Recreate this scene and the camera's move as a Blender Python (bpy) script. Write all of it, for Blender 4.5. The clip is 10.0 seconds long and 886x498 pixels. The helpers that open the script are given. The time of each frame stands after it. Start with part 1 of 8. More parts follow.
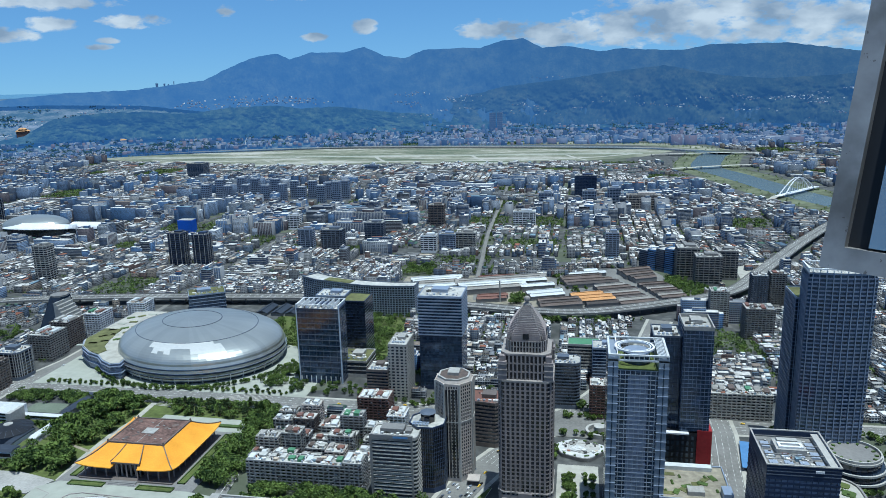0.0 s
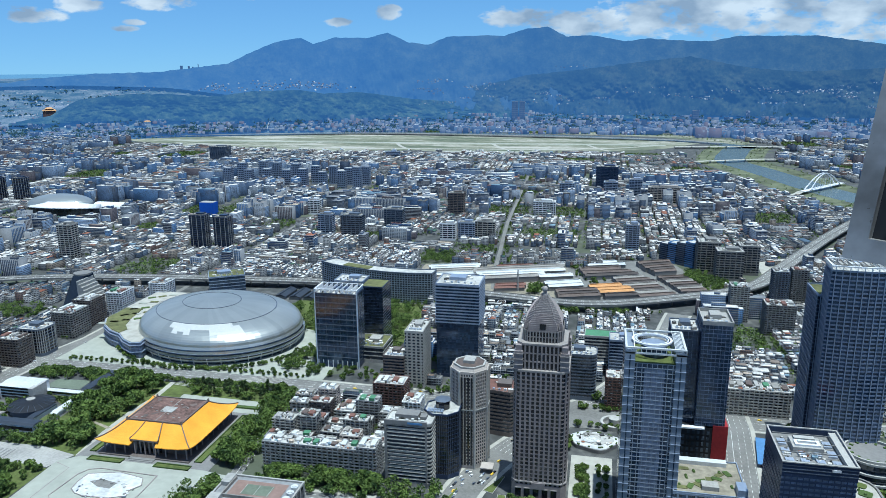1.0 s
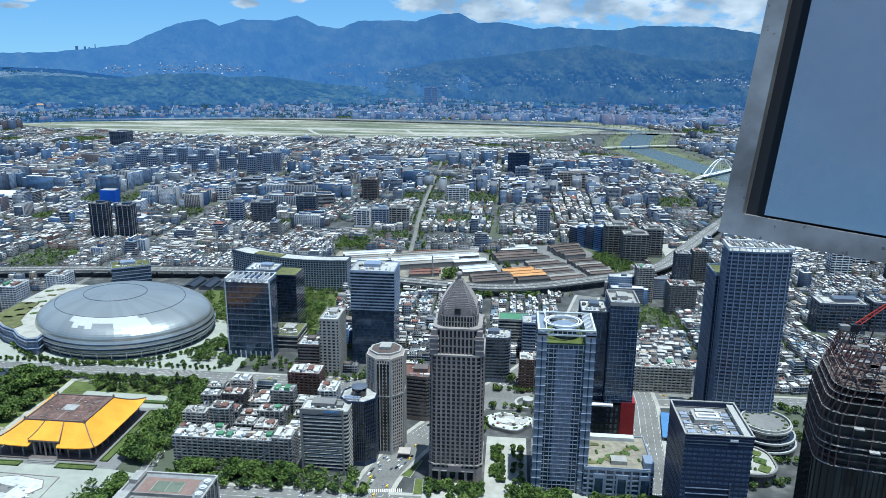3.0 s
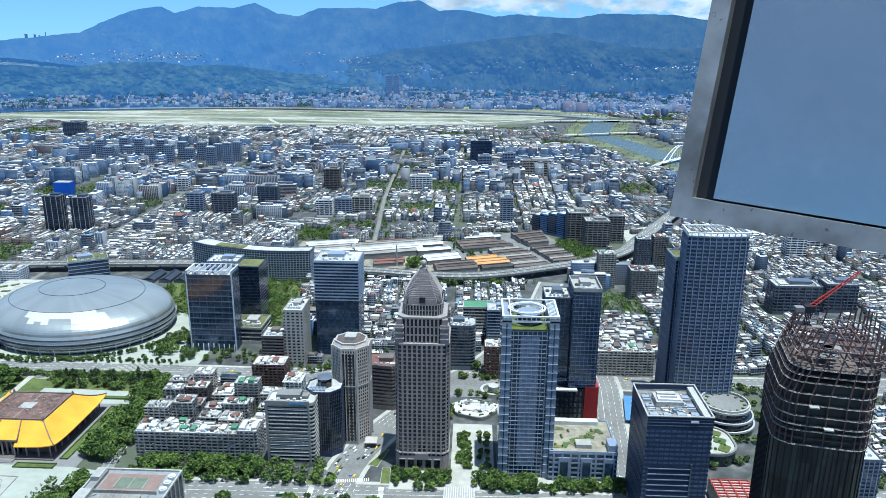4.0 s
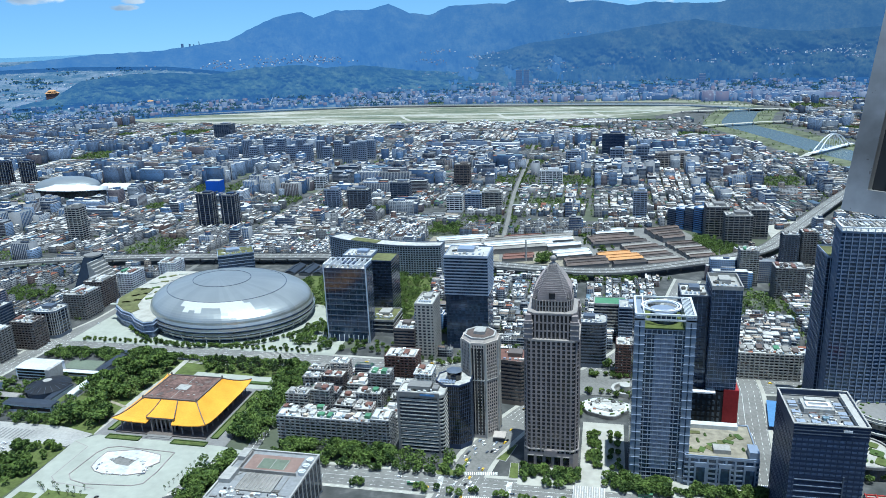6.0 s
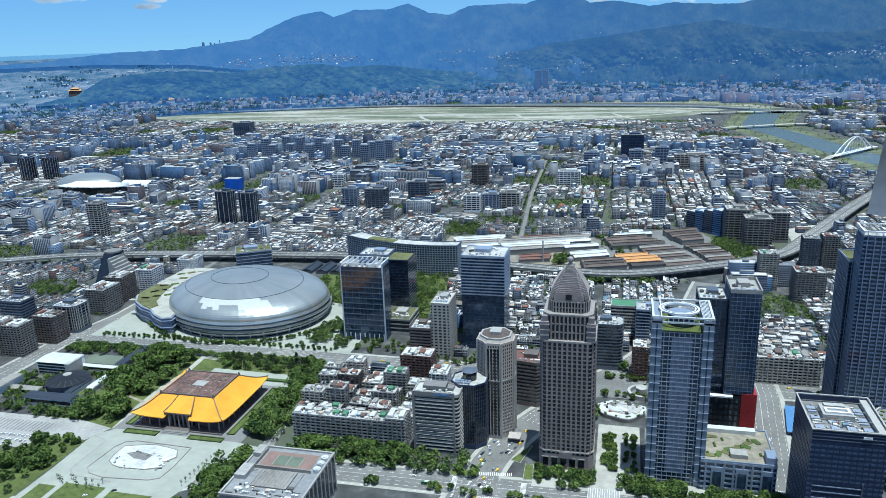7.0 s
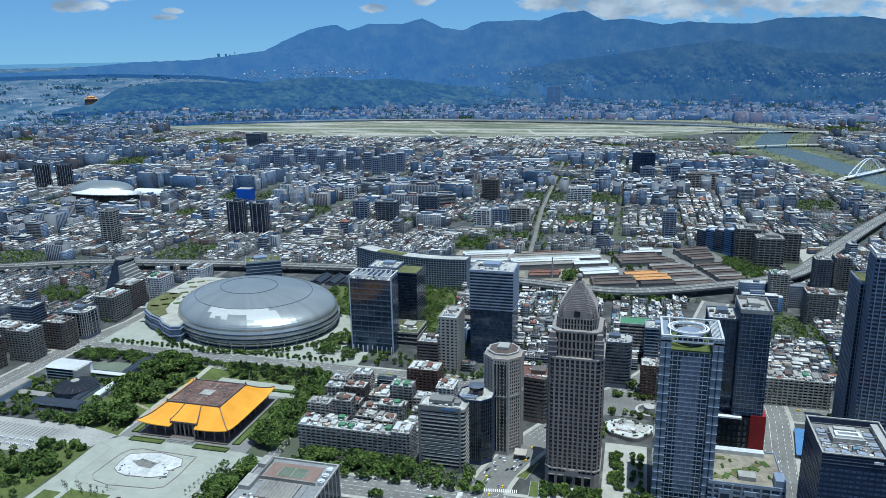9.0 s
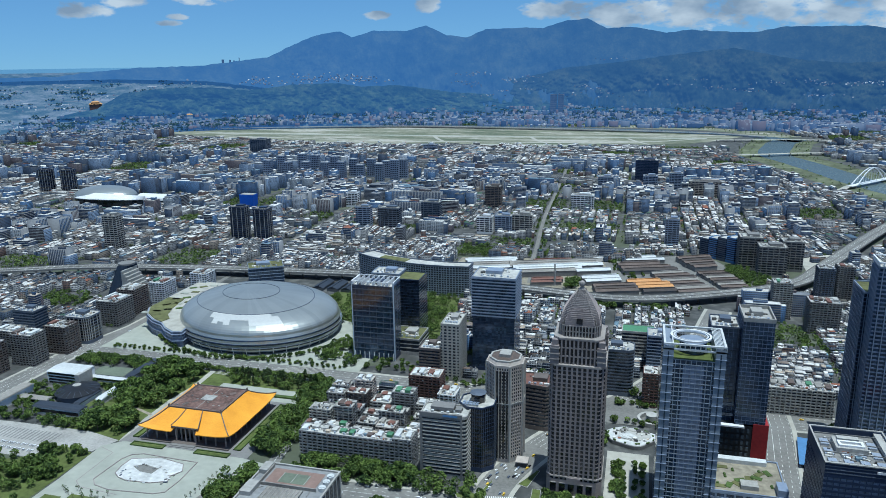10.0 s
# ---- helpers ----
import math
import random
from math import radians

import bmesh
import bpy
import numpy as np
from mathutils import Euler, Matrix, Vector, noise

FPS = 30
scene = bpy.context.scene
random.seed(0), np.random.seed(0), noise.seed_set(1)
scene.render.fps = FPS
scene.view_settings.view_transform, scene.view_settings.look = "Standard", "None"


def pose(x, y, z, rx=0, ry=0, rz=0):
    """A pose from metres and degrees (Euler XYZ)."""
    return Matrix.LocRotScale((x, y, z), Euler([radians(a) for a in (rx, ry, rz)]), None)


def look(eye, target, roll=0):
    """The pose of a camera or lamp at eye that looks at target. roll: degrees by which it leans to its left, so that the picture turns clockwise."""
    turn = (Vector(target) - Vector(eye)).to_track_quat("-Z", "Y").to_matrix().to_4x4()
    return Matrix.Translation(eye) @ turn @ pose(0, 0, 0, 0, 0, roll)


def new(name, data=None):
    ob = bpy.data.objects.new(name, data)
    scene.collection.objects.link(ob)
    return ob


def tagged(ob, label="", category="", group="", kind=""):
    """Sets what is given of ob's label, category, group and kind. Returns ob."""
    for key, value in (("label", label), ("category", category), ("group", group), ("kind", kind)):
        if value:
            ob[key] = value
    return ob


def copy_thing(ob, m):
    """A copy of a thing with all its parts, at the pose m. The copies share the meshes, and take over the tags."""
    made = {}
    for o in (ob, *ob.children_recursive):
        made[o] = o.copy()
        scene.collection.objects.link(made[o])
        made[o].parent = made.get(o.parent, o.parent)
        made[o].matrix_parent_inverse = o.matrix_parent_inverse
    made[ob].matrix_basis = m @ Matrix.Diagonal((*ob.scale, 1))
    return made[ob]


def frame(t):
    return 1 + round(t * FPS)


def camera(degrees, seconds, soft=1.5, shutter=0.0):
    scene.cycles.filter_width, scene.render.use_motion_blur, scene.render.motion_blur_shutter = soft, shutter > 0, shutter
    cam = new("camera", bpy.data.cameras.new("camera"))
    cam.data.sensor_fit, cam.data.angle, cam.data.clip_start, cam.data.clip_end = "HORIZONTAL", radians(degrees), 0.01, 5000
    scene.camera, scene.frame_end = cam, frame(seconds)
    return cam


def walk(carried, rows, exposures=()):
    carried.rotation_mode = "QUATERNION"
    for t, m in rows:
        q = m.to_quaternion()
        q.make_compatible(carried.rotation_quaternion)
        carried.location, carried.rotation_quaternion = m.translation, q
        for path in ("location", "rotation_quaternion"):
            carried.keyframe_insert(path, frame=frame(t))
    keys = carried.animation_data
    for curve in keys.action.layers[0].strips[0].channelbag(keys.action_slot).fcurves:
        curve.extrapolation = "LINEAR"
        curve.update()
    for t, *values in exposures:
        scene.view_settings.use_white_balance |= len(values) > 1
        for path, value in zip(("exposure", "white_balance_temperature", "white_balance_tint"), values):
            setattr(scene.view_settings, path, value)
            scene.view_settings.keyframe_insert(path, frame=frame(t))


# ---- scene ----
# ---------- camera and its walk ----------
HFOV = 61.61
EYE_H = 385.0
# seconds, sideways shift, height, heading, tilt, lean
ROWS = [
    (0.0, -0.083, 385.044, -10.513, -13.099, -1.463),
    (0.5, -0.082, 385.026, -11.959, -13.757, -0.495),
    (1.0, -0.078, 385.02, -12.023, -14.005, -0.436),
    (1.5, -0.054, 385.021, -11.971, -14.158, -0.674),
    (2.0, -0.038, 385.016, -11.502, -14.335, -0.715),
    (2.5, -0.026, 385.005, -9.196, -14.601, -0.2),
    (3.0, -0.004, 384.995, -5.223, -15.066, 0.492),
    (3.2, 0.005, 384.993, -3.37, -15.425, 0.654),
    (4.3, 0.032, 384.988, -2.314, -15.932, 0.45),
    (4.5, 0.032, 384.988, -2.44, -15.946, 0.333),
    (5.0, -0.0, 384.988, -4.436, -16.039, -0.33),
    (5.5, -0.025, 384.988, -9.931, -16.097, -1.804),
    (5.7, -0.031, 384.988, -11.485, -16.112, -2.14),
    (6.8, -0.052, 384.988, -13.774, -16.136, -1.945),
    (7.0, -0.052, 384.988, -14.035, -16.104, -1.902),
    (7.5, -0.058, 384.988, -14.444, -15.938, -1.718),
    (8.0, -0.063, 384.988, -14.579, -15.633, -1.507),
    (8.5, -0.063, 384.988, -14.668, -15.302, -1.201),
    (9.0, -0.063, 384.988, -14.75, -15.012, -0.96),
    (9.5, -0.063, 384.988, -14.854, -14.731, -0.808),
    (10.0, -0.063, 384.988, -14.943, -14.501, -0.687),
]


def heading_pose(dx, z, heading, tilt, lean):
    h, p = radians(heading), radians(tilt)
    eye = Vector((dx, 0, z))
    return look(eye, eye + Vector((math.sin(h) * math.cos(p), math.cos(h) * math.cos(p), math.sin(p))) * 10, lean)


cam = camera(HFOV, 10.0, soft=0.6)
KELVIN, TINT = 5530, 0
EXPOSURES = [(0.0, -0.24), (0.5, -0.12), (3.0, 0.03), (4.5, 0.32), (5.5, 0.19), (7.0, -0.02), (7.5, -0.14), (8.0, -0.26), (9.0, -0.29), (10.0, -0.36)]
walk(cam, [(t, heading_pose(*r)) for t, *r in ROWS], exposures=[(t, e, KELVIN, TINT) for t, e in EXPOSURES])

# ---------- sky, sun ----------
SKY_STRENGTH, SUN_STRENGTH = 0.112, 6.0
SUN_AZ, SUN_EL = radians(130), radians(80)
world = bpy.data.worlds.new("sky")
scene.world = world
world.use_nodes = True
wt = world.node_tree
wt.nodes.clear()


def wnode(kind, **values):
    n = wt.nodes.new(kind)
    for k, v in values.items():
        n.inputs[int(k[1:])].default_value = v
    return n


def wmath(op, a, b=None, c=None, clamp=False):
    n = wt.nodes.new("ShaderNodeMath")
    n.operation, n.use_clamp = op, clamp
    for i, v in enumerate((a, b, c)):
        if v is None:
            continue
        if isinstance(v, (int, float)):
            n.inputs[i].default_value = v
        else:
            wt.links.new(v, n.inputs[i])
    return n.outputs[0]


sky = wt.nodes.new("ShaderNodeTexSky")
sky.sky_type, sky.sun_disc = "NISHITA", False
sky.sun_elevation, sky.sun_rotation = SUN_EL, SUN_AZ
sky.altitude, sky.air_density, sky.dust_density, sky.ozone_density = 300, 1.0, 0.6, 1.5
tc = wt.nodes.new("ShaderNodeTexCoord")
sep = wt.nodes.new("ShaderNodeSeparateXYZ")
wt.links.new(tc.outputs["Generated"], sep.inputs[0])
# the town's air is clear: read the sky a little above the true elevation, so that the horizon stays blue
lift = wt.nodes.new("ShaderNodeVectorMath")
lift.operation = "ADD"
wt.links.new(tc.outputs["Generated"], lift.inputs[0])
lift.inputs[1].default_value = (0, 0, 0.09)
wt.links.new(lift.outputs[0], sky.inputs["Vector"])
az_deg = wmath("MULTIPLY", wmath("ARCTAN2", sep.outputs[0], sep.outputs[1]), 57.2958)
el_deg = wmath("MULTIPLY", wmath("ARCSINE", sep.outputs[2]), 57.2958)
comb = wt.nodes.new("ShaderNodeCombineXYZ")
wt.links.new(az_deg, comb.inputs[0])
wt.links.new(wmath("MULTIPLY", el_deg, 2.0), comb.inputs[1])
cn = wt.nodes.new("ShaderNodeTexNoise")
wt.links.new(comb.outputs[0], cn.inputs["Vector"])
cn.inputs["Scale"].default_value, cn.inputs["Detail"].default_value = 0.55, 7
cn.inputs["Roughness"].default_value = 0.58
cn2 = wt.nodes.new("ShaderNodeTexNoise")
wt.links.new(comb.outputs[0], cn2.inputs["Vector"])
cn2.inputs["Scale"].default_value, cn2.inputs["Detail"].default_value = 0.22, 5
# cumulus: heading, elevation, half-width, half-height in degrees
CUMULUS = [(-32.0, 4.2, 1.9, 0.45), (-37.0, 3.95, 1.5, 0.45), (-39.6, 3.3, 1.6, 0.5), (-34.3, 2.5, 0.8, 0.2), (-33.6, 2.95, 0.7, 0.22),
           (-16.1, 3.65, 1.0, 0.55), (-19.6, 2.97, 0.9, 0.28), (-25.7, 4.9, 0.8, 0.38), (-37.0, 5.6, 4.0, 0.7), (-19.5, 6.0, 5.0, 0.4), (-6.3, 3.3, 2.6, 0.7),
           (-2.0, 2.7, 3.6, 0.9), (3.0, 3.0, 5.0, 1.2), (9.0, 3.6, 8.0, 1.7), (17.0, 3.0, 8.0, 1.5), (26.0, 4.5, 12.0, 2.0), (-62.0, 5.0, 10.0, 1.2)]
density = None
for ca, ce, cw, ch in CUMULUS:
    da = wmath("DIVIDE", wmath("SUBTRACT", az_deg, ca), cw)
    de = wmath("DIVIDE", wmath("SUBTRACT", el_deg, ce), ch)
    d2 = wmath("ADD", wmath("MULTIPLY", da, da), wmath("MULTIPLY", de, de))
    g = wmath("MAXIMUM", wmath("SUBTRACT", 1.0, wmath("MULTIPLY", d2, 0.5)), 0.0)
    density = g if density is None else wmath("MAXIMUM", density, g)
# cloud field higher up, as it is over all of the sky
high = wmath("MULTIPLY", wmath("SUBTRACT", el_deg, 8.0, clamp=True), 0.42)
density = wmath("MAXIMUM", density, high)
body = wmath("ADD", wmath("MULTIPLY", density, 0.75), wmath("MULTIPLY", wmath("SUBTRACT", cn.outputs["Fac"], 0.5), 2.1))
cover = wmath("MULTIPLY", wmath("SUBTRACT", body, 0.27), 3.0, clamp=True)
cover = wmath("MULTIPLY", cover, wmath("MULTIPLY", density, 4.0, clamp=True))
ramp = wt.nodes.new("ShaderNodeValToRGB")
ramp.color_ramp.elements[0].position, ramp.color_ramp.elements[0].color = 0.38, (2.9, 3.5, 4.4, 1)
ramp.color_ramp.elements[1].position, ramp.color_ramp.elements[1].color = 0.62, (7.2, 7.4, 7.7, 1)
wt.links.new(cn2.outputs["Fac"], ramp.inputs[0])
mix = wt.nodes.new("ShaderNodeMix")
mix.data_type = "RGBA"
wt.links.new(wmath("MULTIPLY", cover, 0.9), mix.inputs[0])
tint = wt.nodes.new("ShaderNodeMix")
tint.data_type, tint.blend_type = "RGBA", "MULTIPLY"
tint.inputs[0].default_value = 1.0
wt.links.new(sky.outputs[0], tint.inputs[6])
tint.inputs[7].default_value = (0.72, 0.98, 1.22, 1)
wt.links.new(tint.outputs[2], mix.inputs[6])
wt.links.new(ramp.outputs[0], mix.inputs[7])
bg = wt.nodes.new("ShaderNodeBackground")
bg.inputs[1].default_value = SKY_STRENGTH
wt.links.new(mix.outputs[2], bg.inputs[0])
wo = wt.nodes.new("ShaderNodeOutputWorld")
wt.links.new(bg.outputs[0], wo.inputs[0])

sun_data = bpy.data.lights.new("sun", "SUN")
sun_data.energy, sun_data.angle, sun_data.color = SUN_STRENGTH, radians(0.53), (1.0, 0.965, 0.9)
sun = new("sun", sun_data)
sun_dir = Vector((math.sin(SUN_AZ) * math.cos(SUN_EL), math.cos(SUN_AZ) * math.cos(SUN_EL), math.sin(SUN_EL)))
sun.matrix_world = look(sun_dir * 900, (0, 0, 0))

# ---------- materials ----------


class Nodes:
    """A small writer of material nodes."""

    def __init__(self, name):
        self.m = bpy.data.materials.new(name)
        self.m.use_nodes = True
        self.t = self.m.node_tree
        self.p = self.t.nodes["Principled BSDF"]
        self.out = self.t.nodes["Material Output"]

    def n(self, kind, **kw):
        node = self.t.nodes.new("ShaderNode" + kind)
        for k, v in kw.items():
            node.inputs[k.replace("_", " ")].default_value = v
        return node

    def link(self, a, b):
        self.t.links.new(a, b)

    def math(self, op, a, b=None, clamp=False):
        node = self.t.nodes.new("ShaderNodeMath")
        node.operation, node.use_clamp = op, clamp
        for i, v in enumerate((a, b)):
            if v is None:
                continue
            if isinstance(v, (int, float)):
                node.inputs[i].default_value = v
            else:
                self.link(v, node.inputs[i])
        return node.outputs[0]

    def noise(self, scale, detail=3, vec=None, rough=0.55):
        node = self.n("TexNoise", Scale=scale, Detail=detail, Roughness=rough)
        self.link(vec if vec is not None else self.coord(), node.inputs["Vector"])
        return node.outputs["Fac"]

    def coord(self):
        if not hasattr(self, "_c"):
            self._c = self.t.nodes.new("ShaderNodeNewGeometry")
        return self._c.outputs["Position"]

    def geo(self, name):
        self.coord()
        return self._c.outputs[name]

    def ramp(self, fac, stops, mode="LINEAR"):
        node = self.t.nodes.new("ShaderNodeValToRGB")
        cr = node.color_ramp
        cr.interpolation = mode
        while len(cr.elements) < len(stops):
            cr.elements.new(0.5)
        for e, (pos, col) in zip(cr.elements, stops):
            e.position, e.color = pos, (*col, 1)
        self.link(fac, node.inputs[0])
        return node.outputs[0]

    def mix(self, fac, a, b, blend="MIX"):
        node = self.t.nodes.new("ShaderNodeMix")
        node.data_type, node.blend_type = "RGBA", blend
        for i, v in ((0, fac), (6, a), (7, b)):
            if isinstance(v, (int, float)):
                node.inputs[i].default_value = v
            elif isinstance(v, tuple):
                node.inputs[i].default_value = (*v, 1)
            else:
                self.link(v, node.inputs[i])
        return node.outputs[2]

    def done(self, col=None, rough=None, metal=None, bump=None, bump_d=0.1, spec=None):
        for v, k in ((col, "Base Color"), (rough, "Roughness"), (metal, "Metallic"), (spec, "Specular IOR Level")):
            if v is None:
                continue
            if isinstance(v, tuple):
                self.p.inputs[k].default_value = (*v, 1)
            elif isinstance(v, (int, float)):
                self.p.inputs[k].default_value = v
            else:
                self.link(v, self.p.inputs[k])
        if bump is not None:
            b = self.n("Bump", Strength=0.6, Distance=bump_d)
            self.link(bump, b.inputs["Height"])
            self.link(b.outputs[0], self.p.inputs["Normal"])
        return self.m


def plain(name, col, rough=0.7, metal=0.0, var=0.18, s1=0.35, s2=0.03, spec=0.3):
    """One base colour with fine grain and broad stains."""
    k = Nodes(name)
    a = k.noise(s1, 4)
    b = k.noise(s2, 3)
    f = k.math("ADD", k.math("MULTIPLY", a, 0.5), k.math("MULTIPLY", b, 0.5))
    dark = tuple(c * (1 - var * 1.6) for c in col)
    light = tuple(min(1, c * (1 + var)) for c in col)
    return k.done(k.ramp(f, [(0.3, dark), (0.7, light)]), rough, metal, spec=spec)


def glass(name, col, rough=0.12, cell=(3.0, 3.8), spread=0.6, spec=0.8, metal=0.0):
    """Dark facade glass: each pane a little different in tint and tilt."""
    k = Nodes(name)
    sx = k.n("SeparateXYZ")
    k.link(k.coord(), sx.inputs[0])
    u = k.math("FLOOR", k.math("DIVIDE", k.math("ADD", sx.outputs[0], sx.outputs[1]), cell[0]))
    v = k.math("FLOOR", k.math("DIVIDE", sx.outputs[2], cell[1]))
    cv = k.n("CombineXYZ")
    k.link(u, cv.inputs[0])
    k.link(v, cv.inputs[1])
    wn = k.n("TexWhiteNoise")
    k.link(cv.outputs[0], wn.inputs["Vector"])
    big = k.noise(0.02, 3)
    f = k.math("ADD", k.math("MULTIPLY", wn.outputs["Value"], 0.6), k.math("MULTIPLY", big, 0.4))
    lo = tuple(c * (1 - spread) for c in col)
    hi = tuple(c * (1 + spread) for c in col)
    return k.done(k.ramp(f, [(0.15, lo), (0.7, col), (1.0, hi)]), rough, metal, spec=spec)


M = {}
M["concrete"] = plain("concrete", (0.33, 0.322, 0.298), var=0.22)
M["concrete_dark"] = plain("concrete_dark", (0.19, 0.186, 0.178))
M["white"] = plain("white_paint", (0.66, 0.67, 0.68), 0.5, var=0.1)
M["pale"] = plain("pale_stone", (0.37, 0.362, 0.335), 0.75)
M["beige"] = plain("beige_tile", (0.42, 0.375, 0.335))
M["brown"] = plain("brown_tile", (0.13, 0.11, 0.1))
M["blue_grey"] = plain("blue_grey_tile", (0.23, 0.235, 0.238), var=0.25)
M["brick"] = plain("red_brown_tile", (0.12, 0.07, 0.06))
M["stone"] = plain("brown_grey_granite", (0.25, 0.215, 0.205), 0.5)
M["stone_light"] = plain("light_granite", (0.28, 0.255, 0.235), 0.55)
M["steel"] = plain("brushed_steel", (0.42, 0.47, 0.55), 0.4, 0.5, var=0.1)
M["silver"] = plain("silver_cladding", (0.27, 0.32, 0.41), 0.38, 0.3, var=0.1)
M["navy"] = plain("navy_cladding", (0.03, 0.046, 0.09), 0.35, 0.2)
M["slate"] = plain("slate_cladding", (0.1, 0.12, 0.155), 0.45, 0.1)
M["red"] = plain("red_cladding", (0.26, 0.02, 0.022), 0.55)
M["black"] = plain("black_metal", (0.02, 0.021, 0.024), 0.4)
M["rust"] = plain("red_oxide_steel", (0.13, 0.072, 0.062), 0.65)
M["crane_red"] = plain("red_crane_paint", (0.36, 0.04, 0.03), 0.45)
M["tin_brown"] = plain("brown_tin", (0.115, 0.088, 0.075), 0.6, var=0.35)
M["tin_dark"] = plain("dark_tin", (0.06, 0.05, 0.046), 0.6, var=0.35)
M["deck_brown"] = plain("weathered_brown_deck", (0.15, 0.092, 0.076), 0.85, var=0.55, s1=0.35, s2=0.07)
M["tin_orange"] = plain("orange_tin", (0.5, 0.26, 0.1), 0.6, var=0.25)
M["tin_red"] = plain("red_tin", (0.17, 0.085, 0.065), 0.6, var=0.25)
M["tin_white"] = plain("white_tin", (0.52, 0.535, 0.53), 0.45, var=0.15)
M["tin_grey"] = plain("grey_tin", (0.25, 0.235, 0.21), 0.5, var=0.25)
M["roof"] = plain("roof_screed", (0.42, 0.415, 0.385), 0.85, var=0.3, s1=0.25)
M["green_roof"] = plain("planted_roof", (0.12, 0.125, 0.05), 0.9, var=0.4, s1=0.15)
M["green_paint"] = plain("green_roof_paint", (0.08, 0.2, 0.11), 0.7)
M["lawn"] = plain("lawn", (0.095, 0.12, 0.034), 0.95, var=0.35, s1=0.2)
M["hedge"] = plain("clipped_hedge", (0.07, 0.11, 0.03), 0.95, var=0.4, s1=0.6)
M["asphalt"] = plain("asphalt", (0.175, 0.172, 0.16), 0.9, var=0.25)
M["paving"] = plain("pale_paving", (0.36, 0.35, 0.305), 0.85, var=0.15, s1=0.12)
M["plaza"] = plain("plaza_stone", (0.31, 0.322, 0.275), 0.8, var=0.12, s1=0.1)
M["pool"] = plain("white_pool_floor", (0.5, 0.505, 0.49), 0.7, var=0.3, s1=0.2)
M["paint"] = plain("road_paint", (0.75, 0.75, 0.72), 0.7)
M["yellow"] = plain("yellow_paint", (0.75, 0.5, 0.05), 0.6)
M["blue"] = plain("blue_tarpaulin", (0.02, 0.1, 0.5), 0.6)
M["canopy_blue"] = plain("blue_canopy", (0.1, 0.22, 0.42), 0.45)
M["court_red"] = plain("court_red", (0.22, 0.15, 0.125), 0.85)
M["court_green"] = plain("court_green", (0.13, 0.155, 0.115), 0.85)
M["rubber"] = plain("tyre", (0.02, 0.02, 0.02), 0.8)
M["bark"] = plain("bark", (0.12, 0.085, 0.06), 0.9)
M["blue_panel"] = plain("blue_grey_panel", (0.145, 0.183, 0.262), 0.4, 0.15, var=0.12)
M["solar"] = plain("dark_solar_roof", (0.035, 0.042, 0.055), 0.4)
M["frame_panel"] = plain("steel_blue_panel", (0.25, 0.29, 0.35), 0.42, 0.2, var=0.12)
M["g_dark"] = glass("dark_glass", (0.028, 0.04, 0.06), metal=0.2)
M["g_blue"] = glass("blue_glass", (0.048, 0.082, 0.14), cell=(2.6, 3.9), metal=0.35)
M["g_black"] = glass("black_glass", (0.012, 0.015, 0.022))
M["g_grey"] = glass("grey_glass", (0.06, 0.075, 0.09), 0.25)
M["g_pale"] = glass("blind_backed_glass", (0.17, 0.21, 0.3), 0.3, cell=(2.1, 3.9), spread=0.45)
M["clad_dark"] = glass("dark_green_cladding", (0.04, 0.045, 0.042), 0.35, cell=(2.4, 12.0), spread=0.7, spec=0.4)
M["g_window"] = glass("window_glass", (0.014, 0.018, 0.024), 0.25, cell=(1.7, 3.2))


def leaf_material(name, dark, light):
    k = Nodes(name)
    f = k.math("ADD", k.math("MULTIPLY", k.geo("Random Per Island"), 0.45), k.math("MULTIPLY", k.ramp(k.noise(0.09, 2), [(0.35, (0, 0, 0)), (0.65, (1, 1, 1))]), 0.55))
    return k.done(k.ramp(f, [(0.15, dark), (0.85, light)]), 0.75, spec=0.2)


M["leaf"] = leaf_material("leaves", (0.018, 0.04, 0.011), (0.14, 0.2, 0.045))
M["leaf_dark"] = leaf_material("dark_leaves", (0.024, 0.042, 0.018), (0.075, 0.11, 0.04))


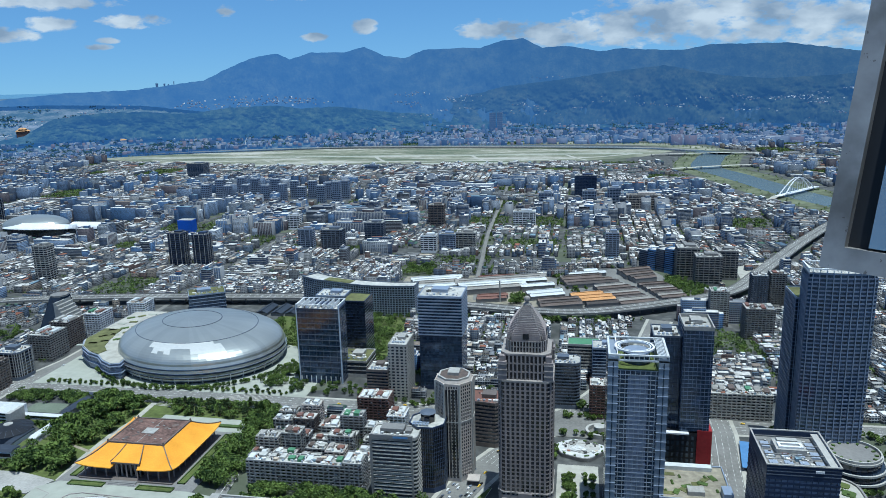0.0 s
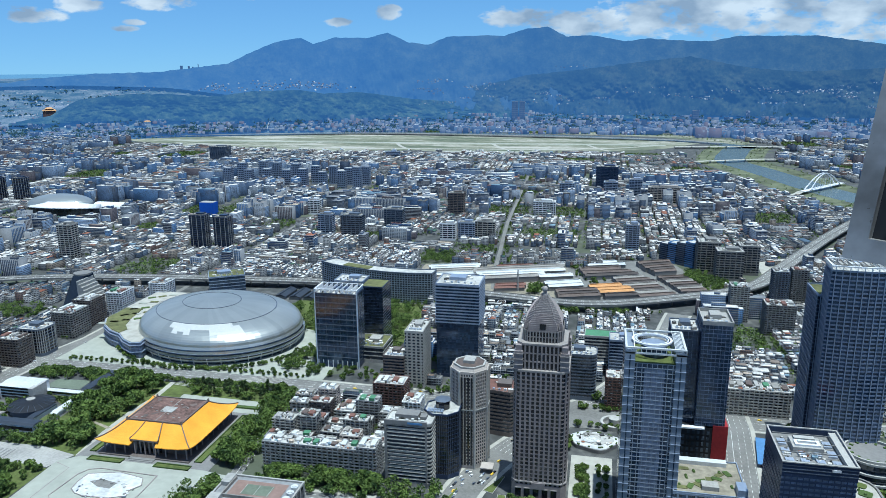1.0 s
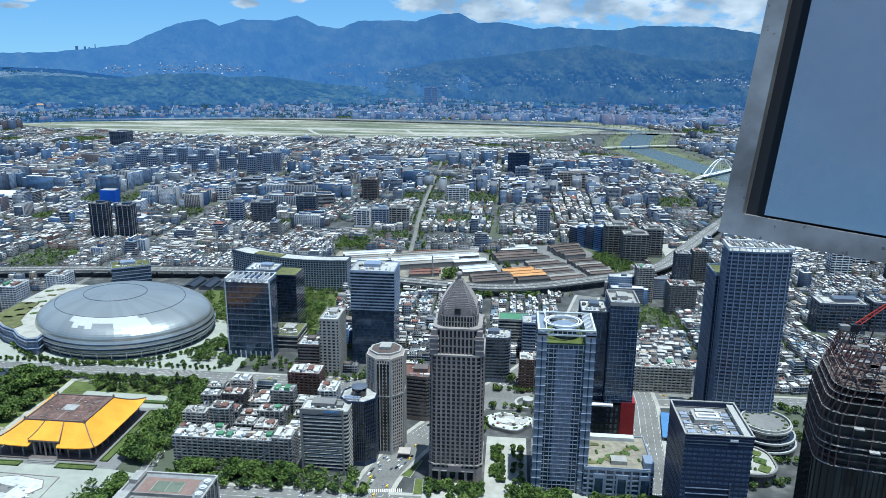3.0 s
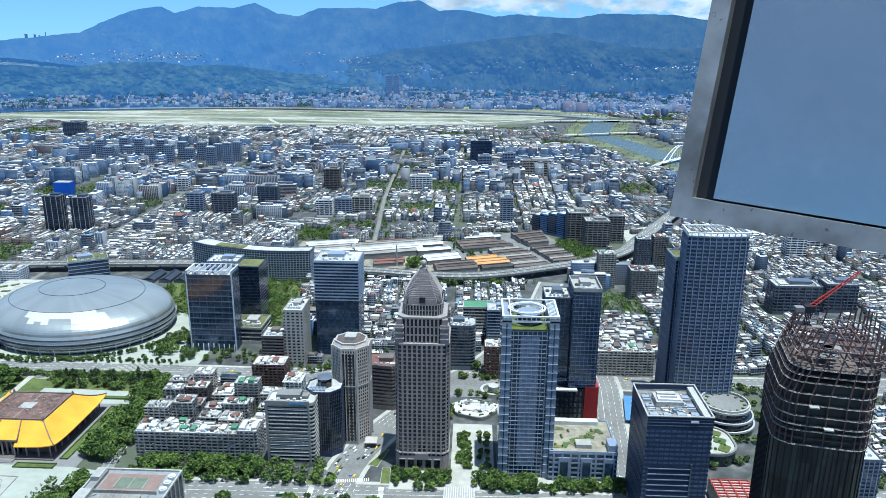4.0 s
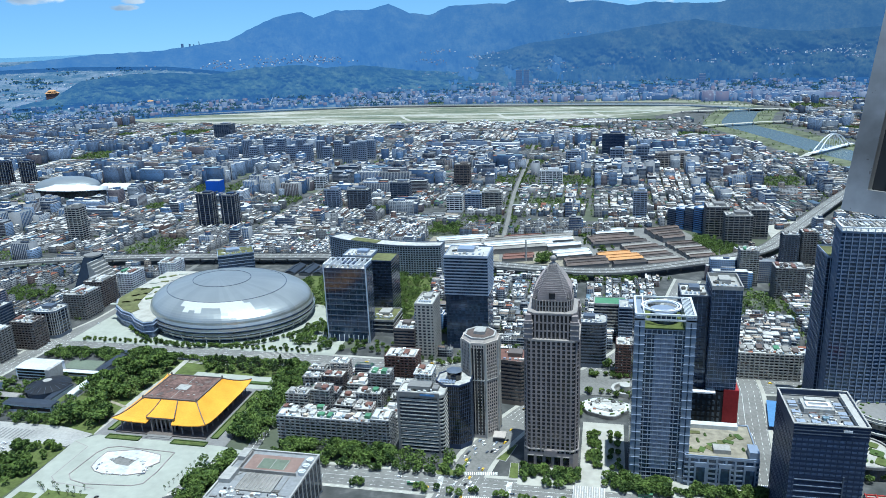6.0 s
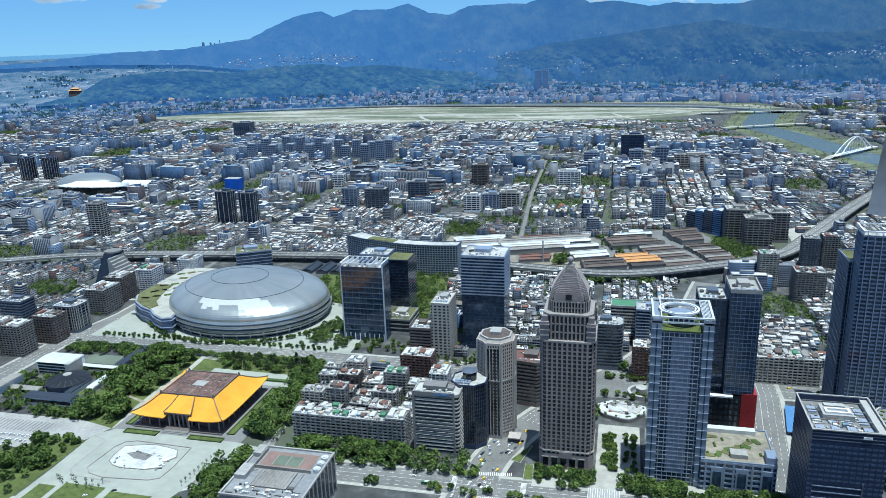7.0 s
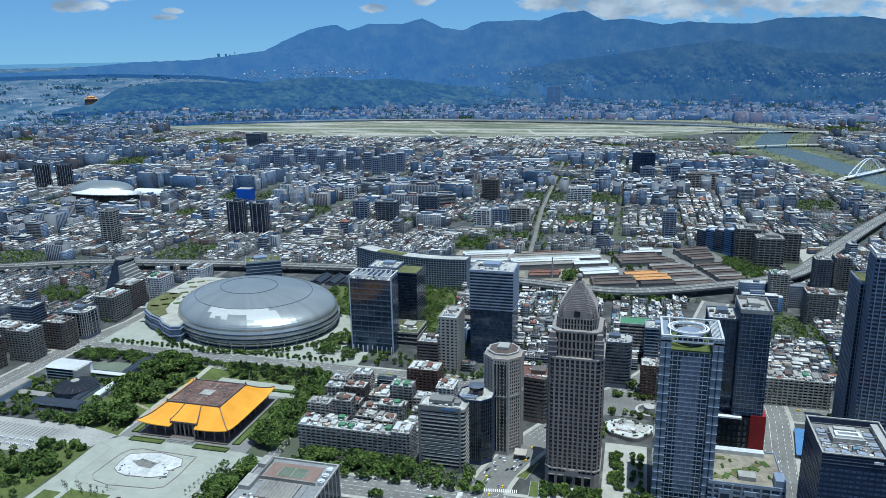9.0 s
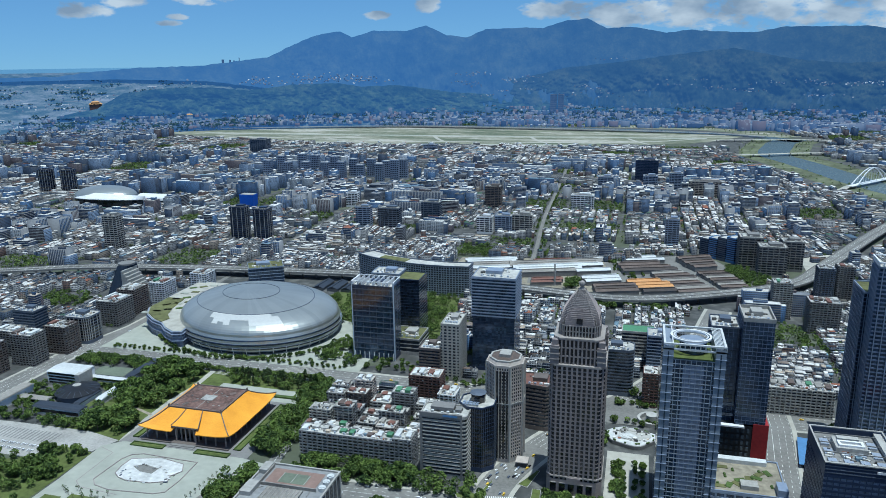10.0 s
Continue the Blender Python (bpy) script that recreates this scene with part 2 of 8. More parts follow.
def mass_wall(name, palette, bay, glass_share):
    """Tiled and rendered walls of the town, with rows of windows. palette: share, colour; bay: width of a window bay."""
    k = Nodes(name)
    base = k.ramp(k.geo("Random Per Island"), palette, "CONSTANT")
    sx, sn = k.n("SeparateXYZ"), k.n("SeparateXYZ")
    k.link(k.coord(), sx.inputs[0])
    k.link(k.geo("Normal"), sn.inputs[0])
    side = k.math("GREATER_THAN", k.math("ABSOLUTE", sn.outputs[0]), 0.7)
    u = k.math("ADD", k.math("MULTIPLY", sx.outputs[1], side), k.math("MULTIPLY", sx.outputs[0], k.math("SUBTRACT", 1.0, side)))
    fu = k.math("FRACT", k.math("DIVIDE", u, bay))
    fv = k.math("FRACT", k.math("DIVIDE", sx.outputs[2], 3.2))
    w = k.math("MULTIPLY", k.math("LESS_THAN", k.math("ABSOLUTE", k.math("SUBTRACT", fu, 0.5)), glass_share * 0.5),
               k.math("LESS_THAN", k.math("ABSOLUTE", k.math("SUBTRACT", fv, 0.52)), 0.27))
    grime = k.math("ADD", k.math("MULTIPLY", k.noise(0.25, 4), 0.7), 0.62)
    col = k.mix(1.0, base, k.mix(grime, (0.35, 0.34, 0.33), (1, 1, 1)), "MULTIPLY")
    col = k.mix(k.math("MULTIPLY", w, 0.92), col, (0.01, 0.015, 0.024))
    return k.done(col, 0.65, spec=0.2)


# the blue cast of both wall palettes stands in for haze over the town
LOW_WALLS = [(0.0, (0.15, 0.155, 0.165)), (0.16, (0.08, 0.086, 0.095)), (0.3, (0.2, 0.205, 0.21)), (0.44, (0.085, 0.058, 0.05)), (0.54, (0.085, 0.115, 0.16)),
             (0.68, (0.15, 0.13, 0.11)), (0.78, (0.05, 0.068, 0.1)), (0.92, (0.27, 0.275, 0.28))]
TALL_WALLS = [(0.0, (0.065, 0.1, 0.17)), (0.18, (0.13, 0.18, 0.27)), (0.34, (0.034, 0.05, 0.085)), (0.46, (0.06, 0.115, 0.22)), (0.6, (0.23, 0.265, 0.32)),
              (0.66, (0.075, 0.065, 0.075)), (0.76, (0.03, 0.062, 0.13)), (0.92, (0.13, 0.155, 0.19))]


PALE_ROOFS = [(0.0, (0.24, 0.24, 0.235)), (0.08, (0.62, 0.61, 0.58)), (0.26, (0.38, 0.375, 0.36)), (0.35, (0.08, 0.08, 0.08)), (0.42, (0.76, 0.755, 0.73)), (0.64, (0.25, 0.21, 0.18)),
              (0.69, (0.52, 0.51, 0.48)), (0.79, (0.3, 0.13, 0.085)), (0.82, (0.2, 0.29, 0.36)), (0.86, (0.5, 0.42, 0.33)), (0.9, (0.13, 0.125, 0.115)), (0.94, (0.78, 0.78, 0.76))]
DARK_ROOFS = [(0.0, (0.13, 0.128, 0.122)), (0.14, (0.3, 0.295, 0.28)), (0.28, (0.06, 0.06, 0.06)), (0.42, (0.58, 0.57, 0.54)), (0.5, (0.17, 0.13, 0.11)), (0.6, (0.22, 0.22, 0.21)),
              (0.72, (0.24, 0.1, 0.065)), (0.77, (0.07, 0.13, 0.095)), (0.82, (0.1, 0.15, 0.21)), (0.87, (0.095, 0.09, 0.085)), (0.95, (0.7, 0.7, 0.68))]


def mass_roof(name, palette):
    """Sheet-metal, screed and painted roofs, streaked along their sheets."""
    k = Nodes(name)
    base = k.ramp(k.geo("Random Per Island"), palette, "CONSTANT")
    sx = k.n("SeparateXYZ")
    k.link(k.coord(), sx.inputs[0])
    streak = k.n("CombineXYZ")
    k.link(k.math("MULTIPLY", sx.outputs[0], 1.6), streak.inputs[0])
    k.link(k.math("MULTIPLY", sx.outputs[1], 0.25), streak.inputs[1])
    grime = k.math("ADD", k.math("MULTIPLY", k.noise(0.3, 4), 0.55), k.math("MULTIPLY", k.noise(1.0, 3, streak.outputs[0]), 0.45))
    return k.done(k.mix(1.0, base, k.ramp(grime, [(0.34, (0.5, 0.485, 0.46)), (0.6, (1, 1, 1))]), "MULTIPLY"), 0.75, spec=0.15)


def ground_material():
    k = Nodes("town_ground")
    a, b = k.noise(0.05, 5), k.noise(0.004, 3)
    col = k.ramp(a, [(0.35, (0.035, 0.038, 0.036)), (0.52, (0.06, 0.062, 0.06)), (0.7, (0.13, 0.13, 0.122))])
    col = k.mix(k.math("MULTIPLY", k.math("GREATER_THAN", b, 0.55), 0.5), col, (0.08, 0.1, 0.045))
    return k.done(col, 0.9)


def airfield_material():
    """Mown and dry grass in long uneven swathes."""
    k = Nodes("airfield_grass")
    m = k.n("Mapping")
    m.inputs["Scale"].default_value = (0.22, 1, 1)
    k.link(k.coord(), m.inputs["Vector"])
    a, b = k.noise(0.009, 5, m.outputs[0], 0.65), k.noise(0.03, 4)
    f = k.math("ADD", k.math("MULTIPLY", a, 0.75), k.math("MULTIPLY", b, 0.25))
    return k.done(k.ramp(f, [(0.4, (0.075, 0.095, 0.06)), (0.47, (0.14, 0.15, 0.1)), (0.53, (0.21, 0.21, 0.155)), (0.6, (0.36, 0.345, 0.3))]), 0.95)


def water_material():
    k = Nodes("river_water")
    return k.done((0.1, 0.13, 0.13), 0.25, bump=k.noise(0.2, 3), bump_d=0.05)


def titanium():
    """Dome shell: dull metal sheets with a slightly different sheen each."""
    k = Nodes("dome_metal")
    ri = k.geo("Random Per Island")
    big = k.noise(0.012, 3)
    f = k.math("ADD", k.math("MULTIPLY", ri, 0.2), k.math("MULTIPLY", big, 0.8))
    col = k.ramp(f, [(0.3, (0.35, 0.365, 0.345)), (0.7, (0.47, 0.485, 0.455))])
    return k.done(col, k.math("ADD", 0.3, k.math("MULTIPLY", ri, 0.03)), 0.65)


def roof_tiles():
    """Glazed orange tiles in narrow courses."""
    k = Nodes("glazed_orange_tile")
    a, b = k.noise(0.9, 3), k.noise(0.05, 3)
    f = k.math("ADD", k.math("MULTIPLY", a, 0.5), k.math("MULTIPLY", b, 0.5))
    return k.done(k.ramp(f, [(0.32, (0.62, 0.25, 0.018)), (0.68, (0.82, 0.38, 0.035))]), 0.42, spec=0.4)


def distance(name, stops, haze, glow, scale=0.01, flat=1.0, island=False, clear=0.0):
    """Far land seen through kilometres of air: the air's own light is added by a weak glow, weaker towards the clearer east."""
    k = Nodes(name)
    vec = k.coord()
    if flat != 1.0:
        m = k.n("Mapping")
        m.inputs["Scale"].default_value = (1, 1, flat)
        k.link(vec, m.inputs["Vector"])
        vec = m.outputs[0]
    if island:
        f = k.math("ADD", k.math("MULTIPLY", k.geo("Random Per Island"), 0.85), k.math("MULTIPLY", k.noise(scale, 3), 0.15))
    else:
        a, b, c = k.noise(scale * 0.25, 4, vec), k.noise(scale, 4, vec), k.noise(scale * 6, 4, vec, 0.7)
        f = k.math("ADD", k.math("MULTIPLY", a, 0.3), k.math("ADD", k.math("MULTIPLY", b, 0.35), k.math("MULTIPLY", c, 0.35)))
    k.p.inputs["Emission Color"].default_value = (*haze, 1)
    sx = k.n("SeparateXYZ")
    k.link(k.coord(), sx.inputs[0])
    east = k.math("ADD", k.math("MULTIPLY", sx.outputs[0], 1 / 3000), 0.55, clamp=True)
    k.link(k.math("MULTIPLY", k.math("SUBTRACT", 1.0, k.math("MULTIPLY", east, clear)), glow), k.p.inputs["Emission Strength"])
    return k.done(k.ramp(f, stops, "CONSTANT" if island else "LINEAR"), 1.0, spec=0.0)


# pale colour for the reflection painted on the dome
M["polished"] = plain("painted_glare", (0.62, 0.62, 0.58), 0.3, 0.35, var=0.06)
M["bright_steel"] = plain("bright_steel", (0.5, 0.56, 0.64), 0.4, 0.2, var=0.08)
M["bank"] = plain("bank_grass", (0.12, 0.135, 0.08), 0.95, var=0.5, s1=0.03, s2=0.008)
M["soil"] = plain("terrace_soil", (0.26, 0.235, 0.18), 0.95, var=0.35, s1=0.2)
M["town_trim"] = plain("town_trim", (0.19, 0.2, 0.215), 0.7)
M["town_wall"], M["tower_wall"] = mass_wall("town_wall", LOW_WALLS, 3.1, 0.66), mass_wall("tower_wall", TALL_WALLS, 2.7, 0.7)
M["town_roof"], M["dark_roof"], M["ground"] = mass_roof("town_roof", PALE_ROOFS), mass_roof("dark_town_roof", DARK_ROOFS), ground_material()
M["airfield"], M["water"], M["titanium"], M["tiles"] = airfield_material(), water_material(), titanium(), roof_tiles()
# haze light, put into every far material as a blue emission
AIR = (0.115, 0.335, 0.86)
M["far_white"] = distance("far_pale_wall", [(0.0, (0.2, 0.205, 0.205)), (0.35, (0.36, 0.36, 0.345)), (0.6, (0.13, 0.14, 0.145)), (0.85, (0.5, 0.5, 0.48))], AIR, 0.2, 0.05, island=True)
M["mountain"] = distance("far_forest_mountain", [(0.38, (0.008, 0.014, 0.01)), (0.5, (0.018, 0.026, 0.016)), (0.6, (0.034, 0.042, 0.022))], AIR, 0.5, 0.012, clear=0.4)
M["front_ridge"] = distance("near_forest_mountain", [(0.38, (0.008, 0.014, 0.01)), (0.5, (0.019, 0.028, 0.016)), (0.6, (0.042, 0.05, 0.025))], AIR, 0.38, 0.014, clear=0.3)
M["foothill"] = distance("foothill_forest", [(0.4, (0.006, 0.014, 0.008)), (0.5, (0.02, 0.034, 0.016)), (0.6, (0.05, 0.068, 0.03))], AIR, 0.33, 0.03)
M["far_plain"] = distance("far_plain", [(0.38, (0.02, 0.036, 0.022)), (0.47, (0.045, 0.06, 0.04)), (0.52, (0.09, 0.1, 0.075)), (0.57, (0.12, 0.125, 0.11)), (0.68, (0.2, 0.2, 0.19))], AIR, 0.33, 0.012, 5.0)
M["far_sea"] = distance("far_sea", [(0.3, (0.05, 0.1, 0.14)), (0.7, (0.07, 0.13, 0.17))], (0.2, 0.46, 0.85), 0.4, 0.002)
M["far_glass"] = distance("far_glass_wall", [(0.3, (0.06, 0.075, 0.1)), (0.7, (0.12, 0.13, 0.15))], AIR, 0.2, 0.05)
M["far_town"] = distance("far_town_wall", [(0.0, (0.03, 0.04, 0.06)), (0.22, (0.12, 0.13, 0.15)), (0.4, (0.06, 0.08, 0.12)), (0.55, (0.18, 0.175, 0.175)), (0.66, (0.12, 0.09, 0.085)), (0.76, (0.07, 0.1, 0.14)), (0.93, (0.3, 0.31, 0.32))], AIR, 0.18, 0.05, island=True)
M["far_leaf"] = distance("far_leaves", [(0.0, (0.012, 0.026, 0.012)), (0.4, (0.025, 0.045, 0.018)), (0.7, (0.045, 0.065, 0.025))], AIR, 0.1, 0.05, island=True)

# ---------- mesh helpers ----------


class MB:
    """Collects boxes, prisms and rings into one mesh."""

    def __init__(self):
        self.v, self.f, self.m = [], [], []

    def add(self, verts, faces, m=0):
        o = len(self.v)
        self.v += [tuple(p) for p in verts]
        for i, fc in enumerate(faces):
            self.f.append(tuple(o + k for k in fc))
            self.m.append(m if isinstance(m, int) else m[i])
        return self

    def box(self, x0, y0, z0, x1, y1, z1, m=0, top=None):
        return self.prism([(x0, y0), (x1, y0), (x1, y1), (x0, y1)], z0, z1, m, top)

    def obox(self, cx, cy, z0, lx, ly, h, rot=0.0, m=0, top=None):
        c, s = math.cos(rot), math.sin(rot)
        pts = [(cx + c * a - s * b, cy + s * a + c * b) for a, b in ((-lx / 2, -ly / 2), (lx / 2, -ly / 2), (lx / 2, ly / 2), (-lx / 2, ly / 2))]
        return self.prism(pts, z0, z0 + h, m, top)

    def prism(self, poly, z0, z1, m=0, top=None, poly2=None):
        n = len(poly)
        up = poly2 or poly
        verts = [(x, y, z0) for x, y in poly] + [(x, y, z1) for x, y in up]
        faces = [(i, (i + 1) % n, n + (i + 1) % n, n + i) for i in range(n)] + [tuple(range(n, 2 * n)), tuple(reversed(range(n)))]
        t = m if top is None else top
        return self.add(verts, faces, [m] * n + [t, m])

    def cyl(self, cx, cy, z0, r, h, n=12, m=0, top=None, r2=None):
        a = [2 * math.pi * i / n for i in range(n)]
        return self.prism([(cx + r * math.cos(t), cy + r * math.sin(t)) for t in a], z0, z0 + h, m, top,
                          [(cx + (r if r2 is None else r2) * math.cos(t), cy + (r if r2 is None else r2) * math.sin(t)) for t in a])

    def rim(self, poly, inner, z0, z1, m=0):
        """A closed ring wall between two outlines."""
        n = len(poly)
        v = [(x, y, z0) for x, y in poly] + [(x, y, z1) for x, y in poly] + [(x, y, z1) for x, y in inner] + [(x, y, z0) for x, y in inner]
        f = []
        for i in range(n):
            j = (i + 1) % n
            f += [(i, j, n + j, n + i), (n + i, n + j, 2 * n + j, 2 * n + i), (2 * n + i, 2 * n + j, 3 * n + j, 3 * n + i), (3 * n + i, 3 * n + j, j, i)]
        return self.add(v, f, m)

    def beam(self, a, b, w, m=0):
        """A square bar from point a to point b."""
        a, b = Vector(a), Vector(b)
        d = (b - a).normalized()
        s = d.cross(Vector((0, 0, 1)))
        s = s.normalized() if s.length > 1e-4 else Vector((1, 0, 0))
        t = d.cross(s) * (w / 2)
        s = s * (w / 2)
        v = [a - s - t, a + s - t, a + s + t, a - s + t, b - s - t, b + s - t, b + s + t, b - s + t]
        return self.add(v, [(0, 1, 5, 4), (1, 2, 6, 5), (2, 3, 7, 6), (3, 0, 4, 7), (4, 5, 6, 7), (3, 2, 1, 0)], m)

    def mesh(self, name, mats, smooth=False):
        me = bpy.data.meshes.new(name)
        me.from_pydata(self.v, [], self.f)
        for k in ([mats] if isinstance(mats, str) else mats):
            me.materials.append(M[k])
        if len(me.materials) > 1:
            me.polygons.foreach_set("material_index", self.m)
        if smooth:
            me.polygons.foreach_set("use_smooth", [True] * len(me.polygons))
        me.update()
        return me


def outset(poly, d):
    """The outline moved outwards by d (inwards if negative); outlines run anticlockwise."""
    n = len(poly)
    res = []
    for i in range(n):
        p0, p1, p2 = Vector(poly[i - 1]), Vector(poly[i]), Vector(poly[(i + 1) % n])
        e1, e2 = (p1 - p0).normalized(), (p2 - p1).normalized()
        n1, n2 = Vector((e1.y, -e1.x)), Vector((e2.y, -e2.x))
        b = (n1 + n2)
        b = b / max(0.3, b.dot(n1))
        res.append((p1.x + b.x * d, p1.y + b.y * d))
    return res


def rect(w, d):
    return [(-w / 2, -d / 2), (w / 2, -d / 2), (w / 2, d / 2), (-w / 2, d / 2)]


def chamfer(w, d, c):
    a, b = w / 2, d / 2
    return [(-a + c, -b), (a - c, -b), (a, -b + c), (a, b - c), (a - c, b), (-a + c, b), (-a, b - c), (-a, -b + c)]


def rounded(w, d, r, n=5):
    pts = []
    for cx, cy, a0 in ((w / 2 - r, -d / 2 + r, -90), (w / 2 - r, d / 2 - r, 0), (-w / 2 + r, d / 2 - r, 90), (-w / 2 + r, -d / 2 + r, 180)):
        pts += [(cx + r * math.cos(radians(a0 + 90 * i / n)), cy + r * math.sin(radians(a0 + 90 * i / n))) for i in range(n + 1)]
    return pts


def thing(name, label, category, x, y, z=0.0, rz=0.0, group=""):
    ob = new(name)
    ob.empty_display_size = 2
    ob.matrix_basis = pose(x, y, z, 0, 0, rz)
    return tagged(ob, label, category, group)


def part(name, data, mats, parent, label="", at=(0, 0, 0), rz=0.0, smooth=False):
    me = data.mesh(name, mats, smooth) if isinstance(data, MB) else data
    ob = new(name, me)
    ob.parent = parent
    ob.matrix_basis = pose(*at, 0, 0, rz)
    return tagged(ob, label) if label else ob


def setting(name, data, mats, label, kind="structure"):
    ob = new(name, data.mesh(name, mats) if isinstance(data, MB) else data)
    return tagged(ob, label, kind=kind)
# ---------- ground, roads, water ----------
FLAT_R = 4400.0


def far_point(az, el, back=0.0):
    """Land beyond the flat ground, drawn together towards the horizon: heading and elevation in degrees to a place."""
    r = FLAT_R + 450 * min(1.0, max(0.0, (el + 5.0) / 4.6)) + back
    return (r * math.sin(radians(az)), r * math.cos(radians(az)), EYE_H + r * math.tan(radians(el)))


def sheet(points, z):
    return MB().add([(x, y, z) for x, y in points], [tuple(range(len(points)))])


gb = MB()
NA = 72
rings = [0.0, 400.0, 1000.0, 2000.0, 3000.0, 4000.0, FLAT_R]
for r in rings:
    gb.v += [(r * math.sin(2 * math.pi * i / NA), r * math.cos(2 * math.pi * i / NA), 0.0) for i in range(NA)]
for q in range(len(rings) - 1):
    for i in range(NA):
        j = (i + 1) % NA
        gb.f.append((q * NA + i, (q + 1) * NA + i, (q + 1) * NA + j, q * NA + j) if q else (i, NA + i, NA + j))
        gb.m.append(0)
setting("ground", gb, "ground", "grey and green town ground reaching to the hills")

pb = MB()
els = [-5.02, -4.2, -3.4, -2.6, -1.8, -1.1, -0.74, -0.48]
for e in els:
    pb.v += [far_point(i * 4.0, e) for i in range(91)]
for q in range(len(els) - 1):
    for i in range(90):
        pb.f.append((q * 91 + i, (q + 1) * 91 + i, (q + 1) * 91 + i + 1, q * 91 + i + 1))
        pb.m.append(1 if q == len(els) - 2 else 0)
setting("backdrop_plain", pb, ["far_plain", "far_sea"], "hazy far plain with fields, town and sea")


def strip(points, width, z=0.12):
    """A level road along a line of points."""
    mb = MB()
    pts = [Vector(p) for p in points]
    left, right = [], []
    for i, p in enumerate(pts):
        d = (pts[min(i + 1, len(pts) - 1)] - pts[max(i - 1, 0)]).normalized()
        s = Vector((-d.y, d.x)) * (width / 2)
        left.append((p.x + s.x, p.y + s.y, z))
        right.append((p.x - s.x, p.y - s.y, z))
    n = len(pts)
    return mb.add(right + left, [(i, i + 1, n + i + 1, n + i) for i in range(n - 1)])


def smooth_line(points, n=8):
    """Catmull-Rom line through points."""
    P = [Vector(p) for p in points]
    P = [P[0] * 2 - P[1]] + P + [P[-1] * 2 - P[-2]]
    res = []
    for i in range(1, len(P) - 2):
        for k in range(n):
            t = k / n
            res.append(0.5 * ((2 * P[i]) + (P[i + 1] - P[i - 1]) * t + (2 * P[i - 1] - 5 * P[i] + 4 * P[i + 1] - P[i + 2]) * t * t
                              + (3 * P[i] - P[i - 1] - 3 * P[i + 1] + P[i + 2]) * t ** 3))
    return res + [P[-2]]


ROADS = [
    # name, line, width, surface height
    ("road_boulevard", [(-1500, 790), (-720, 796), (-456, 797), (-330, 795), (-100, 792), (420, 800), (900, 830)], 34, 0.10),
    ("road_west", [(-760, 430), (-742, 600), (-735, 775), (-712, 890), (-712, 1010)], 28, 0.14),
    ("road_northwest", [(-712, 1010), (-722, 1300), (-735, 2000), (-760, 2700)], 9, 0.16),
    ("road_diagonal", smooth_line([(-140, 470), (-120, 560), (-112, 605), (-103, 634), (-88, 670), (-64, 716), (-30, 772), (30, 860), (90, 1000), (130, 1160)]), 32, 0.18),
    ("road_lower", [(-760, 440), (-480, 452), (-330, 560), (-200, 562), (-100, 562), (60, 566), (330, 575), (520, 585)], 30, 0.22),
    ("road_east", [(126, 480), (132, 600), (150, 780), (150, 860)], 40, 0.26),
    ("road_north", [(-175, 1240), (-190, 1370), (-198, 1502), (-210, 1660), (-220, 1816), (-232, 2200), (-245, 2600)], 8, 0.3),
    ("road_side", [(-330, 560), (-338, 640), (-335, 785)], 12, 0.34),
]
for nm, line, width, z in ROADS:
    setting(nm, strip(line, width, z), "asphalt", "grey asphalt road with worn lane markings")
    if width > 12:
        setting("pavement_" + nm[5:], strip(line, width + 9, z - 0.05), "paving", "pale paved footway beside the road")

# lane markings, one joined mesh of painted dashes
marks = MB()
for nm, line, width, z in ROADS:
    pts = [Vector(p) for p in line]
    for a, b in zip(pts, pts[1:]):
        d = b - a
        L = d.length
        d.normalize()
        s = Vector((-d.y, d.x))
        rot = math.atan2(d.y, d.x)
        lanes = int(width // 6)
        for k in range(-lanes // 2, lanes // 2 + 1):
            off = k * 3.4 * (width / (lanes * 3.6))
            t = 3.0
            while t < L - 3:
                p = a + d * t + s * off
                if p.length < 1100:
                    marks.add([(p.x + x * d.x - y * s.x * -1, p.y + x * d.y + y * s.y, z + 0.05) for x, y in ((-2, -0.15), (2, -0.15), (2, 0.15), (-2, 0.15))], [(0, 1, 2, 3)])
                t += 9 if k else 4.2
tagged(setting("lane_markings", marks, "paint", "white painted lane dashes on asphalt", "stuff"), category="road marking")

# river and its banks
RIVER_E = [(660, 3690), (600, 3560), (560, 3400), (520, 3230), (510, 3080), (560, 2900), (610, 2700), (650, 2520), (700, 2360), (790, 2150), (900, 1950), (1100, 1800)]
setting("river_bank", strip(smooth_line(RIVER_E), 260, 0.1), "bank", "grassy river banks with paths")
setting("water_river", strip(smooth_line(RIVER_E), 118, 0.25), "water", "calm grey-blue river")
setting("water_far", strip(smooth_line([(700, 3640), (300, 3960), (-420, 4130), (-1210, 4190), (-1900, 3930), (-2500, 3500), (-3000, 3150)]), 110, 0.25), "water", "calm far river along the airfield")

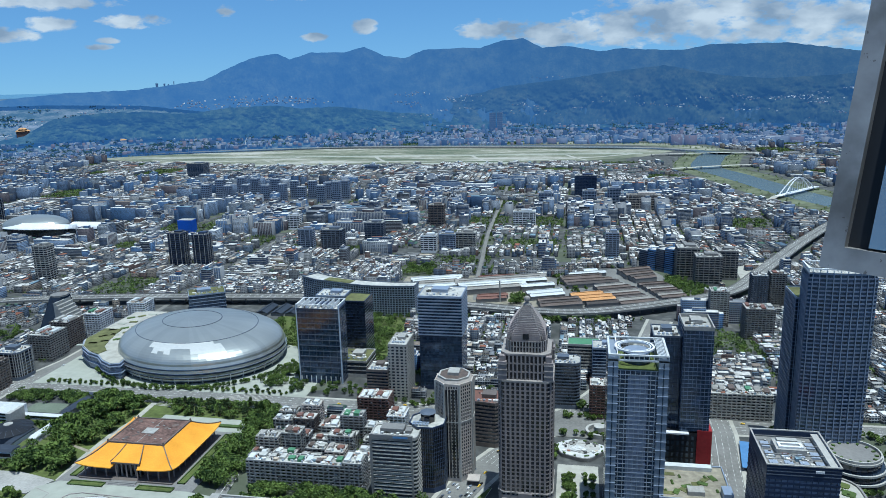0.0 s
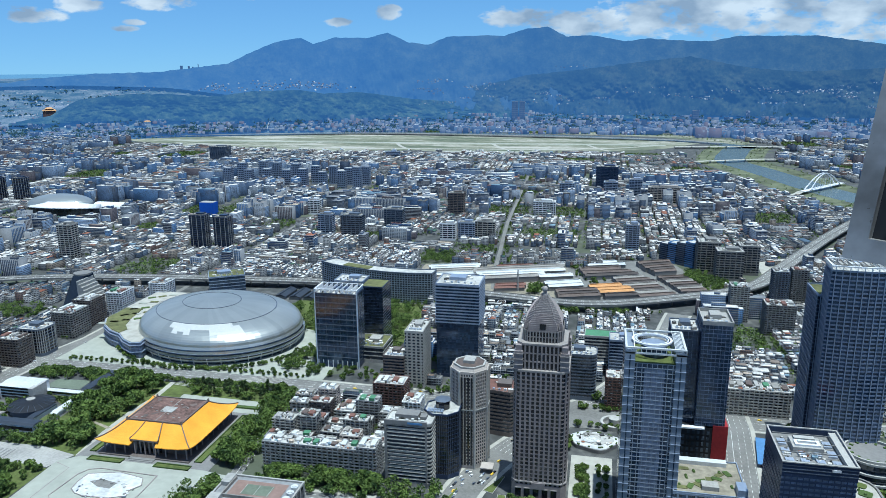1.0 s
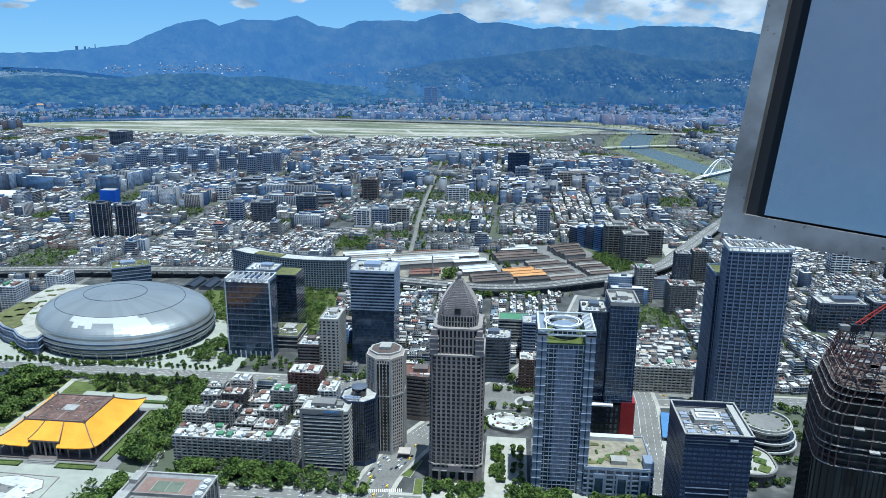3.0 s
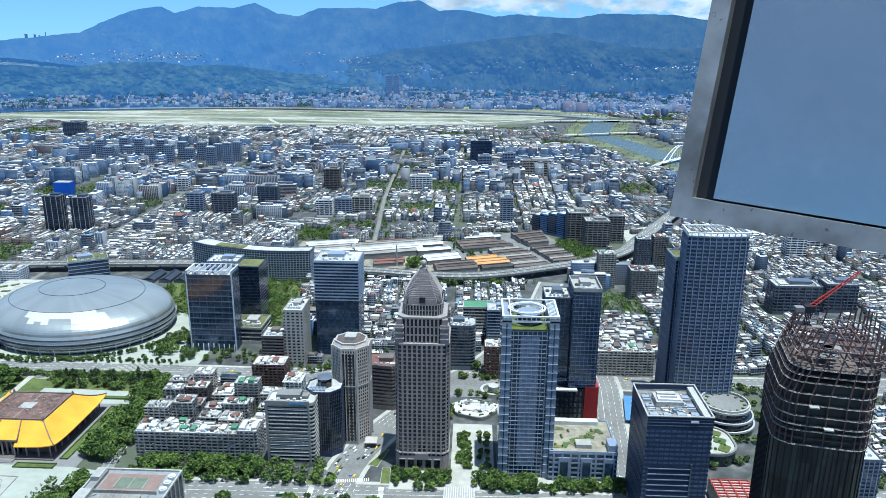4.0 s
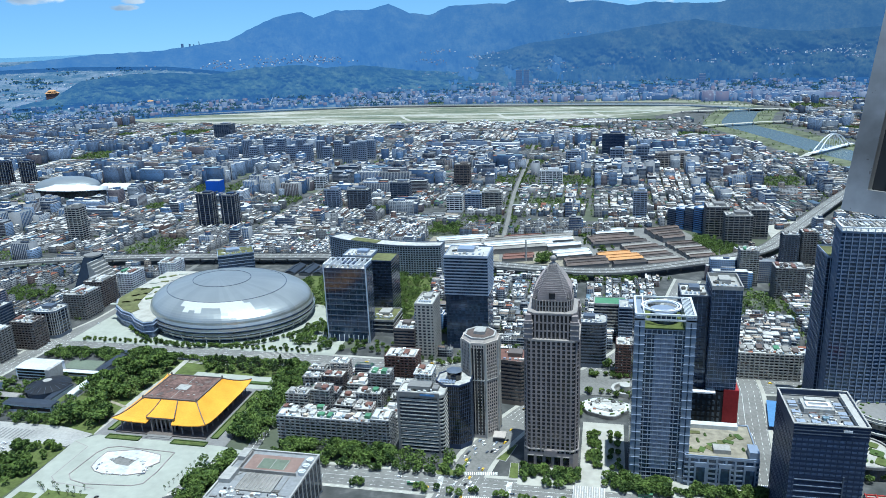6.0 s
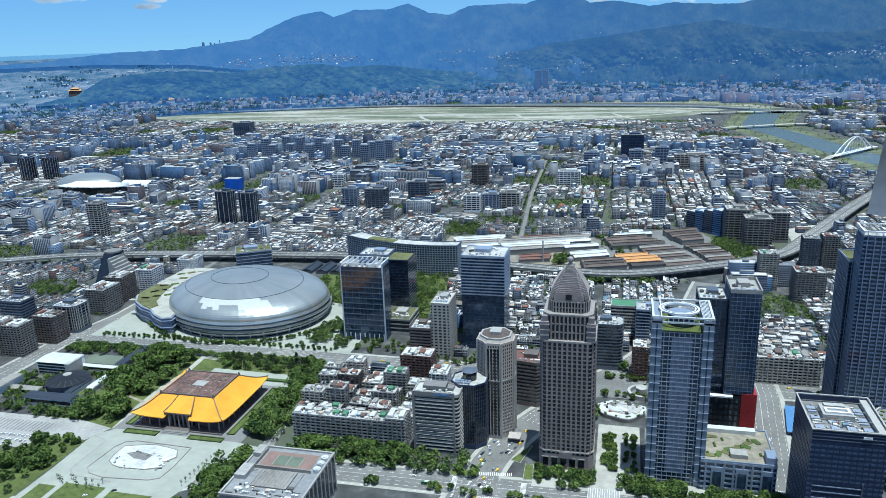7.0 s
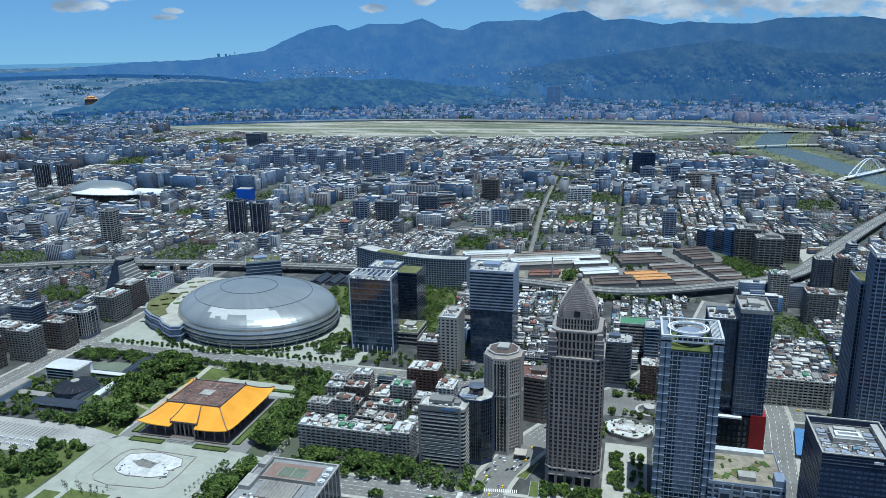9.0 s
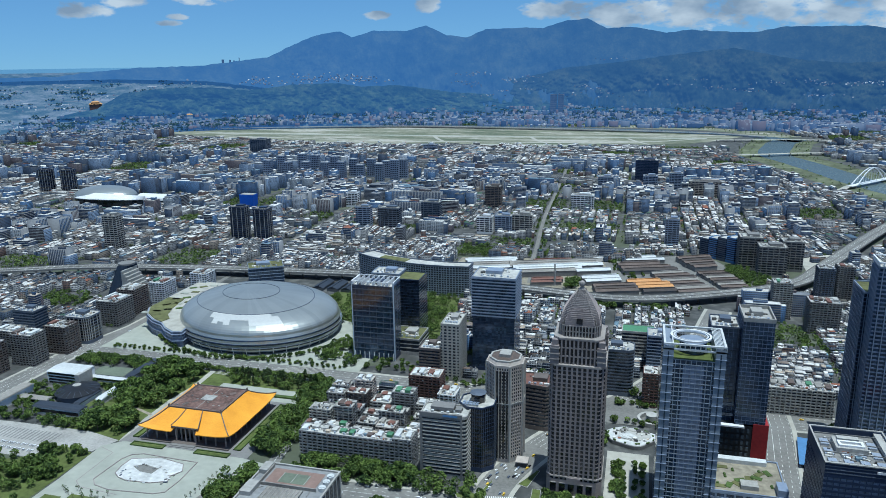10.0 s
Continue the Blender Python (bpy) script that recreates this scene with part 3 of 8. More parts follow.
# airfield
field = [(-2600, 3620), (-1950, 3300), (-1290, 3160), (-205, 3270), (290, 3540), (470, 3800), (330, 3900), (-400, 3990), (-1330, 4040), (-2150, 3800)]
setting("airfield_ground", sheet(field, 0.32), "airfield", "pale green and straw-coloured airfield grass")
setting("runway", strip([(-2300, 3610), (-1900, 3600), (300, 3690)], 42, 0.42), "plaza", "long pale concrete runway")
setting("taxiway", strip(smooth_line([(-2150, 3480), (-1700, 3420), (-1290, 3380), (-700, 3395), (-200, 3440), (60, 3530), (260, 3670)]), 22, 0.46), "paving", "pale concrete taxiway")
for x0, x1 in ((-1500, -1380), (-900, -1010), (-420, -520), (40, -60)):
    setting("taxiway", strip(smooth_line([(x0, 3400), ((x0 + x1) / 2, 3500), (x1, 3640)]), 18, 0.48), "paving", "short pale concrete taxiway")
setting("apron", sheet([(-1650, 3250), (-1290, 3180), (-205, 3290), (-215, 3350), (-1290, 3250), (-1640, 3320)], 0.52), "plaza", "pale concrete aircraft apron")
setting("river_meadow", strip(smooth_line([(690, 3800), (300, 4180), (-420, 4290), (-1210, 4300), (-1900, 4060), (-2500, 3640)]), 150, 0.2), "airfield", "grassy meadow along the far river")
setting("expressway", strip(smooth_line([(560, 3760), (300, 3900), (-400, 4010), (-1330, 4060), (-2150, 3830), (-2900, 3420)]), 34, 8.0), "concrete_dark", "dark elevated expressway beside the airfield")

# ---------- distant hills ----------
SKYLINE = [(-60, -0.9), (-41.7, -1.0), (-39.2, -0.7), (-36.3, -0.48), (-32.5, -0.42), (-30.8, -0.25), (-27.6, 0.14), (-26.5, 0.65), (-24.5, 1.5),
           (-23.2, 1.82), (-22.3, 1.89), (-21.5, 1.48), (-19.9, 1.91), (-17.4, 1.89), (-16, 2.27), (-14.5, 1.57), (-13, 1.36), (-11.6, 1.94),
           (-8.3, 2.01), (-7.4, 1.96), (-5.8, 2.44), (-4.2, 2.57), (-2.8, 1.88), (-0.8, 1.92), (1.4, 1.48), (2.9, 1.65), (5.9, 1.43), (7.3, 1.4),
           (9.1, 1.72), (14, 1.65), (16.3, 1.28), (18.8, 0.9), (24, 1.1), (32, 0.4), (50, -0.3)]
FRONT = [(-16, -3.2), (-11, -2.0), (-7, -1.2), (-5.7, -0.88), (-1.7, -0.5), (2.3, 0.0), (6, 0.37), (9.7, -0.4), (13, -0.7), (18, -0.5), (24, 0.1), (34, -0.6), (50, -1.2)]
LOW = [(-42, -3.6), (-39.5, -3.2), (-37.6, -2.2), (-34.6, -1.9), (-31.5, -1.95), (-29.2, -2.2), (-26, -1.86), (-22.6, -1.8), (-20.9, -2.1), (-18.4, -2.0), (-14, -2.6), (-9, -2.9), (-4, -3.2), (6, -3.5)]


def interp(table, x):
    return float(np.interp(x, [a for a, _ in table], [b for _, b in table]))


def ridge(name, table, mat, r_top, foot, label, rough, bias=0.8):
    """A mountain range as a furrowed slope from its skyline down to its foot."""
    mb = MB()
    a0, a1 = table[0][0], table[-1][0]
    na, ns = int((a1 - a0) * 14), 44
    for i in range(na + 1):
        az = a0 + (a1 - a0) * i / na
        foot_el = interp(foot, az)
        r_foot = FLAT_R + 450 * min(1.0, max(0.0, (foot_el + 5.0) / 4.6)) - 30
        top = max(interp(table, az), foot_el + 0.02) + 0.05 * noise.noise((az * 2.3, 3.1, rough))
        for j in range(ns + 1):
            t = j / ns
            el = foot_el + (top - foot_el) * (t ** bias)
            r = r_foot + (r_top - r_foot) * t
            furrow = noise.ridged_multi_fractal((az * 0.32 + t * 0.5, t * 1.1, rough), 0.9, 2.1, 6, 1.0, 2.0) * 0.4 * (1 - t) * min(1.0, t * 5) - 0.28 * (1 - t) * min(1.0, t * 5)
            furrow += 0.12 * noise.noise((az * 5.0, t * 14.0, rough)) * (1 - t)
            furrow *= min(1.0, (top - foot_el) / 3.0)
            r += furrow * 170
            el += furrow * 0.55 * (1 - t)
            r = min(r, FLAT_R + 450 * max(0.0, (el + 5.0) / 4.6) - 20)
            mb.v.append((r * math.sin(radians(az)), r * math.cos(radians(az)), EYE_H + r * math.tan(radians(el))))
    for i in range(na):
        for j in range(ns):
            p = i * (ns + 1) + j
            mb.f.append((p, p + ns + 1, p + ns + 2, p + 1))
            mb.m.append(0)
    return setting(name, mb.mesh(name, mat, smooth=True), None, label)


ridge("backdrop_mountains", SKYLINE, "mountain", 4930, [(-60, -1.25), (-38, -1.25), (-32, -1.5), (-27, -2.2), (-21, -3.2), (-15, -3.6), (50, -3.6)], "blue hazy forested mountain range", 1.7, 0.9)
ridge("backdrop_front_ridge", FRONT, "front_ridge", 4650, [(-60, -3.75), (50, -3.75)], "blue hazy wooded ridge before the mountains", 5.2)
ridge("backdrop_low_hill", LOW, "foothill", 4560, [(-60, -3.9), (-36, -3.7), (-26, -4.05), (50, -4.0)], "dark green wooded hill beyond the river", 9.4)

# ---------- low town ----------


def box_field(rows, name, mats):
    """Many boxes as one mesh. rows: x, y, z, lx, ly, h, turn, wall slot, top slot and, if the top slopes, its rise across."""
    A = np.array([(*q, 0.0) if len(q) == 9 else q for q in rows], dtype=np.float64)
    n = len(A)
    sx = np.array([-1, 1, 1, -1, -1, 1, 1, -1]) * 0.5
    sy = np.array([-1, -1, 1, 1, -1, -1, 1, 1]) * 0.5
    sz = np.array([0, 0, 0, 0, 1, 1, 1, 1])
    lx, ly = A[:, 3:4] * sx, A[:, 4:5] * sy
    c, s = np.cos(A[:, 6:7]), np.sin(A[:, 6:7])
    V = np.stack([A[:, 0:1] + c * lx - s * ly, A[:, 1:2] + s * lx + c * ly, A[:, 2:3] + (A[:, 5:6] + A[:, 9:10] * sy) * sz], -1).reshape(-1, 3)
    quad = np.array([[0, 1, 5, 4], [1, 2, 6, 5], [2, 3, 7, 6], [3, 0, 4, 7], [4, 5, 6, 7]])
    F = (np.arange(n)[:, None, None] * 8 + quad).reshape(-1)
    mi = np.stack([A[:, 7]] * 4 + [A[:, 8]], -1).astype(np.int32).reshape(-1)
    me = bpy.data.meshes.new(name)
    me.vertices.add(n * 8)
    me.vertices.foreach_set("co", V.astype(np.float32).reshape(-1))
    me.loops.add(n * 20)
    me.loops.foreach_set("vertex_index", F.astype(np.int32))
    me.polygons.add(n * 5)
    me.polygons.foreach_set("loop_start", np.arange(0, n * 20, 4, dtype=np.int32))
    for k in mats:
        me.materials.append(M[k])
    me.polygons.foreach_set("material_index", mi)
    me.update(calc_edges=True)
    me.validate()
    return me


# ground kept free of the low town: x0, y0, x1, y1
FREE = [(125, 1440, 212, 1540), (-715, 430, -335, 835), (-722, 812, -262, 1172), (-205, 1180, 205, 1400), (-330, 1195, -160, 1385), (20, 1290, 150, 1470),
        (-194, 853, -136, 903), (-251, 811, -198, 861), (-262, 735, -185, 790), (-335, 430, -128, 628), (-200, 590, -98, 700), (-130, 640, -60, 750), (-72, 430, 30, 660),
        (20, 560, 142, 745), (60, 690, 142, 745), (-40, 660, 40, 840), (130, 430, 205, 615), (150, 690, 330, 780), (200, 660, 300, 700), (150, 390, 300, 660),
        (145, 805, 225, 850), (428, 1010, 572, 1075), (125, 1355, 320, 1500), (-870, 990, -680, 1075), (-880, 800, -725, 870), (-780, 690, -725, 800),
        (-1560, 1650, -1270, 1860), (60, 1540, 90, 1570), (-350, 1385, -278, 1470), (-1075, 1255, -1030, 1300), (-862, 1405, -770, 1440), (-160, 1480, 0, 1560), (-100, 565, -68, 665), (-962, 928, -850, 1002), (-545, 1110, -455, 1172), (-1200, 2210, -715, 2345), (-1040, 1750, -985, 1790), (-565, 2550, -510, 2590)]
VIADUCT = smooth_line([(-1500, 960), (-1250, 1030), (-1118, 1072), (-981, 1128), (-780, 1165), (-606, 1183), (-458, 1194), (-300, 1186), (-175, 1173),
                       (-12, 1153), (124, 1205), (255, 1290), (335, 1424), (478, 1691), (600, 1900), (700, 2060)], 6)


def dense(line, step=12.0):
    res = []
    for a, b in zip(line, line[1:]):
        a, b = Vector(a), Vector(b)
        n = max(1, int((b - a).length / step))
        res += [a + (b - a) * k / n for k in range(n)]
    return res


CLEAR = [(dense(l), w / 2 + (9 if w > 12 else 5)) for _, l, w, _ in ROADS] + [(dense(VIADUCT), 26), (dense(smooth_line(RIVER_E), 40), 170)]


# single office blocks that stand out of the low town
MID = [
    # label, x, y, width, depth, height, body, bands
    ("dark residential tower of four shafts", -1051, 1282, 30, 26, 76, "g_dark", "concrete"),
    ("slim dark residential tower with pale edges", -842, 1430, 34, 26, 73, "g_dark", "slate"),
    ("slim dark residential tower with pale edges", -786, 1428, 32, 26, 71, "g_dark", "slate"),
    ("brown pagoda-roofed office block", -364, 1885, 40, 30, 58, "g_dark", "brown"),
    ("grey office slab with band windows", -540, 1562, 48, 26, 57, "g_dark", "slate"),
    ("blue-grey office slab among low houses", -470, 1662, 44, 26, 54, "g_blue", "slate"),
    ("pale blue apartment slab among low houses", -621, 1610, 34, 22, 47, "g_blue", "silver"),
    ("white office slab among low houses", -735, 1828, 30, 22, 38, "g_grey", "white"),
    ("white railway office beside the sheds", -328, 1600, 34, 22, 38, "g_dark", "white"),
    ("glass railway office beside the sheds", -285, 1600, 36, 24, 42, "g_blue", "silver"),
    ("long grey railway office", -245, 1610, 44, 24, 44, "g_dark", "concrete"),
    ("dark unfinished office block wrapped in netting", 22, 2345, 66, 40, 74, "g_blue", "navy"),
    ("long brown apartment wall with rib windows", 180, 2130, 92, 22, 48, "g_dark", "beige"),
    ("blue glass office block among houses", -90, 2130, 40, 26, 53, "g_blue", "silver"),
    ("blue glass office block among houses", 32, 2175, 38, 26, 52, "g_blue", "silver"),
    ("blue glass office block among houses", 104, 2222, 36, 26, 54, "g_blue", "silver"),
    ("white stepped office block among houses", -136, 1905, 56, 26, 39, "g_grey", "white"),
    ("dark residential tower with pale fins", -1700, 1815, 36, 26, 76, "g_black", "concrete"),
    ("dark residential tower with pale fins", -1640, 1835, 36, 26, 74, "g_black", "concrete"),
    ("dark square office block among houses", -1535, 2815, 70, 50, 62, "g_blue", "slate"),
    ("blue-grey slim tower beside houses", 72, 1562, 26, 24, 58, "g_grey", "silver"),
    ("dark square office headquarters beside flyover", 205, 1428, 40, 40, 60, "g_dark", "concrete_dark"),
    ("dark stepped office headquarters", 236, 1384, 46, 34, 54, "g_dark", "concrete_dark"),
    ("dark office headquarters with round base", 276, 1428, 36, 34, 55, "g_dark", "concrete_dark"),
    ("dark ribbed office complex", 472, 1052, 66, 34, 43, "g_dark", "slate"),
    ("dark ribbed office complex wing", 540, 1062, 46, 30, 43, "g_dark", "slate"),
    ("white tiled apartment tower among houses", 640, 1380, 30, 26, 62, "g_dark", "white"),
    ("white tiled apartment tower among houses", 590, 1340, 34, 26, 50, "g_dark", "white"),
    ("blue-grey apartment tower among houses", 430, 1330, 30, 24, 50, "g_blue", "silver"),
]
NEAR = {}
for pts, reach in CLEAR:
    for p in pts:
        NEAR.setdefault((int(p[0] // 100), int(p[1] // 100)), []).append((p[0], p[1], reach))


def near_line(x, y, pad):
    i, j = int(x // 100), int(y // 100)
    for a in range(i - 2, i + 3):
        for b in range(j - 2, j + 3):
            for px, py, reach in NEAR.get((a, b), ()):
                if (px - x) ** 2 + (py - y) ** 2 < (reach + pad) ** 2:
                    return True
    return False


def is_free(x, y, pad=0):
    r2 = x * x + y * y
    if r2 < 440 ** 2 or r2 > 4380 ** 2:
        return False
    a = math.degrees(math.atan2(x, y))
    if a < -47 or a > 37:
        return False
    for x0, y0, x1, y1 in FREE:
        if x0 - pad < x < x1 + pad and y0 - pad < y < y1 + pad:
            return False
    if y > 3150 + 0.25 * max(0, -1290 - x) + 0.1 * max(0, x + 1290) and x < 700 and y < 4080:
        return False
    if y > 3960 and y < 4200 and x < 500:
        return False
    for m in MID:
        if abs(x - m[1]) < m[3] / 2 + pad + 5 and abs(y - m[2]) < m[4] / 2 + pad + 5:
            return False
    return not near_line(x, y, pad)


rng = random.Random(11)
TOWN, TREES_FAR = [], []


def cuts(a, b, lo, hi):
    res, p = [], a
    while p < b:
        res.append(p)
        p += rng.uniform(lo, hi)
    return res


def house(x, y, lx, ly, h, rot, roof=1):
    """A terrace house under a patchwork of tin sheds, screed and water tanks."""
    r = math.hypot(x, y)
    c, s = math.cos(rot), math.sin(rot)
    TOWN.append((x, y, 0, lx, ly, h, rot, 0, roof))

    def on_roof(a, b, w, d, hh, wall, top, rise=0.0):
        TOWN.append((x + c * a - s * b, y + s * a + c * b, h, w, d, hh, rot, wall, top, rise))

    if r < 1250:
        for k in range(int(h / 3.3)):  # balconies and eaves over each floor
            TOWN.append((x, y, 3.0 + k * 3.3, lx + 0.1, ly + rng.choice((0.3, 1.0, 1.6)), 0.6, rot, 3, 3))
    if r < 1900:
        for sg in (-1, 1):  # front and back of the roof each built over in their own way
            if rng.random() < 0.62:
                d = ly * rng.uniform(0.28, 0.5)
                on_roof(rng.uniform(-0.1, 0.1) * lx, sg * (ly - d) / 2, lx * rng.uniform(0.6, 1.0), d, rng.uniform(1.4, 3.0), 0, roof, rng.choice((-1, 1, 1)) * rng.uniform(0.3, 1.6))
        if r < 1500:
            for _ in range(rng.choice((0, 1, 2, 3))):
                q = rng.uniform(0.7, 1.7)
                on_roof(rng.uniform(-0.4, 0.4) * lx, rng.uniform(-0.4, 0.4) * ly, q, q * rng.uniform(0.7, 1.5), rng.uniform(0.9, 3.4), rng.choice((0, 2, 3)), rng.choice((roof, roof, 2)))
    elif rng.random() < (0.75 if r < 2700 else 0.45):
        on_roof(0, rng.uniform(-0.2, 0.2) * ly, lx * rng.uniform(0.5, 1.0), ly * rng.uniform(0.35, 0.6), rng.uniform(1.4, 2.8), 0, roof, rng.choice((-1, 1)) * rng.uniform(0.3, 1.5))


BROAD = 1.55


def tall(x, y, lx, ly, h, rot):
    r = math.hypot(x, y)
    if r > 1500:  # the outer quarters have broader blocks
        lx, ly = lx * BROAD, ly * 1.3
    TOWN.append((x, y, 0, lx, ly, h, rot, 4, 1))
    c, s = math.cos(rot), math.sin(rot)
    for _ in range(rng.choice((1, 2))):
        a, b = rng.uniform(-0.25, 0.25) * lx, rng.uniform(-0.25, 0.25) * ly
        TOWN.append((x + c * a - s * b, y + s * a + c * b, h, lx * rng.uniform(0.2, 0.45), ly * rng.uniform(0.25, 0.5), rng.uniform(3, 7), rot, 4, 1))
    style = rng.random()
    if r < 2300 and style < 0.45:
        n = int(h / 3.4)
        for k in range(n):
            TOWN.append((x, y, 2.6 + k * h / n, lx + 0.9, ly + 0.9, 0.9, rot, 3, 3))
    elif r < 2300 and style < 0.75:
        n = max(3, int(lx / 4))
        for k in range(n + 1):
            a = -lx / 2 + k * lx / n
            TOWN.append((x + c * a, y + s * a, 0, 0.9, ly + 1.2, h + 0.8, rot, 3, 3))
    if r < 2600:  # stepped wings and bays
        for sg in (-1, 1):
            if rng.random() < 0.7:
                a = sg * lx * 0.5
                TOWN.append((x + c * a, y + s * a, 0, lx * 0.3, ly * rng.uniform(0.6, 1.15), h * rng.uniform(0.6, 0.95), rot, 4, 1))


def tower_share(x, y):
    """How many of the plots carry taller blocks, by quarter."""
    v = 0.07
    if x > 60 and y < 1350 or x < -760 and y < 1250 or -560 < x < -150 and 1190 < y < 1490 or -270 < x < 70 and 880 < y < 1190:
        return 0.012
    if -760 < x < 460 and 1200 < y < 1850:
        return 0.03
    if x < -350 and y > 1750:
        v = 0.3
    if x < -900 and y > 1200:
        v = 0.22
    if -520 < x < 420 and 1900 < y < 2800:
        v = 0.3
    if x < -1200 and y > 2200:
        v = 0.34
    if y > 2650 and -2300 < x < 500:
        v = 0.0
    if y > 4050:
        return 0.4
    return min(0.5, v * 3.2 * max(0.0, 0.5 + 1.1 * noise.noise((x * 0.0031, y * 0.0036, 5.5))) ** 1.6)


xs, ys = cuts(-4100, 2300, 85, 175), cuts(440, 4400, 75, 150)
for i in range(len(xs) - 1):
    for j in range(len(ys) - 1):
        x0, x1, y0, y1 = xs[i] + 7, xs[i + 1] - 7, ys[j] + 6, ys[j + 1] - 6
        cx, cy = (x0 + x1) / 2, (y0 + y1) / 2
        a = math.degrees(math.atan2(cx, cy))
        r = math.hypot(cx, cy)
        if a < -49 or a > 38 or r < 420 or r > 4400:
            continue
        for q in range(int((x1 - x0) / 9)):  # street trees
            if rng.random() < 0.6:
                TREES_FAR.append((x0 + q * 9 + rng.uniform(-2, 2), y0 - 4, rng.uniform(0.6, 1.1)))
        for q in range(int((y1 - y0) / 9)):
            if rng.random() < 0.45:
                TREES_FAR.append((x0 - 4, y0 + q * 9, rng.uniform(0.6, 1.1)))
        share = tower_share(cx, cy)
        kind = rng.random()
        skew = math.radians(rng.choice((0, 0, 0, 1.5, -2))) if cx < 250 else math.radians(rng.uniform(8, 16))
        if kind < (0.095 if r < 1200 else 0.105):
            for _ in range(int((x1 - x0) * (y1 - y0) / 65)):
                TREES_FAR.append((rng.uniform(x0, x1), rng.uniform(y0, y1), rng.uniform(0.7, 1.3)))
            continue
        if kind < 0.12 + share * 0.35:  # long slabs in rows
            y = y0 + 8
            while y < y1 - 8:
                x = x0
                bh = rng.uniform(22, 40)
                while x < x1 - 25:
                    bw = rng.uniform(30, 62)
                    if is_free(x + bw / 2, y, 14 if r < 1500 else 30) and is_free(x + 4, y, 8) and is_free(x + bw - 4, y, 8):
                        tall(x + bw / 2, y, bw, rng.uniform(12, 16), bh * rng.uniform(0.9, 1.1), skew)
                    x += bw * (BROAD if r > 1500 else 1) + rng.uniform(5, 14)
                y += rng.uniform(32, 48)
            continue
        if kind < 0.12 + share * 0.85:  # estate of like blocks
            bw, bd, bh = rng.uniform(18, 40), rng.uniform(13, 19), rng.uniform(26, 46) * (1.2 if share > 0.15 else 1)
            gx, gy = bw * (BROAD if r > 1500 else 1) + rng.uniform(6, 14), bd + rng.uniform(16, 30)
            y = y0 + bd / 2
            while y < y1 - bd / 2 + 2:
                x = x0 + bw / 2
                while x < x1 - bw / 2 + 2:
                    if is_free(x, y, 8 if r < 1500 else 26):
                        tall(x, y, bw * rng.uniform(0.85, 1.05), bd * rng.uniform(0.96, 1.04), bh * rng.uniform(0.88, 1.08), skew)
                    x += gx
                y += gy
            continue
        dull = 0.38 + 1.1 * noise.noise((cx * 0.0045, cy * 0.0052, 8.5))  # share of darker roofs in this block
        if cx > 60 and cy < 1400:
            dull = 0.12
        turned = rng.random() < 0.55  # rows that run away from the tower or across
        rot = skew + (math.pi / 2 if turned else 0.0)
        p0, p1, q0, q1 = (y0, y1, x0, x1) if turned else (x0, x1, y0, y1)
        level = rng.choice((9.5, 11, 12.5, 13.5, 15)) * (0.8 if cx > 60 and cy < 1350 else 1)
        q, row = q0, 0
        while q < q1 - 6:
            d = rng.uniform(8.5, 13) if r < 1600 else rng.uniform(11, 17)
            p = p0 + rng.uniform(0, 4)
            while p < p1 - 3:
                edge = row == 0 or q + 2 * d > q1 or p - p0 < 16 or p1 - p < 22
                w = rng.uniform(4.6, 13) if r < 1500 else rng.uniform(8, 22) if r < 2300 else rng.uniform(14, 40)
                if rng.random() < 0.14:
                    w *= 1.8
                jog = rng.uniform(-0.8, 0.8)
                x, y = (q + d / 2 + jog, p + w / 2) if turned else (p + w / 2, q + d / 2 + jog)
                if rng.random() < share * (1.1 if edge else 0.35) * min(1.0, w / 16):
                    w, h = rng.uniform(12, 24), rng.uniform(20, 38) * (1.2 if share > 0.15 else 1)
                    x, y = (q + d / 2, p + w / 2) if turned else (p + w / 2, q + d / 2)
                    if is_free(x, y, 8 if r < 1500 else 18):
                        tall(x, y, w, d * rng.uniform(1.15, 1.35), h, rot)
                        w *= BROAD if r > 1500 else 1.0
                else:
                    h = level + rng.uniform(-1.3, 1.3) - (3.3 if rng.random() < 0.16 else 0)
                    if edge and rng.random() < 0.1:
                        h += rng.uniform(3, 11)
                    if rng.random() < 0.93:
                        if is_free(x, y, 5):
                            house(x, y, w - 0.25, d * rng.uniform(0.85, 1.0), h, rot, 5 if rng.random() < dull else 1)
                    elif rng.random() < 0.7:
                        TREES_FAR.append((x, y, rng.uniform(0.7, 1.2)))
                p += w + (0.3 if rng.random() < 0.88 else rng.uniform(2, 5))
            gap = 1.0 if row % 2 == 0 else rng.uniform(4.5, 7)
            if gap > 4 and r < 2600:
                for _ in range(int((p1 - p0) / 16)):
                    if rng.random() < 0.4:
                        t = rng.uniform(p0, p1)
                        TREES_FAR.append(((q + d + gap / 2, t) if turned else (t, q + d + gap / 2)) + (rng.uniform(0.5, 1.0),))
            q += d + gap
            row += 1
town = TOWN
for lo, hi in ((0, 1300), (1300, 2200), (2200, 9000)):
    rows = [r for r in town if lo <= math.hypot(r[0], r[1]) < hi and r[1] < 3950]
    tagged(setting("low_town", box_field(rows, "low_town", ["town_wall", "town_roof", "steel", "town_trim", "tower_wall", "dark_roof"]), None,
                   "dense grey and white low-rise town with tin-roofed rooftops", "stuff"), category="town")

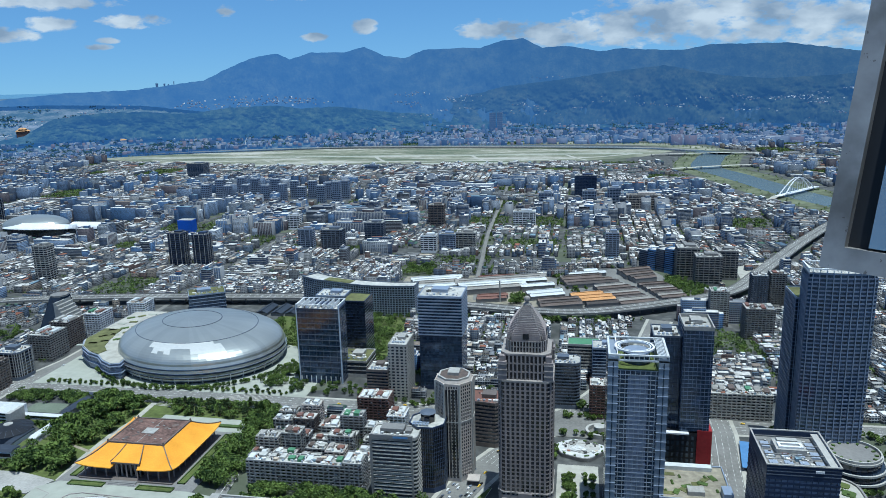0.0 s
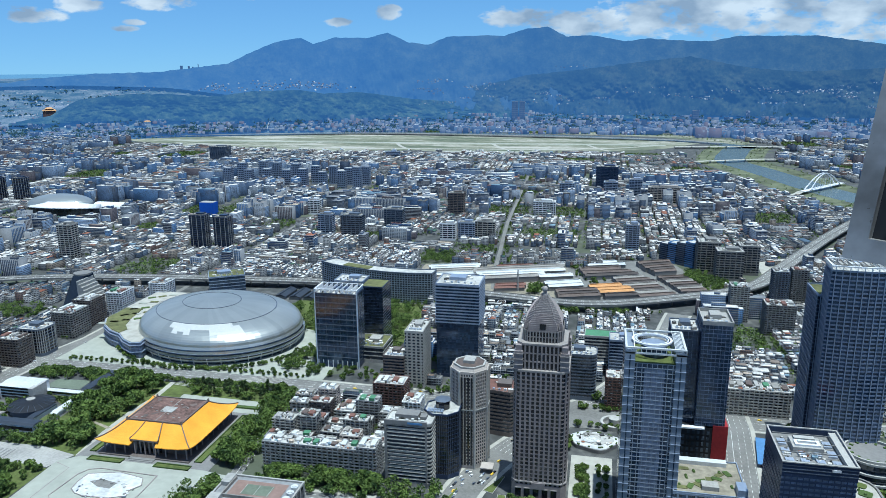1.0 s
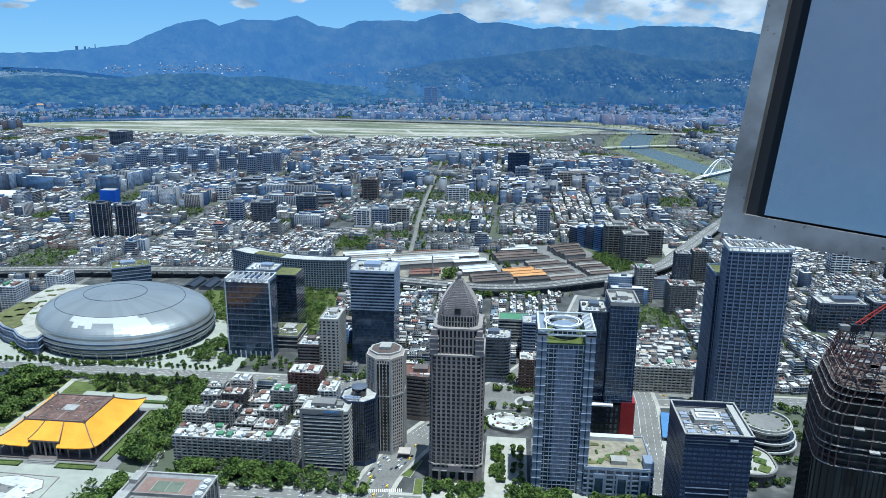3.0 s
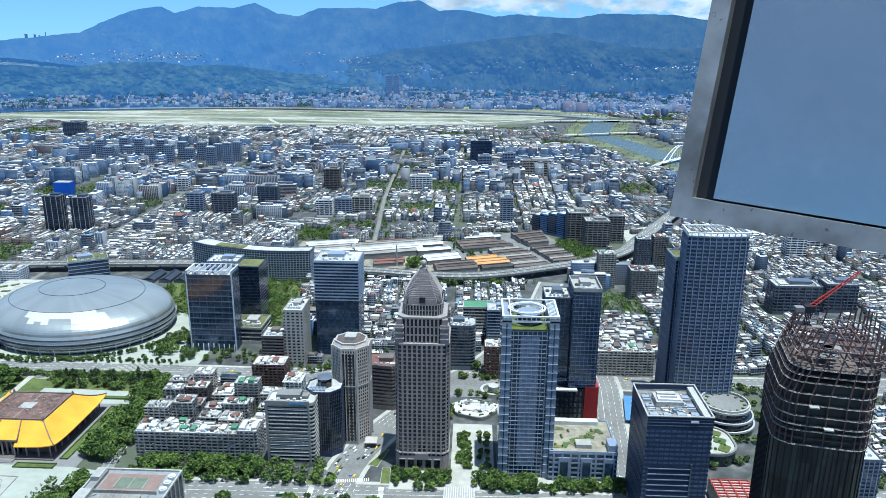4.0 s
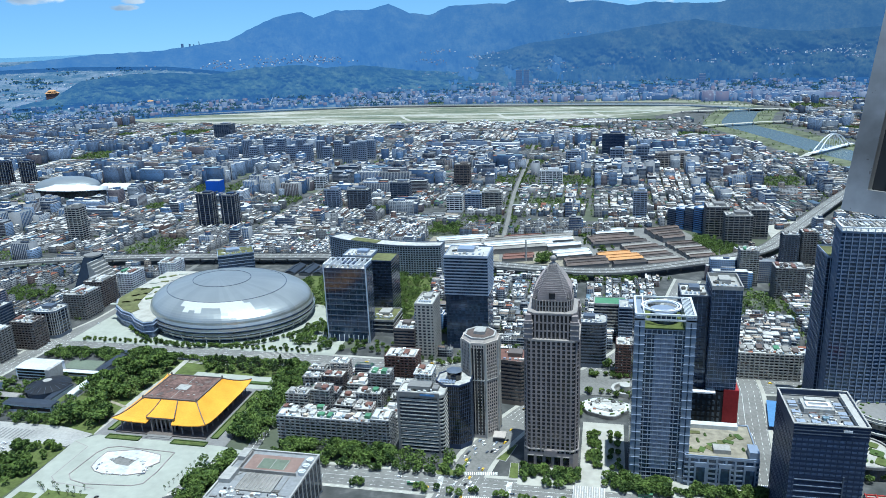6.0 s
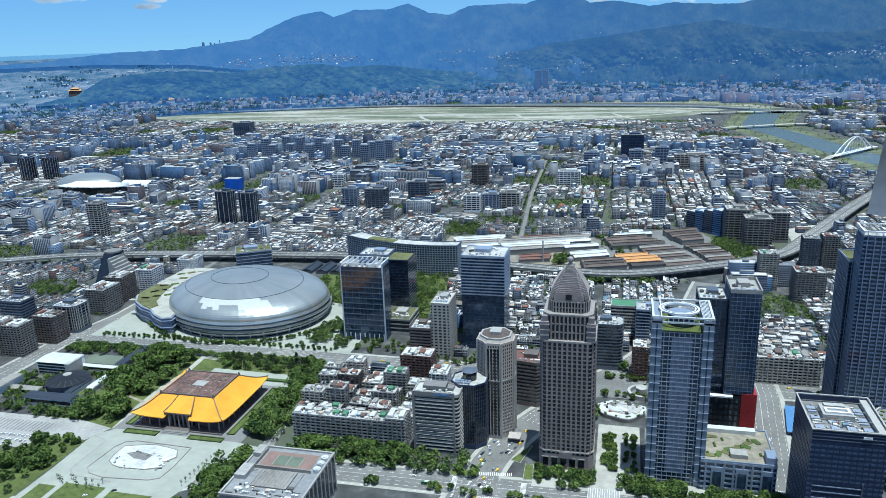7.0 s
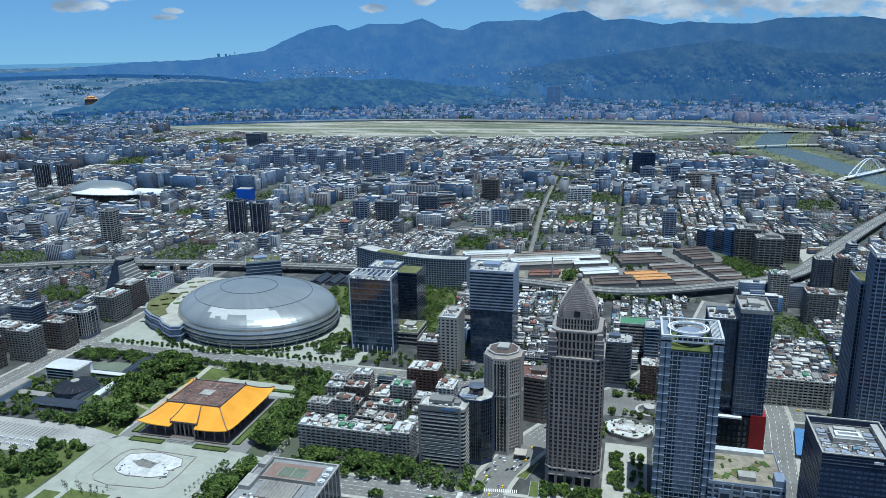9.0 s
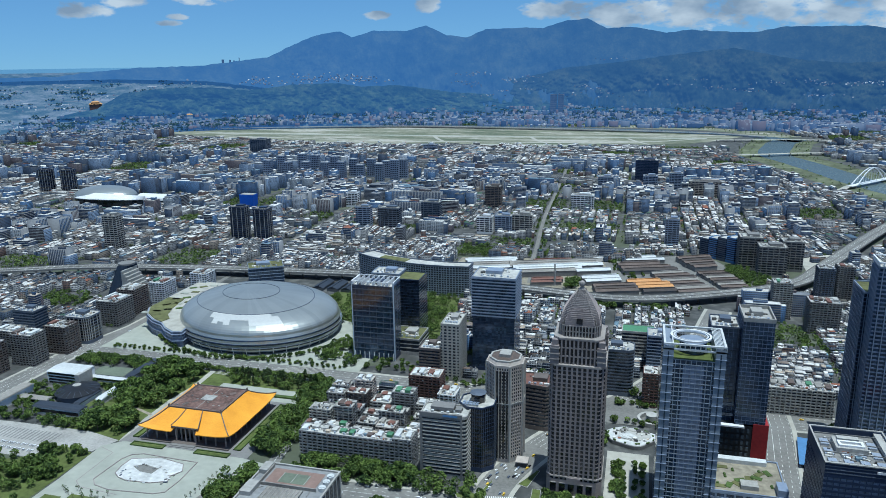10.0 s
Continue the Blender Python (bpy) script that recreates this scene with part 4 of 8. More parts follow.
# town at the foot of the hills: rows of flats, office blocks and houses among trees
rows = [(*r[:7], 0, 1) for r in town if r[1] >= 3950]
leafy = []
for _ in range(3600):
    az = rng.uniform(-44, 26)
    low = -5.0 if az > -20 else -4.7
    el = low + abs(rng.gauss(0, 0.62))
    if el > -3.05 or (az < -26 and el > -4.3 and rng.random() < 0.7) or (-27 < az < -19.5 and rng.random() < 0.5):
        continue
    x, y, z = far_point(az, el, -25)
    k = rng.random()
    scale = 0.75 if az < -20 else 1.0
    w, turn = rng.uniform(9, 30), radians(-az + rng.uniform(-15, 15))
    if k < 0.4:  # houses and halls with pale roofs
        rows.append((x, y, z - 12, w, rng.uniform(8, 16), 12 + rng.uniform(1.5, 5) * scale, turn, 0, 1))
    elif k < 0.66:
        rows.append((x, y, z - 12, w, 12, 12 + rng.uniform(4, 12) * scale, turn, 0, rng.choice((0, 1))))
    elif k < 0.72 and el < -3.8:  # a row of like flats
        n, h = rng.randrange(3, 8), rng.uniform(9, 18) * scale
        for q in range(n):
            xx, yy, zz = far_point(az + q * 0.3, el, -25)
            rows.append((xx, yy, zz - 12, rng.uniform(16, 21), 9, 12 + h * rng.uniform(0.92, 1.08), radians(-az), 0, 1))
    elif k < 0.735 and el < -3.7:  # office towers
        rows.append((x, y, z - 12, rng.uniform(14, 34), 12, 12 + rng.uniform(16, 40) * scale, radians(-az), 0, 0))
    else:
        for _ in range(rng.randrange(4, 9)):
            leafy.append(far_point(az + rng.gauss(0, 0.16), el + rng.gauss(0, 0.05), -30))
for _ in range(1500):  # towns and roads of the far plain
    az, el = rng.uniform(-48, -33.5), -4.9 + 3.9 * rng.random()
    if noise.noise((az * 0.5, el * 1.6, 2.0)) < -0.05:
        continue
    x, y, z = far_point(az, el, -3)
    k, q = rng.random(), 0.5 + 0.5 * (-el - 0.9) / 4
    if k < 0.16:
        rows.append((x, y, z - 4, rng.uniform(25, 110) * q, rng.uniform(3, 8), 4.4, radians(-az + rng.uniform(-4, 4)), 1, 1))
    elif k < 0.3:
        leafy += [far_point(az + rng.gauss(0, 0.3), el + rng.gauss(0, 0.03), -6) for _ in range(8)]
    else:
        w = rng.uniform(4, 13) * q
        rows.append((x, y, z - 6, w, w, 6 + rng.uniform(1.5, 7) * q, radians(-az), rng.choice((0, 0, 1)), 1))
for _ in range(16):  # far town clusters behind the low hill
    ca, ce = rng.uniform(-33, -20), rng.uniform(-1.9, -1.2)
    for _ in range(rng.randrange(4, 16)):
        x, y, z = far_point(ca + rng.gauss(0, 0.6), ce + rng.gauss(0, 0.1), -150)
        w = rng.uniform(3, 8)
        rows.append((x, y, z - 5, w * 1.5, 4, 5 + rng.uniform(1, 3.5), 0, rng.choice((0, 0, 1)), 1))
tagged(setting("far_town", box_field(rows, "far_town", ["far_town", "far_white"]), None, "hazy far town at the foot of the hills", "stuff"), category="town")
mb = MB()
for x, y, z in leafy:
    w = rng.uniform(3.0, 6.5)
    for _ in range(3):
        a, b = rng.uniform(0, 6.28), rng.uniform(0.5, 1.0) * w
        ox, oy, oz = rng.uniform(-w, w), rng.uniform(-w, w), rng.uniform(0, w * 0.5)
        mb.add([(x + ox + b * math.cos(a), y + oy + b * math.sin(a), z + oz - 2), (x + ox - b * math.sin(a), y + oy + b * math.cos(a), z + oz - 2),
                (x + ox - b * math.cos(a), y + oy - b * math.sin(a), z + oz - 2), (x + ox + b * math.sin(a), y + oy - b * math.cos(a), z + oz - 2), (x + ox, y + oy, z + oz + w * 0.9)],
               [(0, 1, 4), (1, 2, 4), (2, 3, 4), (3, 0, 4)])
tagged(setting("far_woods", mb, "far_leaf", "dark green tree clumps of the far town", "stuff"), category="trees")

# small houses on the mountain slopes
rows = []
for _ in range(60):
    ca, ce = rng.uniform(-15, 24), rng.triangular(-3.4, -0.2, -2.6)
    wide, flat = rng.uniform(0.2, 0.9), rng.uniform(0.02, 0.09)
    for _ in range(rng.randrange(3, 16)):
        az, el = ca + rng.gauss(0, wide), ce + rng.gauss(0, flat)
        x, y, z = far_point(az, el, -150)
        rows.append((x, y, z - 4, rng.uniform(2.0, 9.0), 4, 4 + rng.uniform(0.7, 2.4), 0, rng.choice((0, 0, 1)), 1))
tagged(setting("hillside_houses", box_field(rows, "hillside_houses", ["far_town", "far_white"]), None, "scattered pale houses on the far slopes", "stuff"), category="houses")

# ---------- trees ----------


def crown(mb, cx, cy, z, rx, rz, count, size, r):
    for _ in range(count):
        u, t = r.uniform(-0.7, 1), r.uniform(0, 2 * math.pi)
        k = r.uniform(0.5, 1.0) ** 0.5 * (1 + 0.1 * math.sin(3 * t + cx) + 0.06 * math.sin(5 * t))
        s = math.sqrt(1 - u * u)
        p = Vector((cx + rx * k * s * math.cos(t), cy + rx * k * s * math.sin(t), z + rz * k * u))
        a = Vector((r.gauss(0, 1), r.gauss(0, 1), r.gauss(0, 0.6))).normalized() * size * r.uniform(0.6, 1.2)
        b = a.cross(Vector((r.gauss(0, 1), r.gauss(0, 1), r.gauss(0, 1)))).normalized() * size * r.uniform(0.5, 1.0)
        mb.add([p - a, p - b * 0.8, p + a, p + b + Vector((0, 0, 0.2 * size))], [(0, 1, 2), (0, 2, 3)])


def tree_meshes(seed, broad):
    r = random.Random(seed)
    tk = MB()
    tk.cyl(0, 0, -0.2, 0.38, 3.4, 7, r2=0.24)
    for k in range(5):
        t = k * 1.256 + r.uniform(-0.3, 0.3)
        tk.beam((0, 0, 2.6 + 0.2 * k), (1.9 * math.cos(t), 1.9 * math.sin(t), 5.0 + r.uniform(0, 1.2)), 0.2)
    cr = MB()
    if broad:
        for k in range(7):
            t = k * 0.9
            crown(cr, 2.1 * math.cos(t) * (k > 0), 2.1 * math.sin(t) * (k > 0), 5.2 + r.uniform(-0.5, 1.2), 2.3, 1.8, 90, 0.9, r)
    else:
        for k in range(5):
            crown(cr, r.uniform(-0.5, 0.5), r.uniform(-0.5, 0.5), 3.6 + k * 1.35, 1.9 - 0.26 * k, 1.1, 42, 0.7, r)
    return tk.mesh("trunk", "bark"), cr.mesh("crown", "leaf" if broad else "leaf_dark")


TREE_KINDS = [tree_meshes(21, True), tree_meshes(22, True), tree_meshes(23, True), tree_meshes(24, False)]
tree_count = 0


def tree(x, y, s=1.0, kind=None, group="park trees", z=0.0):
    global tree_count
    tree_count += 1
    k = rng.choice((0, 1, 2)) if kind is None else kind
    ob = thing("tree", "round-crowned dark green broadleaf tree" if k < 3 else "slim dark green tree beside the avenue", "tree", x, y, z, rng.uniform(0, 360), group)
    ob.scale = (s, s, s * rng.uniform(0.85, 1.1))
    part("trunk", TREE_KINDS[k][0], None, ob)
    part("crown", TREE_KINDS[k][1], None, ob)
    return ob
# ---------- towers ----------


def edge_spots(poly, spacing):
    """Even places along each side of an outline: x, y and the side's turn."""
    res = []
    n = len(poly)
    for i in range(n):
        a, b = Vector(poly[i]), Vector(poly[(i + 1) % n])
        L = (b - a).length
        k = max(1, round(L / spacing))
        rot = math.degrees(math.atan2(b.y - a.y, b.x - a.x))
        for j in range(k):
            p = a + (b - a) * (j + 0.5) / k
            res.append((p.x, p.y, rot))
    return res


def shaft(ob, poly, z0, z1, glass_mat, band_mat=None, fh=3.8, band_h=1.2, proud=0.3, fin_mat=None, fin_gap=4.0, fin_w=0.5, fin_d=0.6, name="glass_body", band="floor_band"):
    """A storeyed shaft: glass core, one band a floor, upright fins."""
    part(name, MB().prism(poly, z0, z1), glass_mat, ob)
    if band_mat:
        me = MB().prism(outset(poly, proud), 0, band_h).mesh(band, band_mat)
        n = int((z1 - z0) / fh)
        for i in range(n):
            part(band, me, None, ob, at=(0, 0, z0 + (i + 1) * (z1 - z0) / n - band_h))
    if fin_mat:
        me = MB().box(-fin_w / 2, -fin_d, 0, fin_w / 2, 0.2, z1 - z0).mesh("fin", fin_mat)
        for x, y, rot in edge_spots(poly, fin_gap):
            part("fin", me, None, ob, at=(x, y, z0), rz=rot)


def clutter(ob, w, d, z, r, n, mx=0.0, my=0.0, turn=0.0):
    """Rooftop odds and ends: tanks, ducts, sheds, pots and frames too small to count."""
    mb = MB()
    for _ in range(n):
        big = r.random() < 0.25
        a, b = (r.uniform(2.5, 6), r.uniform(2, 4)) if big else (r.uniform(0.6, 2.2), r.uniform(0.6, 1.8))
        mb.obox(mx + r.uniform(-0.42, 0.42) * w, my + r.uniform(-0.4, 0.4) * d, z, min(a, w * 0.3), min(b, d * 0.3), r.uniform(0.5, 2.6), turn + r.choice((0, 0, 0.3)))
    return tagged(part("roof_clutter", mb, "town_roof", ob), "rooftop tanks, ducts and small sheds", kind="stuff")


def roof_kit(ob, poly, z, wall_mat, roof_mat="roof", h=1.4, seed=1, plant=True):
    """Parapet, roof deck, plant room and cooling units."""
    deck = part("roof_deck", MB().prism(outset(poly, -0.3), z, z + 0.15), roof_mat, ob)
    part("parapet", MB().rim(outset(poly, 0.35), outset(poly, -0.6), z - 0.3, z + h), wall_mat, ob)
    if not plant:
        return
    r = random.Random(seed)
    px = [p[0] for p in poly]
    py = [p[1] for p in poly]
    w, d = max(px) - min(px), max(py) - min(py)
    mx, my = (max(px) + min(px)) / 2, (max(py) + min(py)) / 2
    clutter(ob, w * 0.9, d * 0.9, z + 0.15, r, 22, mx, my)
    part("plant_room", MB().obox(mx + r.uniform(-0.1, 0.1) * w, my + d * 0.1, z + 0.15, w * 0.38, d * 0.36, 4.2), wall_mat, deck)
    unit = MB().box(-1.2, -1.2, 0, 1.2, 1.2, 1.8).cyl(0, 0, 1.8, 0.9, 0.4, 10).mesh("cooling_unit", "steel")
    for k in range(5):
        part("cooling_unit", unit, None, deck, at=(mx + (k - 2) * w * 0.15, my - d * 0.3, z + 0.15))


def office(label, x, y, w, d, h, glass_mat="g_dark", band_mat="slate", rz=0, poly=None, seed=1, base=5.0, name="office_tower", category="tower", group="", roof_mat="roof", plant=True, **kw):
    ob = thing(name, label, category, x, y, 0, rz, group)
    poly = poly or rect(w, d)
    part("base", MB().prism(outset(poly, 0.25), 0, base), band_mat or glass_mat, ob)
    shaft(ob, poly, base, h, glass_mat, band_mat, **kw)
    roof_kit(ob, poly, h, band_mat or "concrete", roof_mat, seed=seed, plant=plant)
    return ob


def flats(label, x, y, w, d, h, wall="concrete", rz=0, balcony=True, seed=1, group="", bays=5.0, name="apartment_block"):
    """A block of flats: walls, a window strip and a balcony rail per floor, piers, rooftop sheds."""
    ob = thing(name, label, "apartment block", x, y, 0, rz, group)
    r = random.Random(seed)
    part("wall", MB().prism(rect(w, d), 0, h), wall, ob)
    n = max(2, int(h / 3.2))
    win = MB().prism(rect(w + 0.12, d + 0.12), 0, 1.5).mesh("window_strip", "g_window")
    slab = MB().prism(rect(w + 1.4, d + 1.4), 0, 0.85).mesh("balcony", wall)
    for i in range(n):
        z = (i + 0.45) * h / n
        part("window_strip", win, None, ob, at=(0, 0, z))
        if balcony:
            part("balcony", slab, None, ob, at=(0, 0, z - 1.0))
    pier = MB().box(-0.45, -0.75, 0, 0.45, 0.3, h).mesh("pier", wall)
    for px, py, rot in edge_spots(rect(w, d), bays):
        part("pier", pier, None, ob, at=(px, py, 0), rz=rot)
    part("parapet", MB().rim(rect(w + 0.8, d + 0.8), rect(w - 0.4, d - 0.4), h - 0.2, h + 1.1), wall, ob)
    deck = part("roof_deck", MB().prism(rect(w - 0.4, d - 0.4), h, h + 0.1), "roof", ob)
    for k in range(max(2, int(w / 9))):
        sx = -w / 2 + (k + 0.5) * w / max(2, int(w / 9))
        part("roof_shed", MB().obox(sx + r.uniform(-1, 1), r.uniform(-0.15, 0.2) * d, h + 0.1, r.uniform(4, 7), d * r.uniform(0.35, 0.65), r.uniform(2.2, 3.2)),
             r.choice(("tin_white", "tin_white", "tin_grey", "tin_red", "concrete", "roof", "tin_red", "green_paint", "tin_brown")), deck)
        if k == 0:
            clutter(ob, w, d, h + 0.1, r, int(w * d / 14), 0, 0)
            cage = MB()
            for px, py, rot in edge_spots(rect(w + 0.6, d + 0.6), 2.6):
                for q in range(n):
                    if r.random() < 0.3:
                        cage.obox(px, py, (q + 0.45) * h / n - 0.2, r.uniform(1.2, 2.2), r.uniform(0.6, 1.2), r.uniform(0.8, 1.9), radians(rot))
            tagged(part("facade_clutter", cage, "town_wall", ob), "window cages and air coolers on the front", kind="stuff")
        part("water_tank", MB().cyl(sx + 2.5, -d * 0.3, h + 0.1, 0.9, 2.0, 10), "steel", deck)
    return ob


# brown granite tower with a stepped crown
ob = thing("crowned_tower", "tall brown granite office tower with stepped domed crown and finial", "tower", -42.5, 627)
P1 = chamfer(47, 47, 4)
part("base", MB().prism(outset(P1, 1.0), 0, 15), "stone", ob)
for k in range(5):
    bay = part("entrance_bay", MB().box(-18 + 8 * k - 2.6, -24.9, 1.5, -18 + 8 * k + 2.6, -24.3, 11.5), "g_black", ob)
    part("bay_frame", MB().box(-18 + 8 * k - 3.0, -25.2, 11.5, -18 + 8 * k + 3.0, -24.3, 12.2), "stone_light", bay)
part("portal", MB().box(-6, -25.6, 12, 6, -24, 18), "stone", ob)
part("string_course", MB().prism(outset(P1, 1.3), 17.5, 18.6), "stone_light", ob)
shaft(ob, P1, 15, 125, "g_black", "stone", fh=3.9, band_h=1.25, proud=0.1, fin_mat="stone", fin_gap=4.3, fin_w=1.7, fin_d=0.75)
part("cornice", MB().prism(outset(P1, 0.8), 124.5, 126), "stone_light", ob)
P2 = chamfer(42, 42, 5)
shaft(ob, P2, 126, 149, "g_black", "stone", fh=7.6, band_h=1.3, proud=0.35, fin_mat="stone", fin_gap=3.6, fin_w=1.4, fin_d=0.9)
for sx in (-1, 1):
    for sy in (-1, 1):
        tur = part("corner_turret", MB().obox(sx * 20, sy * 20, 126, 7.5, 7.5, 17), "stone", ob)
        for q in range(3):
            part("turret_course", MB().obox(sx * 20, sy * 20, 130 + q * 5, 8.3, 8.3, 0.7), "stone_light", tur)
        part("turret_cap", MB().obox(sx * 20, sy * 20, 143, 5.0, 5.0, 5), "stone", tur)
part("cornice", MB().prism(outset(P2, 0.6), 148.6, 149.8), "stone_light", ob)
P3 = chamfer(34, 34, 5)
shaft(ob, P3, 149.8, 160, "g_black", "stone", fh=5.0, band_h=0.9, fin_mat="stone_light", fin_gap=2.6, fin_w=1.1, fin_d=0.8)
NC = 22
for k in range(NC):  # curved crown built of thin stepped courses
    t0, t1 = k / NC, (k + 1) / NC
    wa = 32.5 * (1 - t0 ** 1.75) ** 0.95 + 4.0 * t0
    z0, z1 = 160 + 28 * t0, 160 + 28 * t1
    part("crown_course", MB().prism(chamfer(wa, wa, wa * 0.17), z0, z0 + (z1 - z0) * 0.55), "stone", ob)
    part("crown_gutter", MB().prism(chamfer(wa - 1.2, wa - 1.2, wa * 0.16), z0 + (z1 - z0) * 0.55, z1), "concrete_dark", ob)
for rz in (0, 90, 180, 270):
    for k in range(9):  # stepped rounded gable before the crown
        t = k / 9
        w = 12.5 * math.sqrt(max(0.02, 1 - t * t))
        part("gable_course", MB().box(-w, -16.9 + 5 * t * t, 160 + 14 * t, w, -13.5 + 4 * t, 160 + 14 * (t + 0.115)), "stone", ob, rz=rz)
    part("gable_window", MB().box(-2.6, -17.3, 161.5, 2.6, -16.7, 166.5), "g_black", ob, rz=rz)
    for sx in (-1, 1):
        part("hip_rib", MB().beam((sx * 14.3, -14.3, 161), (sx * 9.6, -9.6, 174), 0.9).beam((sx * 9.6, -9.6, 174), (sx * 2.6, -2.6, 188), 0.9), "stone_light", ob, rz=rz)
part("lantern", MB().cyl(0, 0, 187, 3.0, 3.0, 8, r2=1.8), "stone_light", ob)
fin = MB()
for a in range(6):
    z0, z1 = -3 + a, -2 + a
    fin.cyl(0, 0, 193 + z0, math.sqrt(max(0.05, 9 - z0 * z0)) * 0.9, 1.0, 10, r2=math.sqrt(max(0.05, 9 - z1 * z1)) * 0.9)
part("finial_ball", fin, "stone_light", ob)

# steel-grey tower with open crown frame
ob = thing("framed_tower", "steel-grey glass office tower with open rooftop frame and ring", "tower", 51.5, 618)
CW = rect(33, 42)
shaft(ob, CW, 0, 143, "g_blue", "frame_panel", fh=4.0, band_h=0.6, proud=0.5, fin_mat="frame_panel", fin_gap=4.1, fin_w=0.6, fin_d=0.6)
for x0, x1 in ((-24.5, -16.3), (16.3, 24.5)):
    part("side_pylon", MB().box(x0, -22.5, 0, x1, 22, 154), "frame_panel", ob)
    for k in range(18):
        part("pylon_ledge", MB().box(x0 - 0.4, -23.1, 6 + k * 8.2, x1 + 0.4, -22.5, 6.5 + k * 8.2), "silver", ob)
    part("pylon_slot", MB().box((x0 + x1) / 2 - 0.5, -22.75, 4, (x0 + x1) / 2 + 0.5, -22.45, 150), "g_blue", ob)
    part("side_glazing", MB().box(x0 - 0.15 if x0 < 0 else x1, -16, 8, x0 if x0 < 0 else x1 + 0.15, 16, 148), "g_blue", ob)
part("terrace", MB().prism(CW, 143, 143.4), "lawn", ob)
part("light_core", MB().box(-8.2, -21.25, 12, 8.2, -20.8, 138), "g_pale", ob, "paler glass in the middle of the front")
part("drum", MB().cyl(0, 0, 143.4, 11, 9, 24), "g_blue", ob)
part("drum_deck", MB().cyl(0, 0, 152.4, 11.5, 0.6, 24), "silver", ob)
for k in range(2):
    part("crown_frame", MB().rim(rect(49, 45), rect(45.5, 41.5), 151 + k * 4.4, 152.4 + k * 4.4), "tin_white", ob)
for k in range(13):
    part("crown_post", MB().box(-24 + k * 4, -22.4, 152, -23.3 + k * 4, -21.7, 156), "tin_white", ob)
for k in range(9):
    part("crown_beam", MB().box(15.5 + k * 1.0, -20.5, 155.6, 15.9 + k * 1.0, 20.5, 156.4), "tin_white", ob)
circ = lambda r: [(-2 + r * 1.12 * math.cos(2 * math.pi * i / 32), r * math.sin(2 * math.pi * i / 32)) for i in range(32)]
part("crown_ring", MB().rim(circ(15), circ(13.4), 155.4, 156.8), "white", ob)
part("crown_ring", MB().rim(circ(12.4), circ(11.6), 155.4, 156.8), "white", ob)
part("crown_beam", MB().box(-17.5, -20.5, 155.6, -16.7, 20.5, 156.6), "white", ob)

# its podium with planted roof
ob = thing("podium_block", "grey stone podium block with planted roof terrace", "building", 103, 622)
PP = rect(60, 58)
shaft(ob, PP, 0, 29, "g_blue", "silver", fh=4.8, band_h=1.6, proud=0.5, fin_mat="silver", fin_gap=7.5, fin_w=1.6, fin_d=0.8)
for k in range(3):
    part("wall_panel", MB().box(-22 + k * 20, -30.3, 3, -12 + k * 20, -29.5, 24), "silver", ob)
    part("window_bay", MB().box(-20.5 + k * 20, -30.6, 6, -13.5 + k * 20, -30.2, 20), "g_blue", ob)
roof_kit(ob, PP, 29, "silver", "soil", seed=5, plant=False)
for k in range(9):
    part("planting_bed", MB().obox(-22 + (k * 17) % 44, -20 + (k * 13) % 36, 29.15, 9, 5, 0.5, 0.4 * k), "hedge" if k % 2 else "green_roof", ob)
part("plant_room", MB().box(-6, -22, 29, 8, -12, 33), "concrete", ob)
part("pergola", MB().box(-28, 20, 29, 20, 27, 33), "tin_white", ob)
part("stair_tower", MB().box(22, -28, 29, 30, -14, 36), "silver", ob)
for k in range(14):
    part("shrub", MB().cyl(-24 + (k * 7.3) % 44, -16 + (k * 11.7) % 34, 29, 1.5, 1.6, 7, r2=0.8), "hedge", ob)

# dark glass pair with a red wall at its foot
ob = thing("dark_glass_tower", "dark glass twin-slab tower with red panel at its foot", "tower", 105, 712)
S1, S2 = rect(27, 40), rect(26, 34)
S1 = [(x + 9, y) for x, y in S1]
S2 = [(x - 18, y + 6) for x, y in S2]
shaft(ob, S1, 44, 147, "g_blue", "blue_panel", fh=4.1, band_h=0.6, proud=0.15, fin_mat="blue_panel", fin_gap=4.0, fin_w=0.25, fin_d=0.3)
roof_kit(ob, S1, 147, "concrete", "concrete", h=3.5, seed=7)
shaft(ob, S2, 40, 136, "g_blue", "navy", fh=4.1, band_h=0.6, proud=0.15, fin_mat="blue_panel", fin_gap=4.0, fin_w=0.25, fin_d=0.3)
roof_kit(ob, S2, 136, "slate", seed=8)
part("podium", MB().box(-32, -20, 0, 12, 22, 42), "black", ob)
for i in range(6):
    for k in range(9):
        part("podium_window", MB().box(-30 + k * 4.6, -20.35, 4 + i * 6.2, -27.4 + k * 4.6, -19.9, 8 + i * 6.2), "g_grey", ob)
part("red_wall", MB().box(12, -20.5, 0, 26, -4, 45).box(22, -4, 0, 26, 22, 45), "red", ob, "deep red metal cladding")
part("canopy", MB().box(-32, -24, 41.5, 4, -19, 43), "white", ob)

